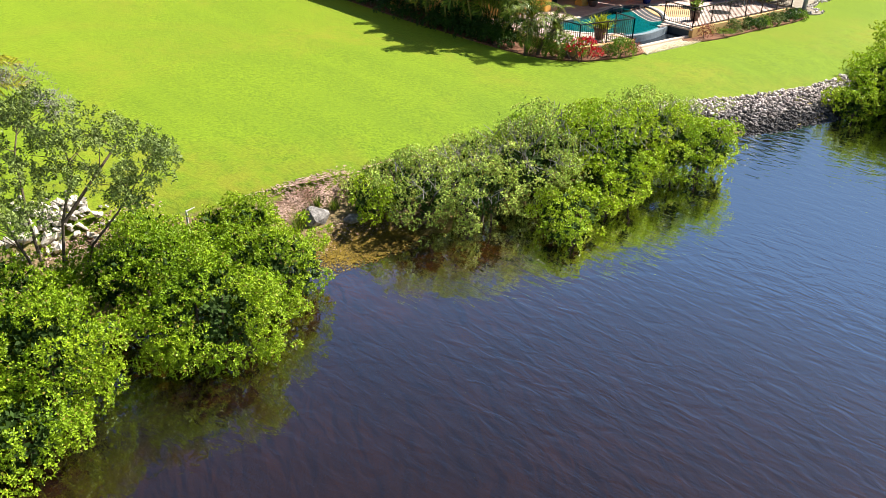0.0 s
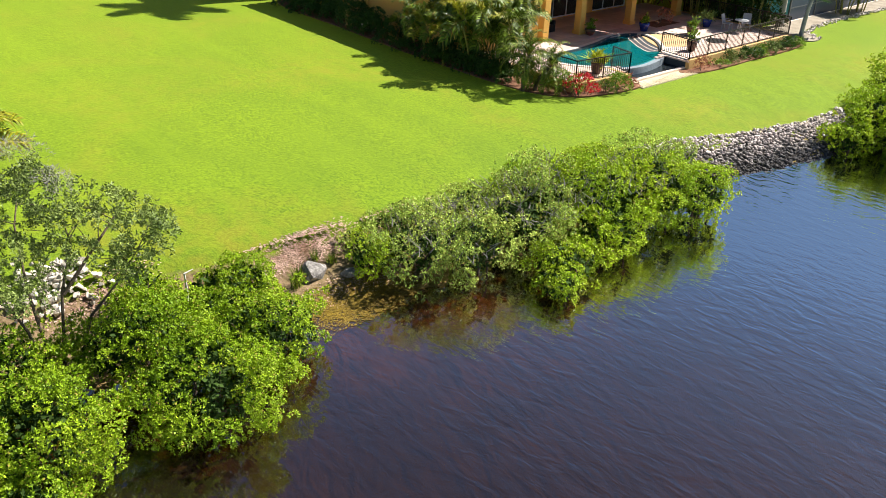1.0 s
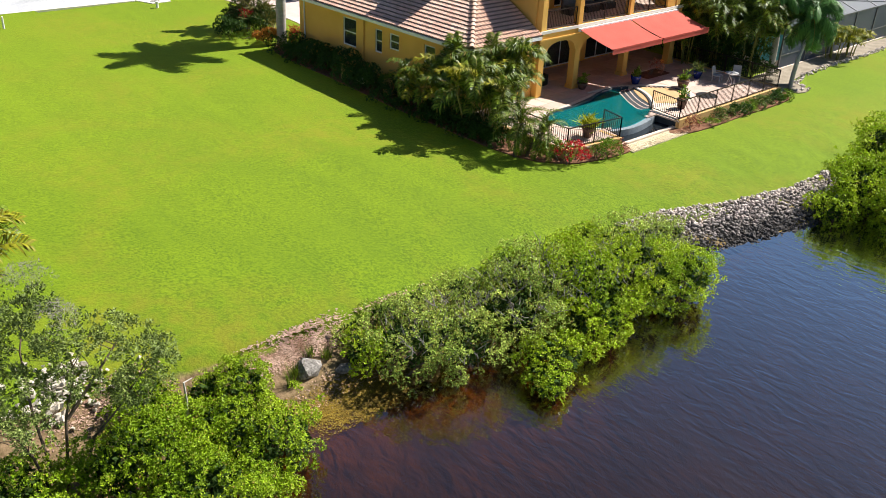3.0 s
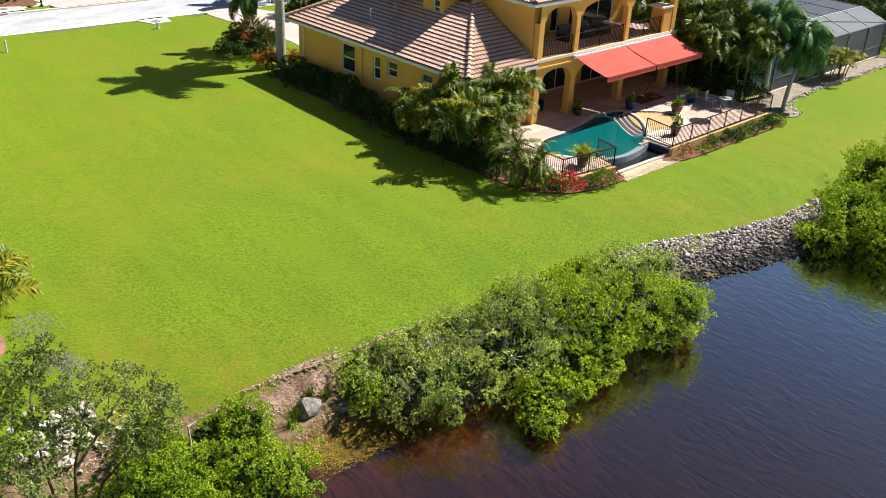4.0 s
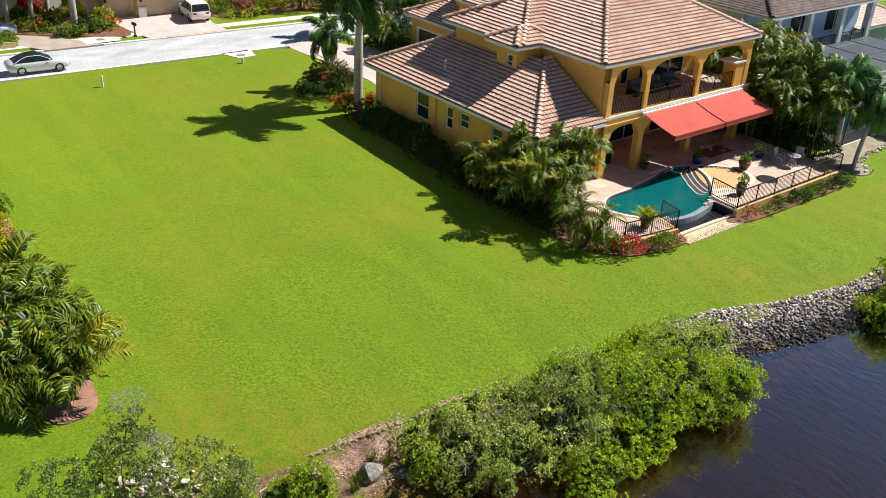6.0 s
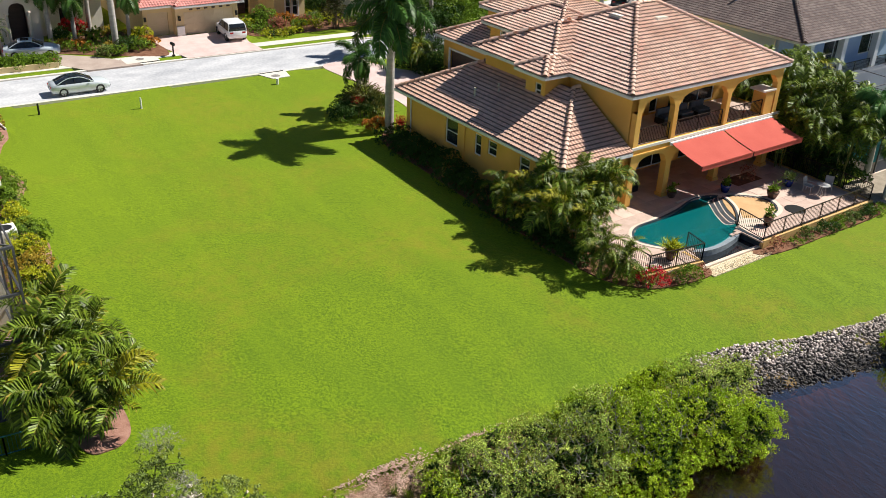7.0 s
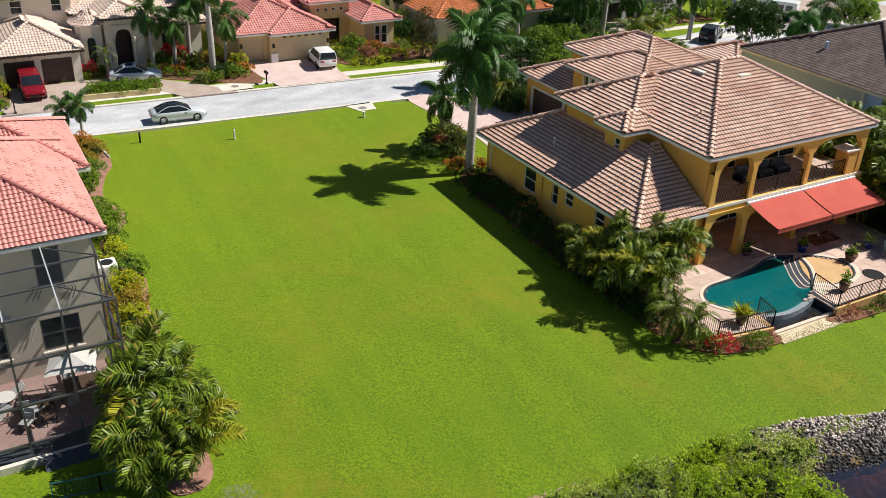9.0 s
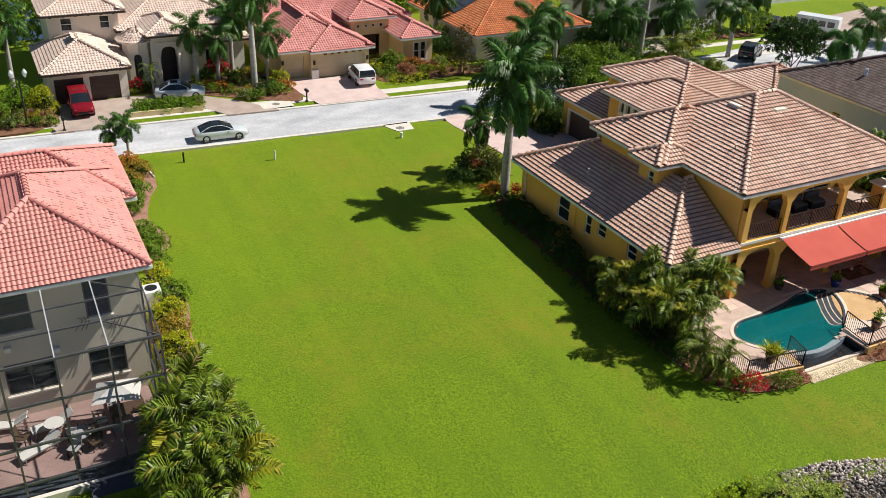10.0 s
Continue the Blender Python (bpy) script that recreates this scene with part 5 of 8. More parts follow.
def bush(name, label, category, blobs, material, leaf_size=(0.11, 0.05), k=6, density=26, lump=0.5, seed=1, group="", ground=None, stems=8, bark=None, depth=0.25, gaps=0.35, fill=1.0, low=-0.35, ragged=0.06, core=False):
    """A shrub: stems from its foot, and a crown of leaf rosettes on many uneven lumps."""
    rng = random.Random(seed)
    cx, cy = sum(b[0] for b in blobs) / len(blobs), sum(b[1] for b in blobs) / len(blobs)
    z0 = gz(cx, cy) if ground is None else ground
    t = thing(name, (cx, cy, z0), label, category, group)
    lumps = sub_lobes(blobs, lump, rng, fill, low - 0.1, ragged)
    p, n = lobe_points(lumps, density, seed, low, depth)
    hole = np.array([noise.noise((q[0] * 1.3 + seed, q[1] * 1.3, q[2] * 1.3)) for q in p])
    keep = hole < gaps
    v, f = leaf_cloud(p[keep], n[keep] + [0, 0, 0.25], k, leaf_size[0], leaf_size[1], seed)
    part("crown", array_mesh("crown", v, f), material, t)
    # a core of darker leaves puts the crown's inner shade into colour
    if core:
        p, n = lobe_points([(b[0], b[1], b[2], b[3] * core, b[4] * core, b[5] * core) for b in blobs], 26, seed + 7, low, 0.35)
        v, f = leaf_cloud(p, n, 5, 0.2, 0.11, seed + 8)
        part("inner_foliage", array_mesh("inner_foliage", v, f), M_inner, t, "inner leaves coloured dark as the crown's shade")
    for b in blobs:
        for _ in range(stems):
            a, q = rng.uniform(0, 6.3), rng.uniform(0.1, 0.85)
            tip = Vector((b[0] + b[3] * q * math.cos(a), b[1] + b[4] * q * math.sin(a), b[2] + b[5] * rng.uniform(-0.1, 0.6)))
            foot = Vector((b[0] + rng.uniform(-0.35, 0.35) * b[3], b[1] + rng.uniform(-0.35, 0.35) * b[4], z0 - 0.15 if ground is not None else gz(b[0], b[1]) - 0.15))
            mid = foot.lerp(tip, 0.5) + Vector((rng.uniform(-0.2, 0.2), rng.uniform(-0.2, 0.2), rng.uniform(0, 0.25)))
            r0 = 0.02 + 0.02 * min(b[3], 2.0)
            part("branch", G().tube([foot, mid, tip], [r0, r0 * 0.7, r0 * 0.3], 5), bark or M_bark, t)
    return t


# mangroves along the water: (x, y, z, rx, ry, rz)
G_MAN = "mangroves along the canal"
MANGROVES = [
    ("bright green mangrove bush hanging over the dark water", [(11.3, 18.1, -0.9, 1.65, 1.6, 1.2), (11.9, 20.7, -0.85, 1.15, 0.95, 0.75), (12.1, 21.0, -0.75, 0.75, 0.65, 0.6), (11.2, 21.1, -0.75, 0.75, 0.55, 0.5), (10.9, 19.6, -0.95, 1.3, 1.0, 0.8), (9.4, 20.9, -0.9, 0.95, 0.9, 0.7), (9.4, 21.9, -0.7, 1.0, 0.7, 0.5)], M_mangrove_near),
    ("bright green mangrove bush with dense glossy foliage", [(8.7, 17.0, -0.8, 1.75, 1.9, 1.35), (8.2, 19.3, -0.5, 1.8, 1.5, 1.1)], M_mangrove_near),
    ("bright green mangrove bush on the canal's edge", [(4.9, 17.2, -0.6, 1.5, 1.8, 1.4), (4.6, 19.7, -0.3, 2.0, 1.5, 1.2)], M_mangrove_near),
    ("low bright green mangrove reaching over the water", [(3.6, 15.5, -1.0, 1.35, 1.1, 0.85), (2.2, 16.9, -0.6, 1.8, 1.7, 1.3)], M_mangrove_near),
    ("bright green mangrove bush by the shore", [(0.6, 19.0, -0.3, 2.0, 1.9, 1.3), (-1.8, 17.6, -0.4, 2.0, 2.0, 1.3)], M_mangrove_near),
    ("olive-green thinning mangrove with bare grey twigs", [(17.3, 19.2, -0.6, 1.5, 1.6, 1.05), (18.9, 18.3, -0.7, 1.5, 1.7, 1.2)], M_olive),
    ("low weedy scrub at the lawn's edge", [(16.5, 21.3, -0.85, 0.8, 0.4, 0.3), (18.0, 21.4, -0.75, 0.9, 0.4, 0.35), (19.6, 21.4, -0.75, 0.9, 0.4, 0.35)], M_olive),
    ("low lime-green mangrove shoot on the bank", [(16.2, 20.15, -0.85, 0.75, 0.7, 0.55)], M_mangrove),
    ("bright mangrove branches spread low over the water", [(21.0, 16.1, -1.1, 1.4, 1.0, 0.6), (20.1, 15.5, -1.3, 0.8, 0.6, 0.42)], M_mangrove),
    ("olive-green mangrove with a wide uneven crown", [(21.2, 18.5, -0.5, 1.7, 2.0, 1.35), (22.8, 19.2, -0.3, 1.6, 1.7, 1.4)], M_olive),
    ("green mangrove with a broad rounded crown", [(24.6, 18.0, -0.4, 1.8, 2.0, 1.4), (23.8, 16.6, -0.8, 1.4, 1.2, 0.95)], M_mangrove),
    ("green mangrove leaning out over the canal", [(27.0, 17.4, -0.45, 1.7, 1.8, 1.35), (28.7, 16.4, -0.75, 1.4, 1.3, 1.1)], M_mangrove),
    ("grey-green mangrove beside the stone riprap", [(28.4, 19.2, -0.4, 1.4, 1.4, 1.1), (30.4, 19.0, -0.7, 1.1, 1.0, 0.85), (32.0, 19.3, -1.0, 0.9, 0.8, 0.6)], M_olive),
    ("thin grey-olive mangrove scrub along the lawn's edge", [(18.3, 20.3, -0.6, 1.2, 0.9, 0.8), (20.6, 20.3, -0.45, 1.3, 0.9, 0.8)], M_olive),
    ("green mangrove scrub along the lawn's edge", [(23.0, 20.4, -0.5, 1.3, 0.9, 0.85), (25.6, 20.1, -0.5, 1.5, 1.0, 0.85), (27.6, 20.6, -0.6, 0.9, 0.7, 0.7)], M_mangrove),
    ("rounded green mangrove at the end of the riprap", [(42.7, 15.8, -0.5, 1.9, 1.8, 1.4), (40.6, 16.2, -1.1, 1.3, 1.0, 0.75), (45.0, 14.8, -0.4, 1.9, 1.9, 1.6)], M_mangrove),
    ("large green mangrove on the far bank", [(42.6, 13.4, -0.7, 1.9, 1.8, 1.3), (46.8, 16.6, 0.0, 2.0, 2.0, 1.9), (46.0, 13.0, -0.4, 2.4, 2.2, 1.6)], M_mangrove),
    ("large green mangrove on the far bank", [(50.0, 16.4, -0.2, 2.5, 2.2, 1.8), (50.0, 13.4, -0.4, 2.4, 2.2, 1.6)], M_mangrove),
]
for i, (label, blobs, m) in enumerate(MANGROVES):
    sparse = m is M_olive
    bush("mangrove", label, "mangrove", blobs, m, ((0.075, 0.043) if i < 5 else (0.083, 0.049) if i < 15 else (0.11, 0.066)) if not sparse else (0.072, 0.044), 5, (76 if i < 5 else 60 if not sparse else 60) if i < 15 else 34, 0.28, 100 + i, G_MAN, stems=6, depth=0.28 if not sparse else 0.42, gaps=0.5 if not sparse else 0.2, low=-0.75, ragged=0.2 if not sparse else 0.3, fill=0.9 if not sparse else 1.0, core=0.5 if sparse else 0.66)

# the grey-green tree beside the white stones
tree = thing("buttonwood_tree", (6.5, 20.2, -1.7), "leaning grey-green buttonwood tree with thin crooked limbs", "tree")
TREE_LIMBS = [[(6.7, 20.2, -1.0), (7.3, 19.9, 0.3), (7.9, 19.5, 1.2), (8.5, 19.3, 2.1)], [(6.5, 20.3, -1.0), (6.8, 20.2, 1.0), (7.2, 20.2, 2.2), (7.1, 20.4, 3.2)],
              [(6.4, 20.3, -1.0), (6.2, 20.8, 1.0), (6.4, 21.6, 2.4), (6.9, 22.3, 3.3)], [(6.3, 20.2, -1.0), (5.8, 19.9, 0.4), (5.4, 19.9, 1.5)], [(6.8, 20.1, 1.0), (7.6, 20.1, 1.9), (8.4, 20.3, 2.6)]]
g = G()
for i, limb in enumerate(TREE_LIMBS):
    pts = [Vector(p) for p in limb]
    if i < 4:
        pts[0].z = -1.9
    g.tube(pts, [0.05, 0.036, 0.024, 0.012][: len(pts)], 7)
    rng = random.Random(i)
    for _ in range(7):
        a = pts[-2].lerp(pts[-1], rng.random())
        b = a + Vector((rng.uniform(-0.9, 0.9), rng.uniform(-0.7, 0.7), rng.uniform(0.1, 0.7)))
        g.tube([a, a.lerp(b, 0.5) + Vector((0, 0, 0.1)), b], [0.015, 0.010, 0.005], 5)
part("trunk", g, M_bark, tree)
CROWN = [(8.6, 19.3, 2.3, 0.7, 0.65, 0.55), (9.0, 19.6, 2.15, 0.5, 0.5, 0.45), (8.5, 20.3, 2.75, 0.5, 0.45, 0.4), (7.8, 19.9, 2.8, 0.55, 0.6, 0.4), (7.2, 20.1, 3.1, 0.6, 0.6, 0.45), (6.9, 20.6, 3.4, 0.5, 0.5, 0.35), (7.0, 22.4, 3.4, 0.55, 0.6, 0.5), (6.3, 21.5, 3.0, 0.65, 0.65, 0.5),
         (6.1, 19.8, 2.2, 0.75, 0.7, 0.55), (5.2, 20.5, 2.4, 0.8, 0.8, 0.65), (6.9, 19.7, 2.1, 0.5, 0.5, 0.4), (5.3, 19.6, 1.4, 0.8, 0.8, 0.6), (8.2, 19.3, 1.6, 0.45, 0.45, 0.35), (4.6, 21.2, 2.9, 0.8, 0.8, 0.6)]
rng = random.Random(77)
p, n = lobe_points(sub_lobes(CROWN, 0.3, rng), 105, 77, -0.6, 0.6)
keep = np.array([noise.noise((q[0] * 2.1, q[1] * 2.1, q[2] * 2.1)) for q in p]) < 0.10
v, f = leaf_cloud(p[keep], n[keep], 5, 0.085, 0.040, 77)
part("crown", array_mesh("crown", v, f), M_greyleaf, tree)
rng = random.Random(5)
p, n = lobe_points(sub_lobes([(7.1, 22.6, 3.8, 0.5, 0.45, 0.4), (7.05, 20.5, 3.7, 0.45, 0.4, 0.3)], 0.2, rng), 42, 9, -0.6, 0.6)
v, f = leaf_cloud(p, n, 4, 0.12, 0.012, 9)
part("twig_tangle", array_mesh("twig_tangle", v, f), mat("grey_twigs", (0.20, 0.18, 0.165), (0.33, 0.30, 0.28), 3, 0.9), tree, "bare pale grey twigs")
tagged(bpy.data.objects["twig_tangle"], "bare pale grey twigs", kind="stuff")
# a dead pale stem standing out of the mangroves
solo("dead_stem", G().tube([(10.3, 20.9, -1.3), (10.35, 20.93, -0.5), (10.33, 20.95, 0.05), (10.6, 20.95, 0.1)], [0.04, 0.035, 0.03, 0.015], 6), mat("bleached_wood", (0.5, 0.46, 0.42), (0.62, 0.58, 0.53), 4, 0.9), "bleached dead stem rising from the mangroves", "dead stem")
# bare twigs sticking through the olive mangroves
for i, (x, y, z) in enumerate(((17.6, 19.3, 0.35), (19.0, 18.7, 0.55), (21.4, 19.0, 0.75), (23.0, 18.4, 0.8), (25.4, 17.0, 0.4), (27.6, 17.4, 0.75), (18.2, 17.8, -0.2), (22.4, 17.2, 0.2), (19.8, 19.0, 0.55), (20.6, 18.2, 0.7), (22.0, 18.8, 0.85), (23.6, 19.2, 0.95), (24.4, 17.4, 0.75), (25.8, 18.0, 0.8), (26.6, 16.8, 0.6), (21.0, 17.4, 0.3), (18.4, 18.8, 0.4), (17.0, 18.6, 0.2), (23.2, 17.4, 0.55), (28.2, 17.8, 0.6))):
    rng = random.Random(300 + i)
    g = G()
    for _ in range(26):
        a = Vector((x + rng.uniform(-0.9, 0.9), y + rng.uniform(-0.8, 0.8), z - 0.3))
        b = a + Vector((rng.uniform(-0.35, 0.35), rng.uniform(-0.35, 0.35), rng.uniform(0.15, 0.5)))
        g.tube([a, a.lerp(b, 0.5) + Vector((rng.uniform(-0.06, 0.06), 0, 0)), b], [0.015, 0.011, 0.005], 4)
    solo("twigs", g, bpy.data.materials["grey_twigs"], "bare grey twigs among the mangrove leaves", "twigs", "stuff")


def grass_tuft(x, y, h, seed):
    r = np.random.default_rng(seed)
    n = 70
    a, l = r.uniform(0, 6.3, n), r.uniform(0.5, 1.0, n) * h
    base = np.stack([x + r.normal(0, 0.07, n), y + r.normal(0, 0.07, n), np.full(n, gz(x, y))], 1)
    tip = base + np.stack([np.cos(a) * l * 0.45, np.sin(a) * l * 0.45, l], 1)
    side = np.stack([-np.sin(a), np.cos(a), 0 * a], 1) * 0.012
    v = np.stack([base - side, base + side, tip], 1).reshape(-1, 3)
    return solo("grass_tuft", array_mesh("grass_tuft", v, np.arange(3 * n).reshape(-1, 3)), M_areca, "tuft of tall straw-green grass on the bank", "grass", group="bank grass", at=(x, y, gz(x, y)))


for i, (x, y, h) in enumerate(((14.0, 20.9, 0.6), (13.7, 20.6, 0.7), (15.3, 21.0, 0.5), (16.2, 21.2, 0.5), (14.9, 21.3, 0.45), (17.3, 21.0, 0.5), (9.4, 22.6, 0.5))):
    grass_tuft(x, y, h, i)


# palms: fronds share a few meshes, unit length along x
def frond_mesh(name, seed, n=34, start=40, end=-55, leaflet=0.30, width=0.03, droop=0.55, rows=2, stalk=0.18, mats=(None, None)):
    r = np.random.default_rng(seed)
    t = np.linspace(0, 1, 15)
    ang = np.radians(start + (end - start) * t**1.3)
    step = np.diff(t, prepend=0)
    x, z = np.cumsum(np.cos(ang) * step), np.cumsum(np.sin(ang) * step)
    rach = np.stack([x, 0 * x, z], 1)
    g = G()
    g.tube([Vector(p) for p in rach], list(0.016 * (1 - 0.85 * t)), 4)
    vs, fs = [], []
    for i in range(n):
        s = stalk + (1 - stalk) * (i + r.random() * 0.5) / n
        p = np.array([np.interp(s, t, x), 0, np.interp(s, t, z)])
        a = np.interp(s, t, ang)
        d = np.array([math.cos(a), 0, math.sin(a)])
        up = np.array([-math.sin(a), 0, math.cos(a)])
        size = leaflet * (0.45 + 0.75 * math.sin(math.pi * min(1, 0.12 + 0.88 * s) ** 0.8)) * r.uniform(0.85, 1.1)
        for side in (-1, 1):
            for row in range(rows):
                lift = (0.35 if row == 0 else -0.5) + r.normal(0, 0.18)
                w = np.array([0, side, 0.0])
                q = d * r.uniform(0.45, 0.8) + w * 0.8 + up * lift
                q /= np.linalg.norm(q)
                m = p + q * size * 0.55
                e = m + (q * 0.45 - np.array([0, 0, droop * r.uniform(0.6, 1.2)])) * size * 0.75
                wv = np.cross(q, up)
                wv = wv / (np.linalg.norm(wv) + 1e-9) * width * 0.5
                o = len(vs)
                vs += [p - wv * 0.5, p + wv * 0.5, m + wv, m - wv, e]
                fs += [(o, o + 1, o + 2, o + 3), (o + 3, o + 2, o + 4)]
    k = len(g.f)
    g.add(vs, fs)
    me = bpy.data.meshes.new(name)
    me.from_pydata(g.v, [], g.f)
    me.materials.append(mats[0])
    me.materials.append(mats[1])
    me.polygons.foreach_set("material_index", [1 if i < k else 0 for i in range(len(me.polygons))])
    return me


FR_ROYAL = [frond_mesh("frond", 1 + i, 46, 44 - 8 * i, -46 - 8 * i, 0.25, 0.029, 0.65, 2, 0.1, (M_frond, M_stalk)) for i in range(3)]
FR_ARECA = [frond_mesh("frond", 11 + i, 30, 80 - 14 * i, -56 - 10 * i, 0.33, 0.031, 0.6, 1, 0.2, (M_areca, M_stalk)) for i in range(3)]
FR_TALL = [frond_mesh("frond", 81 + i, 28, 74 - 12 * i, -58 - 8 * i, 0.33, 0.030, 0.6, 1, 0.2, (M_areca, M_stalk)) for i in range(2)]
FR_DATE = [frond_mesh("frond", 21 + i, 46, 50 - 10 * i, -80, 0.20, 0.017, 0.5, 1, 0.08, (M_areca, M_stalk)) for i in range(2)]
FR_FOX = [frond_mesh("frond", 31 + i, 46, 50 - 16 * i, -84, 0.27, 0.022, 1.0, 4, 0.10, (M_foxtail, M_stalk)) for i in range(2)]
FR_COCO = [frond_mesh("frond", 41 + i, 40, 50 - 12 * i, -50, 0.25, 0.022, 0.7, 2, 0.15, (M_frond, M_stalk)) for i in range(2)]
FR_DRY = [frond_mesh("frond", 51, 26, -40, -88, 0.22, 0.02, 0.7, 1, 0.15, (M_dry, M_dry))]
FR_GOLD = [frond_mesh("frond", 61 + i, 30, 60 - 12 * i, -45, 0.30, 0.030, 0.5, 1, 0.2, (M_areca_gold, M_stalk)) for i in range(1)]


def palm(name, label, at, height, fronds, length, meshes, seed, r=0.12, lean=(0, 0), shaft=0.0, spread=(70, -25), group="", dry=0, bark=None):
    """A palm: tapered trunk, crownshaft, and single fronds spiralling round the top."""
    rng = random.Random(seed)
    t = thing(name, at, label, "palm", group)
    base = Vector(at)
    top = base + Vector((lean[0], lean[1], height))
    pts, rad = [], []
    for i in range(9):
        s = i / 8
        pts.append(base.lerp(top, s) + Vector((-lean[0], -lean[1], 0)) * 0.25 * math.sin(math.pi * s) - Vector((0, 0, 0.15 if i == 0 else 0)))
        rad.append(r * (1.25 - 0.5 * s + 0.25 * math.sin(math.pi * s) - (0 if i else -0.25)))
    part("trunk", G().tube(pts, rad, 12), bark or M_palmbark, t, smooth=True)
    if shaft:
        e = top + Vector((lean[0] * 0.1, lean[1] * 0.1, shaft))
        part("crownshaft", G().tube([top - Vector((0, 0, 0.05)), top.lerp(e, 0.4), e], [r * 0.95, r * 0.8, r * 0.45], 12), M_shaft, t, smooth=True)
        top = e
    for i in range(fronds):
        s = i / max(1, fronds - 1)
        el = spread[0] + (spread[1] - spread[0]) * s + rng.uniform(-8, 8)
        m = pose(top.x, top.y, top.z - 0.12 * s, 0, 0, i * 137.5 + rng.uniform(-14, 14)) @ pose(0, 0, 0, 0, -(el - 30), 0) @ pose(0, 0, 0, rng.uniform(-20, 20), 0, 0) @ Matrix.Scale(length * rng.uniform(0.85, 1.1), 4)
        piece("frond", meshes[min(len(meshes) - 1, int(s * len(meshes)))], m, t)
    for i in range(dry):
        m = pose(top.x, top.y, top.z - 0.2, 0, 0, rng.uniform(0, 360)) @ Matrix.Scale(length * rng.uniform(0.6, 0.9), 4)
        piece("dead_frond", FR_DRY[0], m, t)
    return t


def areca(at, label, stems, h, length, seed, spread=0.7, group="", gold=0.15, per=6, meshes=None, low=0.6):
    """A clump of thin ringed stems, each with its own arching fronds."""
    rng = random.Random(seed)
    t = thing("areca_palm", at, label, "palm", group)
    for i in range(stems):
        a, q = rng.uniform(0, 6.3), spread * math.sqrt(rng.random())
        b = Vector((at[0] + q * math.cos(a), at[1] + q * math.sin(a), at[2]))
        hh = h * rng.uniform(low, 1.08)
        out = Vector((math.cos(a), math.sin(a), 0)) * hh * rng.uniform(0.05, 0.28)
        e = b + out + Vector((0, 0, hh))
        part("stem", G().tube([b - Vector((0, 0, 0.1)), b.lerp(e, 0.5) - out * 0.12, e], [0.05, 0.042, 0.035], 6), M_stalk, t, smooth=True)
        for k in range(per):
            s = k / (per - 1)
            m = pose(e.x, e.y, e.z - 0.1, 0, 0, k * 137.5 + rng.uniform(0, 60)) @ pose(0, 0, 0, 0, -(34 - 36 * s + rng.uniform(-9, 9)), 0) @ pose(0, 0, 0, rng.uniform(-25, 25), 0, 0) @ Matrix.Scale(length * rng.uniform(0.8, 1.15), 4)
            ms = FR_GOLD if rng.random() < gold else meshes or FR_ARECA
            piece("frond", ms[min(len(ms) - 1, int(s * len(ms)))], m, t)
    return t


# by the ochre house
palm("royal_palm", "tall royal palm with smooth grey trunk beside the house", (32.6, 50.0, gz(32.6, 50)), 6.9, 17, 3.8, FR_ROYAL, 3, 0.24, (0.15, 0.0), 1.4, (84, -18))
palm("palm", "small palm with drooping fronds and brown seed stalks", (32.9, 54.6, 0.5), 3.4, 13, 2.1, FR_ROYAL, 4, 0.13, (0.1, 0.1), 0.5, (75, -55), dry=5)
G_AR = "areca palms round the terrace"
for i, (x, y, st, h, ln) in enumerate(((31.2, 34.7, 5, 2.2, 1.8), (31.4, 33.0, 6, 2.7, 2.0), (31.7, 31.3, 6, 2.8, 1.9), (34.1, 31.8, 6, 2.7, 1.8), (32.8, 32.0, 6, 3.2, 2.0), (35.0, 31.5, 4, 2.4, 1.6), (32.3, 30.5, 5, 2.5, 1.8))):
    areca((x, y, gz(x, y) if x < 33 else DECK - 0.02), "dense areca palm clump with yellow-green arching fronds", st, h, ln, 20 + i, 0.75, G_AR, 0.16 if y > 31.4 else 0.05, 5)
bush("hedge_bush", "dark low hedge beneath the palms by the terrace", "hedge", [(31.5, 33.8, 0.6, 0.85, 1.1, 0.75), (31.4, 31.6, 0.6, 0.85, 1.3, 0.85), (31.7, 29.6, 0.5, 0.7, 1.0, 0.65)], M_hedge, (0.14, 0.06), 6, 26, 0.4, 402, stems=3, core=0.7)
palm("pygmy_date_palm", "pygmy date palm on a mulch bed by the terrace", (31.2, 27.8, gz(31, 28)), 1.7, 24, 1.8, FR_DATE, 8, 0.08, (0.15, -0.1), 0, (80, -40), bark=M_bark)
palm("pygmy_date_palm", "pygmy date palm leaning from a mulch bed", (31.6, 27.4, gz(31, 28)), 1.3, 18, 1.6, FR_DATE, 9, 0.07, (0.5, -0.5), 0, (80, -40), bark=M_bark)
# the left clump beside the neighbour's pool cage
G_AL = "areca palms beside the pool cage"
for i, (x, y, st, h, ln) in enumerate(((6.3, 31.0, 6, 2.6, 2.2), (7.0, 32.3, 5, 2.4, 2.1), (6.3, 33.6, 5, 2.3, 2.0), (5.4, 31.8, 5, 2.2, 2.0), (7.4, 34.6, 4, 1.8, 1.6), (7.2, 30.4, 5, 1.7, 1.9), (6.7, 29.3, 5, 1.9, 1.9), (5.7, 30.2, 5, 2.2, 2.0))):
    areca((x, y, gz(x, y)), "thick areca palm clump with arching glossy fronds", st, h, ln * 1.15, 40 + i, 0.75, G_AL, 0.12, 5, FR_TALL if i % 4 == 1 else FR_ARECA, 0.2)
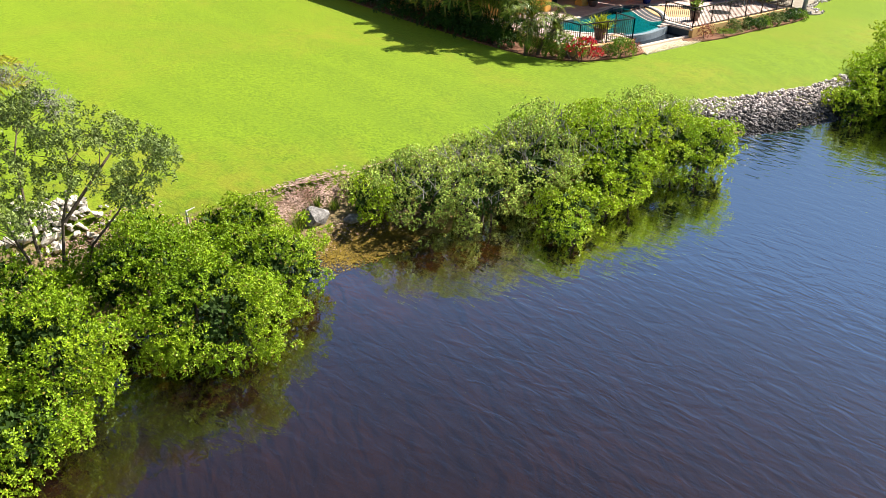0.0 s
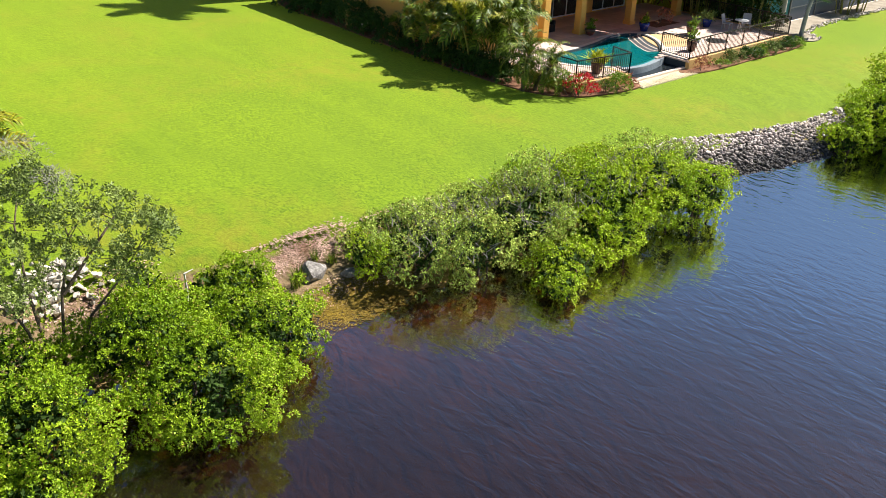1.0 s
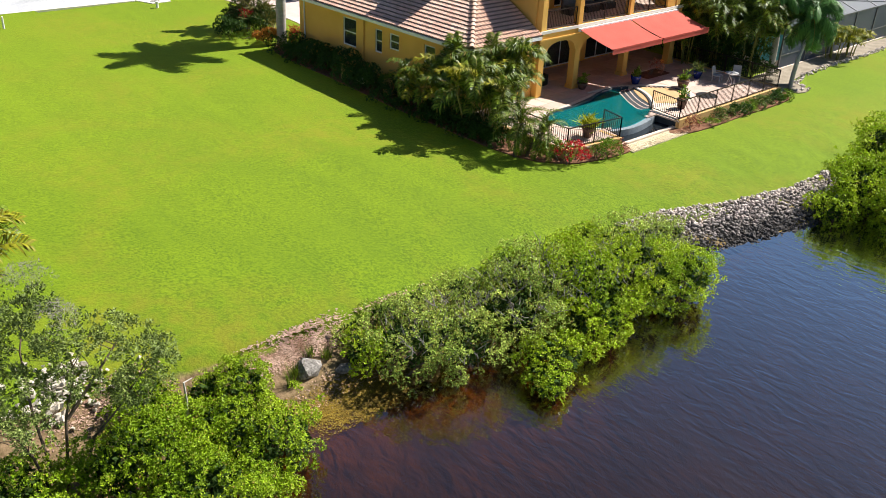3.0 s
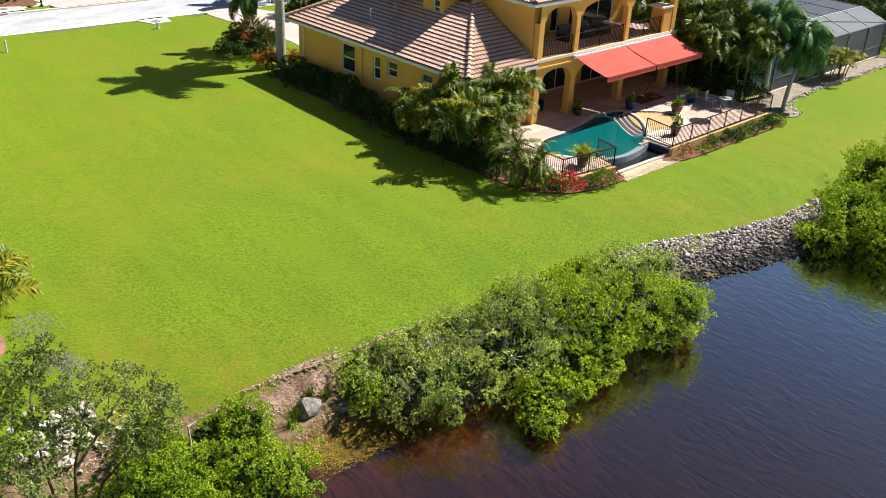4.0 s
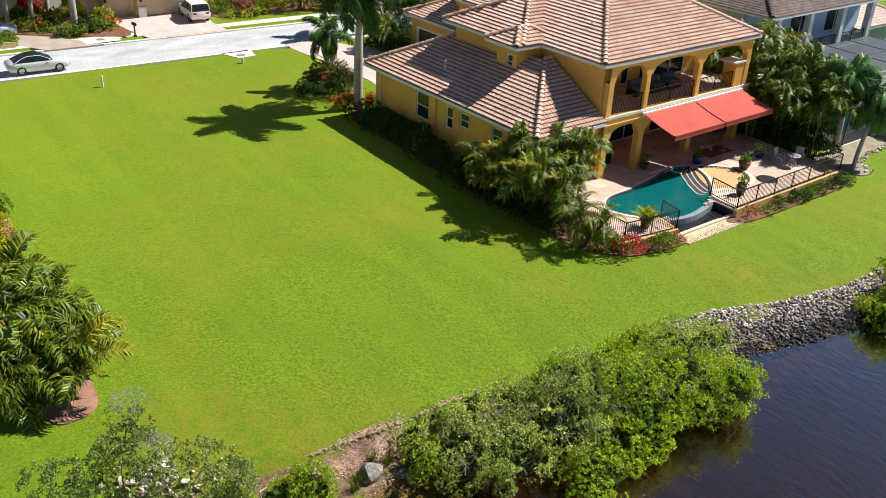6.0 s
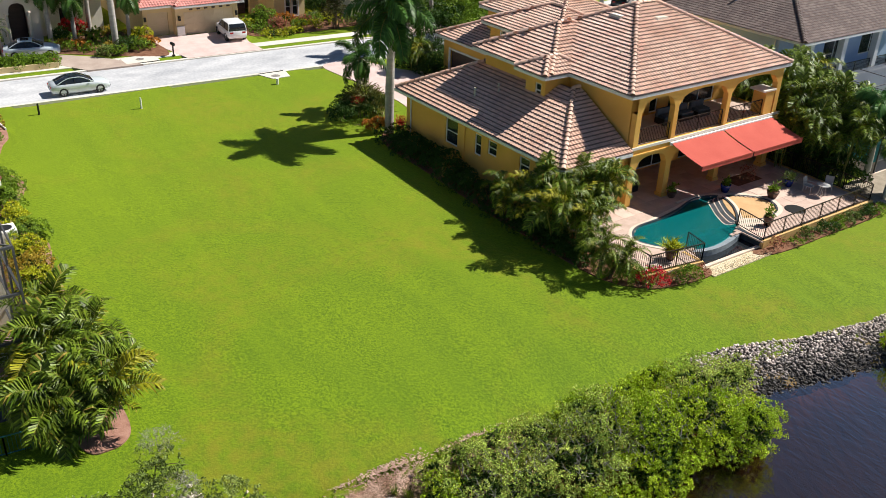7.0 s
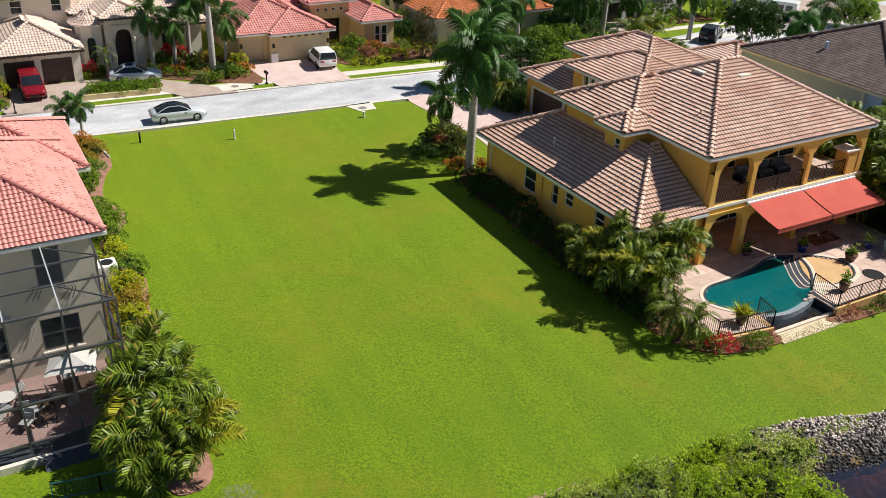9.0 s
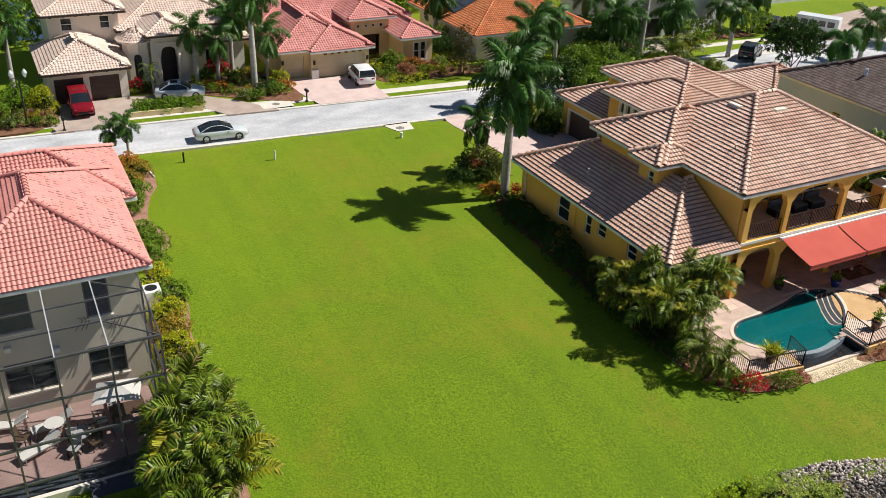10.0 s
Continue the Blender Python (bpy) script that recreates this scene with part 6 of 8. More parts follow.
# right of the terrace
palm("foxtail_palm", "foxtail palm with bushy drooping plumes and grey trunk", (55.1, 28.0, 0.0), 4.2, 19, 2.4, FR_FOX, 14, 0.16, (-0.2, 0.0), 0.7, (80, -60), "foxtail palms")
palm("foxtail_palm", "leaning foxtail palm with bushy drooping plumes", (53.7, 25.8, -0.05), 3.5, 18, 2.3, FR_FOX, 15, 0.1, (1.3, 0.1), 0.6, (80, -60), "foxtail palms")
for i, (x, y, h, ln) in enumerate(((53.2, 31.5, 4.4, 2.4), (54.6, 34.0, 4.9, 2.5), (53.0, 36.5, 4.9, 2.5), (55.3, 37.8, 4.5, 2.4), (53.3, 40.5, 4.2, 2.4), (56.3, 31.3, 3.8, 2.3), (52.9, 33.6, 3.9, 2.3), (56.4, 35.2, 4.4, 2.4), (54.6, 29.8, 4.0, 2.2), (57.6, 33.4, 4.0, 2.4), (52.9, 28.8, 3.8, 2.2), (53.0, 30.2, 4.4, 2.3))):
    areca((x, y, 0.1), "tall dense areca palm screening the terrace", 9, h, ln, 60 + i, 0.8, "tall areca palms", 0.02, 5, FR_TALL)
areca((51.2, 31.9, DECK), "areca palm beside the awning", 4, 3.0, 1.5, 75, 0.3, G_AR, 0.05, 5)
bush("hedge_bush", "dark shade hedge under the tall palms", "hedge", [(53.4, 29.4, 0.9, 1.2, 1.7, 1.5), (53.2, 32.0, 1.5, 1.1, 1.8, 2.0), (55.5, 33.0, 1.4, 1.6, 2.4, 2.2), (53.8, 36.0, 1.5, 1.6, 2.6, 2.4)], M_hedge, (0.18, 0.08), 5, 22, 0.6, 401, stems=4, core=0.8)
areca((62.6, 27.5, 0.0), "small golden areca palm by the stone edging", 6, 1.4, 1.5, 90, 0.5, "", 0.7)
areca((64.6, 27.4, 0.0), "small golden areca palm by the stone edging", 5, 1.2, 1.4, 91, 0.5, "", 0.7)


def mulch(name, poly, material=None, label="red-brown mulch bed", lift=0.06):
    return patch(name, smooth_loop(poly, 5), lift, material or M_mulch, label, "mulch bed")


# beds round the ochre house
mulch("mulch_bed", [(30.8, 36.0), (30.9, 39.0), (31.0, 43.0), (31.2, 48.5), (32.6, 49.6), (33.4, 44.0), (33.2, 34.0), (33.4, 26.2), (32.8, 25.7), (31.6, 26.8), (31.0, 28.8), (30.9, 32.5)])
mulch("mulch_bed", [(32.7, 25.6), (34.5, 25.05), (36.5, 24.95), (36.5, 25.7), (33.2, 26.2)], lift=0.07)
mulch("mulch_bed", [(41.3, 24.7), (46.0, 24.55), (51.6, 24.6), (52.6, 25.6), (51.4, 25.9), (41.3, 25.7)], lift=0.07)
for i in range(7):
    y = 37.4 + i * 1.75
    bush("hedge_bush", "clipped dark green hedge bush along the ochre wall", "hedge", [(31.75 - 0.5 * (i < 3), y, 0.7, 0.95, 1.15, 0.85)], M_hedge, (0.09, 0.055), 6, 50, 0.45, 410 + i, "hedge bushes by the house", stems=4, depth=0.15, gaps=0.9, ragged=0.0)
for i in range(5):
    bush("shrub", "dark low shrub at the edge of the palm bed", "shrub", [(30.9 + 0.12 * (i % 2), 29.6 + i * 1.5, 0.35, 0.6, 0.85, 0.4)], M_hedge, (0.10, 0.05), 6, 40, 0.3, 810 + i, "shrubs under the palms", stems=2)
for x, y in ((32.3, 41.9), (32.3, 38.0)):
    solo("screen_wall", G().box(x - 0.9, y - 0.08, 0.0, x + 0.58, y + 0.08, 1.25), M_stucco_wet, "low ochre wall screening the air conditioners", "wall")
ac = thing("air_conditioner", (32.1, 40.6, 0.1), "grey air conditioner unit behind the hedge", "air conditioner")
part("body", G().box(31.75, 40.2, 0.2, 32.5, 41.0, 1.0), M_beige, ac, bevel=0.03)
part("fan_grille", G().lathe([(0.3, 1.0), (0.3, 1.03), (0.05, 1.04)], 32.12, 40.6, 16), M_black, ac)
bush("croton", "orange and red croton shrub at the lawn's corner", "croton", [(32.0, 50.7, 0.85, 0.7, 0.65, 0.5)], M_orange, (0.12, 0.06), 6, 60, 0.3, 420, stems=3, core=0.6)
bush("shrub", "dark green rounded shrub in the entrance bed", "shrub", [(31.0, 53.6, 0.95, 0.95, 0.9, 0.7), (32.1, 54.6, 1.2, 1.0, 1.0, 0.9)], M_hedge, (0.10, 0.05), 6, 60, 0.4, 421, stems=3, core=0.7)
bush("shrub", "dark green shrub with red leaf tips in the entrance bed", "shrub", [(33.2, 53.2, 1.1, 0.9, 0.9, 0.8)], M_hedge, (0.2, 0.04), 8, 40, 0.4, 422, stems=3, core=0.7)
bush("cordyline", "tall spiky bronze-green cordyline in the entrance bed", "cordyline", [(32.9, 53.5, 1.45, 0.75, 0.7, 0.85)], M_spike, (0.75, 0.075), 9, 9, 0.45, 425, stems=4)
bush("bromeliad", "crimson bromeliads among dark leaves", "bromeliad", [(32.2, 53.4, 1.7, 0.35, 0.35, 0.25)], M_red, (0.2, 0.04), 7, 22, 0.2, 423, stems=2)
bush("ground_cover", "low grey-green ground cover round the entrance bed", "ground cover", [(30.4, 52.6, 0.6, 0.6, 0.5, 0.25), (31.4, 52.0, 0.6, 0.8, 0.5, 0.25), (32.8, 51.9, 0.65, 0.8, 0.5, 0.3)], M_shrub, (0.08, 0.04), 5, 26, 0.25, 424, stems=1)
bush("bougainvillea", "red flowering bougainvillea below the terrace fence", "bougainvillea", [(32.7, 25.75, 0.4, 0.75, 0.5, 0.5), (33.2, 25.65, 0.35, 0.4, 0.35, 0.35)], M_red, (0.09, 0.06), 6, 34, 0.22, 430, stems=3, gaps=0.1)
bush("bougainvillea", "green leaves of the bougainvillea below the fence", "bougainvillea", [(32.5, 26.1, 0.45, 0.9, 0.7, 0.55)], M_shrub, (0.09, 0.05), 6, 24, 0.3, 431, stems=3)
bush("shrub", "small rounded green shrub against the ochre wall", "shrub", [(34.9, 25.15, 0.3, 0.7, 0.45, 0.48)], M_hedge_bright, (0.08, 0.045), 6, 60, 0.2, 432, stems=3)
bush("shrub", "thin grey-green shrub against the ochre wall", "shrub", [(34.3, 25.35, 0.35, 0.35, 0.3, 0.5)], M_greyleaf, (0.08, 0.03), 5, 30, 0.2, 433, stems=3)
bush("croton", "russet low shrub at the gravel strip", "croton", [(36.0, 25.15, 0.18, 0.35, 0.3, 0.3)], M_pink, (0.08, 0.04), 6, 34, 0.18, 434, stems=2)
bush("croton", "russet low shrub at the gravel strip", "croton", [(41.9, 25.0, 0.2, 0.6, 0.35, 0.35)], M_pink, (0.08, 0.04), 6, 30, 0.2, 435, stems=2)
for i, x in enumerate((43.4, 44.8, 46.4, 47.6, 48.9, 50.3, 51.4)):
    bush("shrub", "low mixed green shrub along the terrace wall", "shrub", [(x, 25.0 + 0.1 * (i % 2), 0.05, 0.72, 0.4, 0.24 + 0.08 * (i % 3))], (M_shrub, M_greyleaf, M_hedge)[i % 3], (0.12, 0.05), 6, 50, 0.22, 440 + i, "shrubs along the terrace wall", stems=2)
# left bed beside the neighbour
mulch("mulch_bed", [(7.0, 65.5), (10.3, 65.0), (10.5, 61.5), (9.7, 59.5), (8.9, 56.0), (9.6, 53.0), (9.1, 51.4), (7.7, 49.2), (8.9, 45.4), (8.4, 42.0), (8.2, 39.2), (6.3, 38.6), (6.3, 50.0)], M_mulch_pink, "faded pinkish mulch bed beside the lawn")
mulch("mulch_bed", [(7.9, 30.2), (7.8, 32.6), (7.6, 34.6), (6.6, 35.4), (5.9, 34.0), (5.9, 28.6), (6.8, 27.8), (7.7, 28.4)], M_mulch_pink, "faded pinkish mulch bed round the palms")
for i, (x, y, m, lab) in enumerate(((9.2, 64.2, M_orange, "orange and yellow croton shrub"), (9.5, 62.9, M_yellowleaf, "golden-leaved croton shrub on pink mulch"), (8.6, 61.6, M_yellowleaf, "golden-leaved croton shrub on pink mulch"), (8.7, 59.6, M_shrub, "rounded green shrub on pink mulch"), (8.3, 57.6, M_shrub, "rounded green shrub on pink mulch"), (8.2, 53.0, M_shrub, "clipped rounded green shrub on mulch"), (8.3, 51.4, M_shrub, "clipped rounded green shrub on mulch"), (8.0, 49.9, M_shrub, "clipped rounded green shrub on mulch"), (7.7, 46.9, M_lime, "yellow-green shrub by the air conditioner"), (8.2, 45.2, M_shrub, "yellow-green shrub by the air conditioner"), (7.5, 43.3, M_lime, "golden low shrub on the bed"), (7.4, 41.6, M_yellowleaf, "golden low shrub on the bed"), (7.3, 39.9, M_lime, "lime-green hedge shrub by the cage"))):
    bush("shrub", lab, "shrub", [(x - 0.1, y, gz(x, y) + 0.55, 0.9, 1.0, 0.7)], m, (0.11, 0.06), 6, 38, 0.3, 460 + i, "shrubs in the side bed", stems=3, depth=0.2, gaps=0.7, core=0.75)
bush("shrub", "thin bare young shrub on pink mulch", "shrub", [(8.2, 41.7, 0.9, 0.35, 0.35, 0.6)], M_greyleaf, (0.07, 0.03), 4, 18, 0.2, 480, stems=5)


# ---- neighbouring houses ----
def room_block(house, x0, y0, x1, y1, z0, z1, material, south=(), west=(), north=(), east=()):
    """Four walls with openings, and a floor so that no light leaks in."""
    wall(house, "y", y0, x0, x1, z0, z1, material, south)
    wall(house, "y", y1, x0, x1, z0, z1, material, north, -0.25)
    wall(house, "x", x0, y0 + 0.25, y1 - 0.25, z0, z1, material, west)
    wall(house, "x", x1, y0 + 0.25, y1 - 0.25, z0, z1, material, east, -0.25)
    part("ceiling", G().box(x0 + 0.26, y0 + 0.26, z1 - 0.1, x1 - 0.26, y1 - 0.26, z1 - 0.02), M_white, house)


def panel_door(house, x0, x1, y, z0, z1, material, rows=4, cols=4):
    """A sectional garage door with raised panels."""
    d = part("garage_door", G().box(x0, y, z0, x1, y + 0.06, z1), material, house)
    w, h = (x1 - x0) / cols, (z1 - z0) / rows
    for i in range(cols):
        for j in range(rows):
            part("panel", G().box(x0 + w * i + 0.06, y - 0.02, z0 + h * j + 0.06, x0 + w * (i + 1) - 0.06, y - 0.002, z0 + h * (j + 1) - 0.06), material, d)
    return d


# the house on the left: two storeys under pink-red tiles, with a tall pool cage
left = thing("house", (0.0, 45.0, 0.0), "two-storey greige house with pink-red tiled roofs", "house")
LW = [(-0.6, 1.6, 0.95, 2.65), (3.05, 4.75, 0.9, 2.6), (3.3, 4.4, 4.3, 6.2), (-0.7, 1.0, 4.3, 6.2), (-4.5, -2.5, 0.95, 2.65), (-4.5, -2.5, 4.3, 6.2)]
room_block(left, -9.0, 39.0, 5.8, 49.6, -0.5, 6.85, M_beige, south=LW)
for a, b, lo, hi in LW:
    window(left, "y", 39.0, a, b, lo, hi, 0.16, (1 if b - a > 1.9 else 0, 1), frame=M_frame_alu)
    part("sill", G().box(a - 0.08, 38.9, lo - 0.1, b + 0.08, 38.998, lo - 0.02), M_cream, left)
room_block(left, -3.0, 49.65, 6.6, 54.0, 0.0, 6.5, M_beige)
hip_roof(left, -2.6, 38.15, 6.35, 50.2, 6.9, 0.5, M_tile_red)
hip_roof(left, -12.0, 39.5, -0.6, 51.0, 7.1, 0.5, M_tile_red)
hip_roof(left, -3.4, 46.6, 7.15, 54.5, 6.55, 0.44, M_tile_red)
room_block(left, -2.0, 54.0, 6.4, 60.5, 0.2, 3.5, M_beige)
hip_roof(left, -2.6, 53.0, 7.0, 61.0, 3.55, 0.42, M_tile_red)
for x, z, k in ((2.38, 2.1, 1.2), (3.0, 4.05, 1.0), (4.45, 3.8, 1.0)):
    g = G()
    for q, dx in ((0.3, -0.12), (0.22, 0.1), (0.16, 0.26)):
        g.tube([(x + k * (dx + q * 0.6 * math.sin(a * 1.7)), 38.93, z + k * (0.34 * math.cos(a) - 0.1 * dx)) for a in [0.25 * n for n in range(13)]], 0.022, 5)
    part("wall_ornament", g, M_frame_white if k > 1.1 else M_frame_alu, left, "scrolled grey metal wall ornament")
for x, z in ((-0.26, 3.4), (1.74, 2.85)):
    lamp = part("wall_lamp", G().box(x - 0.13, 38.82, z, x + 0.13, 38.99, z + 0.24), M_white, left, bevel=0.02)
    part("hood", G().prism([(x - 0.17, 38.78), (x + 0.17, 38.78), (x + 0.17, 38.99), (x - 0.17, 38.99)], z + 0.242, z + 0.28), M_frame_white, lamp)
cage = thing("pool_cage", (0.0, 36.0, -0.4), "tall dark-screened aluminium pool cage behind the house", "pool cage")
CX, CY0, CY1, CZ, CZ1 = 5.65, 33.0, 38.1, 6.35, 6.65
for i in range(8):
    x = CX - i * 2.05
    part("post", G().box(x - 0.04, CY0 - 0.05, -0.45, x + 0.04, CY0 + 0.05, CZ), M_frame_alu, cage)
    part("rafter", G().bar((x, CY0, CZ), (x, CY1, CZ1), 0.05, 0.1), M_frame_white if i else M_frame_alu, cage)
for z in (0.5, 2.4, 4.4, CZ):
    part("beam", G().box(-9.0, CY0 - 0.045, z - 0.05, CX, CY0 + 0.045, z + 0.05), M_frame_alu, cage)
    if z < CZ:
        part("beam", G().box(CX - 0.045, CY0, z - 0.05, CX + 0.045, 39.0, z + 0.05), M_frame_alu, cage)
for y in (34.9, 36.6):
    part("purlin", G().bar((-9.0, y, CZ + (y - CY0) * 0.059), (CX, y, CZ + (y - CY0) * 0.059), 0.07), M_frame_alu, cage)
part("brace", G().bar((CX, CY0, CZ + 0.02), (CX - 2.05, 34.9, CZ + 0.13), 0.05), M_frame_alu, cage)
part("brace", G().bar((CX - 2.05, CY1, CZ1), (CX, 36.6, CZ + 0.22), 0.05), M_frame_alu, cage)
for y in (35.4, 37.2):
    part("post", G().box(CX - 0.04, y - 0.04, -0.45, CX + 0.04, y + 0.04, CZ + (y - CY0) * 0.059), M_frame_alu, cage)
part("roof_screen", G().add([(-9, CY0, CZ), (CX, CY0, CZ), (CX, CY1, CZ1), (-9, CY1, CZ1)], [(0, 1, 2, 3)]), M_screen, cage)
part("front_screen", G().add([(-9, CY0, -0.4), (CX, CY0, -0.4), (CX, CY0, CZ), (-9, CY0, CZ)], [(0, 1, 2, 3)]), M_screen, cage)
part("side_screen", G().add([(CX, CY0, -0.4), (CX, 39.0, -0.4), (CX, 39.0, CZ1), (CX, CY0, CZ)], [(0, 1, 2, 3)]), M_screen, cage)
solo("patio", G().box(-9.0, 32.9, -0.6, 5.6, 39.0, -0.3), M_patio, "pinkish brown paved patio inside the pool cage", "patio", "structure")
# a flat dark strip, just proud of the patio's surface
solo("pool", G().box(-9.0, 33.05, -0.5, 4.2, 34.1, -0.292), M_pooldark, "narrow dark strip along the front of the caged patio", "pool", "structure")
solo("patio_kerb", G().box(-9.0, 32.66, -0.5, 5.7, 32.88, -0.1), M_concrete, "pale concrete kerb below the pool cage", "kerb", "structure")
# the shade of cage and palms is put into this paving's colour
solo("path", G().box(1.9, 28.6, -0.3, 5.6, 32.62, -0.02), M_shade_paving, "paved path beside the pool cage, coloured dark for shade", "path", "structure")
railing("garden_railing", [(1.9, 29.8), (3.6, 29.5), (5.6, 29.3)], -0.02, 0.85, M_teal, "low teal metal garden railing by the path")
part("seawall", G().box(-20, 38.2, -0.4, -9.0, 38.4, 0.4), M_beige, left)


def lounger(at, turn, group="patio furniture"):
    t = thing("sun_lounger", (0, 0, 0), "white sling sun lounger with a raised back", "lounger", group)
    part("frame", G().box(-0.33, -0.95, 0.28, -0.28, 0.95, 0.33).box(0.28, -0.95, 0.28, 0.33, 0.95, 0.33), M_rim, t)
    part("seat", G().box(-0.28, -0.93, 0.30, 0.28, 0.35, 0.34), M_sling, t, bevel=0.01)
    part("backrest", G().slab([(-0.28, 0.35, 0.34), (0.28, 0.35, 0.34), (0.28, 0.95, 0.75), (-0.28, 0.95, 0.75)], 0.04), M_sling, t)
    for x in (-0.3, 0.3):
        for y in (-0.8, 0.7):
            part("leg", G().box(x - 0.02, y - 0.02, 0, x + 0.02, y + 0.02, 0.28), M_rim, t)
    t.matrix_basis = pose(*at, 0, 0, turn)
    return t


def chair(at, turn, material, frame, label, group="patio furniture"):
    t = thing("patio_chair", (0, 0, 0), label, "chair", group)
    part("seat", G().box(-0.24, -0.24, 0.40, 0.24, 0.24, 0.44), material, t, bevel=0.01)
    part("backrest", G().slab([(-0.24, 0.22, 0.44), (0.24, 0.22, 0.44), (0.24, 0.34, 0.92), (-0.24, 0.34, 0.92)], 0.03), material, t)
    for x in (-0.22, 0.22):
        for y in (-0.22, 0.22):
            part("leg", G().box(x - 0.018, y - 0.018, 0, x + 0.018, y + 0.018, 0.4), frame, t)
        part("armrest", G().box(x - 0.02, -0.22, 0.62, x + 0.02, 0.26, 0.65), frame, t)
    t.matrix_basis = pose(*at, 0, 0, turn)
    return t


def round_table(at, r, label, top, group="patio furniture"):
    t = thing("patio_table", (0, 0, 0), label, "table", group)
    part("tabletop", G().lathe([(r, 0.70), (r, 0.73)], 0, 0, 24), top, t)
    for a in range(4):
        c, s = math.cos(a * 1.571 + 0.78), math.sin(a * 1.571 + 0.78)
        part("leg", G().tube([(c * r * 0.25, s * r * 0.25, 0.70), (c * r * 0.6, s * r * 0.6, 0.0)], 0.02, 6), M_rim, t)
    t.matrix_basis = pose(*at)
    return t


PZ = -0.3
DY = -0.9
lounger((0.2, 35.9, PZ), -65)
lounger((0.9, 37.4, PZ), -80)
lounger((-1.0, 38.2, PZ), -100)
round_table((1.0, 36.9, PZ), 0.45, "round white patio table among the loungers", M_sling)
round_table((2.0, 35.7, PZ), 0.5, "round grey patio table under the cage", M_fabric)
for i, (x, y, a) in enumerate(((2.6, 36.0, 100), (1.6, 35.1, -40), (2.5, 35.2, 20), (1.7, 36.3, 170), (-0.4, 36.8, 60))):
    chair((x, y, PZ), a, M_fabric if i % 2 else M_wood, M_black, "dark metal patio chair by the round table" if i % 2 else "dark wooden patio chair by the round table")
dining = thing("patio_table", (4.2, 37.5, PZ), "rectangular patio table under the grey umbrella", "table")
part("tabletop", G().box(3.4, 37.0, 0.4, 5.0, 38.0, 0.44), M_wood, dining, bevel=0.01)
for x in (3.5, 4.9):
    for y in (37.1, 37.9):
        part("leg", G().box(x - 0.04, y - 0.04, PZ, x + 0.04, y + 0.04, 0.4), M_wood, dining)
dining.location.y += DY
for i, (x, y, a) in enumerate(((3.6, 36.6, 180), (4.7, 36.6, 180), (3.7, 38.4, 0), (4.7, 38.4, 0), (5.3, 37.5, -90), (3.0, 37.5, 90))):
    chair((x, y + DY, PZ), a, M_sling if i % 2 else M_fabric, M_wood, "patio dining chair with pale cushion")
umb = thing("patio_umbrella", (4.0, 37.3, PZ), "open grey canvas patio umbrella over the table", "umbrella")
part("pole", G().tube([(4.0, 37.3, PZ + 0.3), (4.0, 37.3, 2.45)], 0.025, 8), M_wood, umb)
g = G()
ring = [(4.0 + q * math.cos(a), 37.3 + 0.8 * q * math.sin(a), 1.95 + 0.05 * (k % 2)) for k, q, a in [(k, 1.5 if k % 2 == 0 else 1.02, math.pi / 4 * k + 0.55) for k in range(8)]]
g.add([(4.0, 37.3, 2.5)] + ring, [(0, i + 1, (i + 1) % 8 + 1) for i in range(8)])
part("canopy", g, M_sling, umb)
for p in ring[::2]:
    part("rib", G().bar((4.0, 37.3, 2.44), (p[0], p[1], 1.93), 0.015), M_wood, umb)
umb.location.y += DY
umb.location.x -= 0.1
umb.location.z -= 0.3
ac = thing("air_conditioner", (7.1, 45.4, 0.3), "white air conditioner unit on the side of the house", "air conditioner")
part("body", G().box(6.6, 44.9, 0.35, 7.6, 45.9, 1.5), M_white, ac, bevel=0.05)
part("fan_grille", G().lathe([(0.34, 1.5), (0.34, 1.525), (0.08, 1.54)], 7.1, 45.4, 18), M_black, ac)

# the blue-grey house on the right with dark tiles
right = thing("house", (66.0, 43.5, 0.0), "two-storey blue-grey house with dark umber tiled roof", "house")
room_block(right, 58.6, 37.3, 74.5, 49.6, 0.0, 6.45, M_grey, west=[(42.95, 43.9, 4.38, 4.9)], south=[(60.5, 62.6, 3.4, 5.6), (64.5, 67.5, 3.4, 5.6), (69.5, 72.5, 3.6, 5.6), (60.5, 63.5, 0.2, 2.5), (66, 71, 0.2, 2.5)])
for a, b, lo, hi in ((42.95, 43.9, 4.38, 4.9),):
    window(right, "x", 58.6, a, b, lo, hi, 0.16, (0, 1))
for a, b, lo, hi in ((60.5, 62.6, 3.4, 5.6), (64.5, 67.5, 3.4, 5.6), (69.5, 72.5, 3.6, 5.6), (60.5, 63.5, 0.2, 2.5), (66, 71, 0.2, 2.5)):
    window(right, "y", 37.3, a, b, lo, hi, 0.16, (1, 0), pane=M_glass)
hip_roof(right, 57.9, 34.8, 75.2, 49.2, 6.5, 0.42, M_tile_dark)
part("balcony_floor", G().box(59.0, 34.9, 2.9, 72.5, 37.29, 3.1), M_white, right)
for x in (59.3, 63.5, 68.0, 72.2):
    part("column", G().box(x - 0.25, 35.0, 0.0, x + 0.25, 35.5, 6.4), M_white, right, bevel=0.02)
for a, b in ((59.6, 63.2), (63.8, 67.7), (68.3, 71.9)):
    railing("balcony_railing", [(a + 0.9, 37.1), (b + 0.9, 37.1)], 3.1, 4.1, M_black, "black metal balcony railing of the grey house", group="grey house balcony railings")
part("downpipe", G().tube([(58.5, 37.6, 6.3), (58.5, 37.6, 0.2)], 0.05), M_white, right)
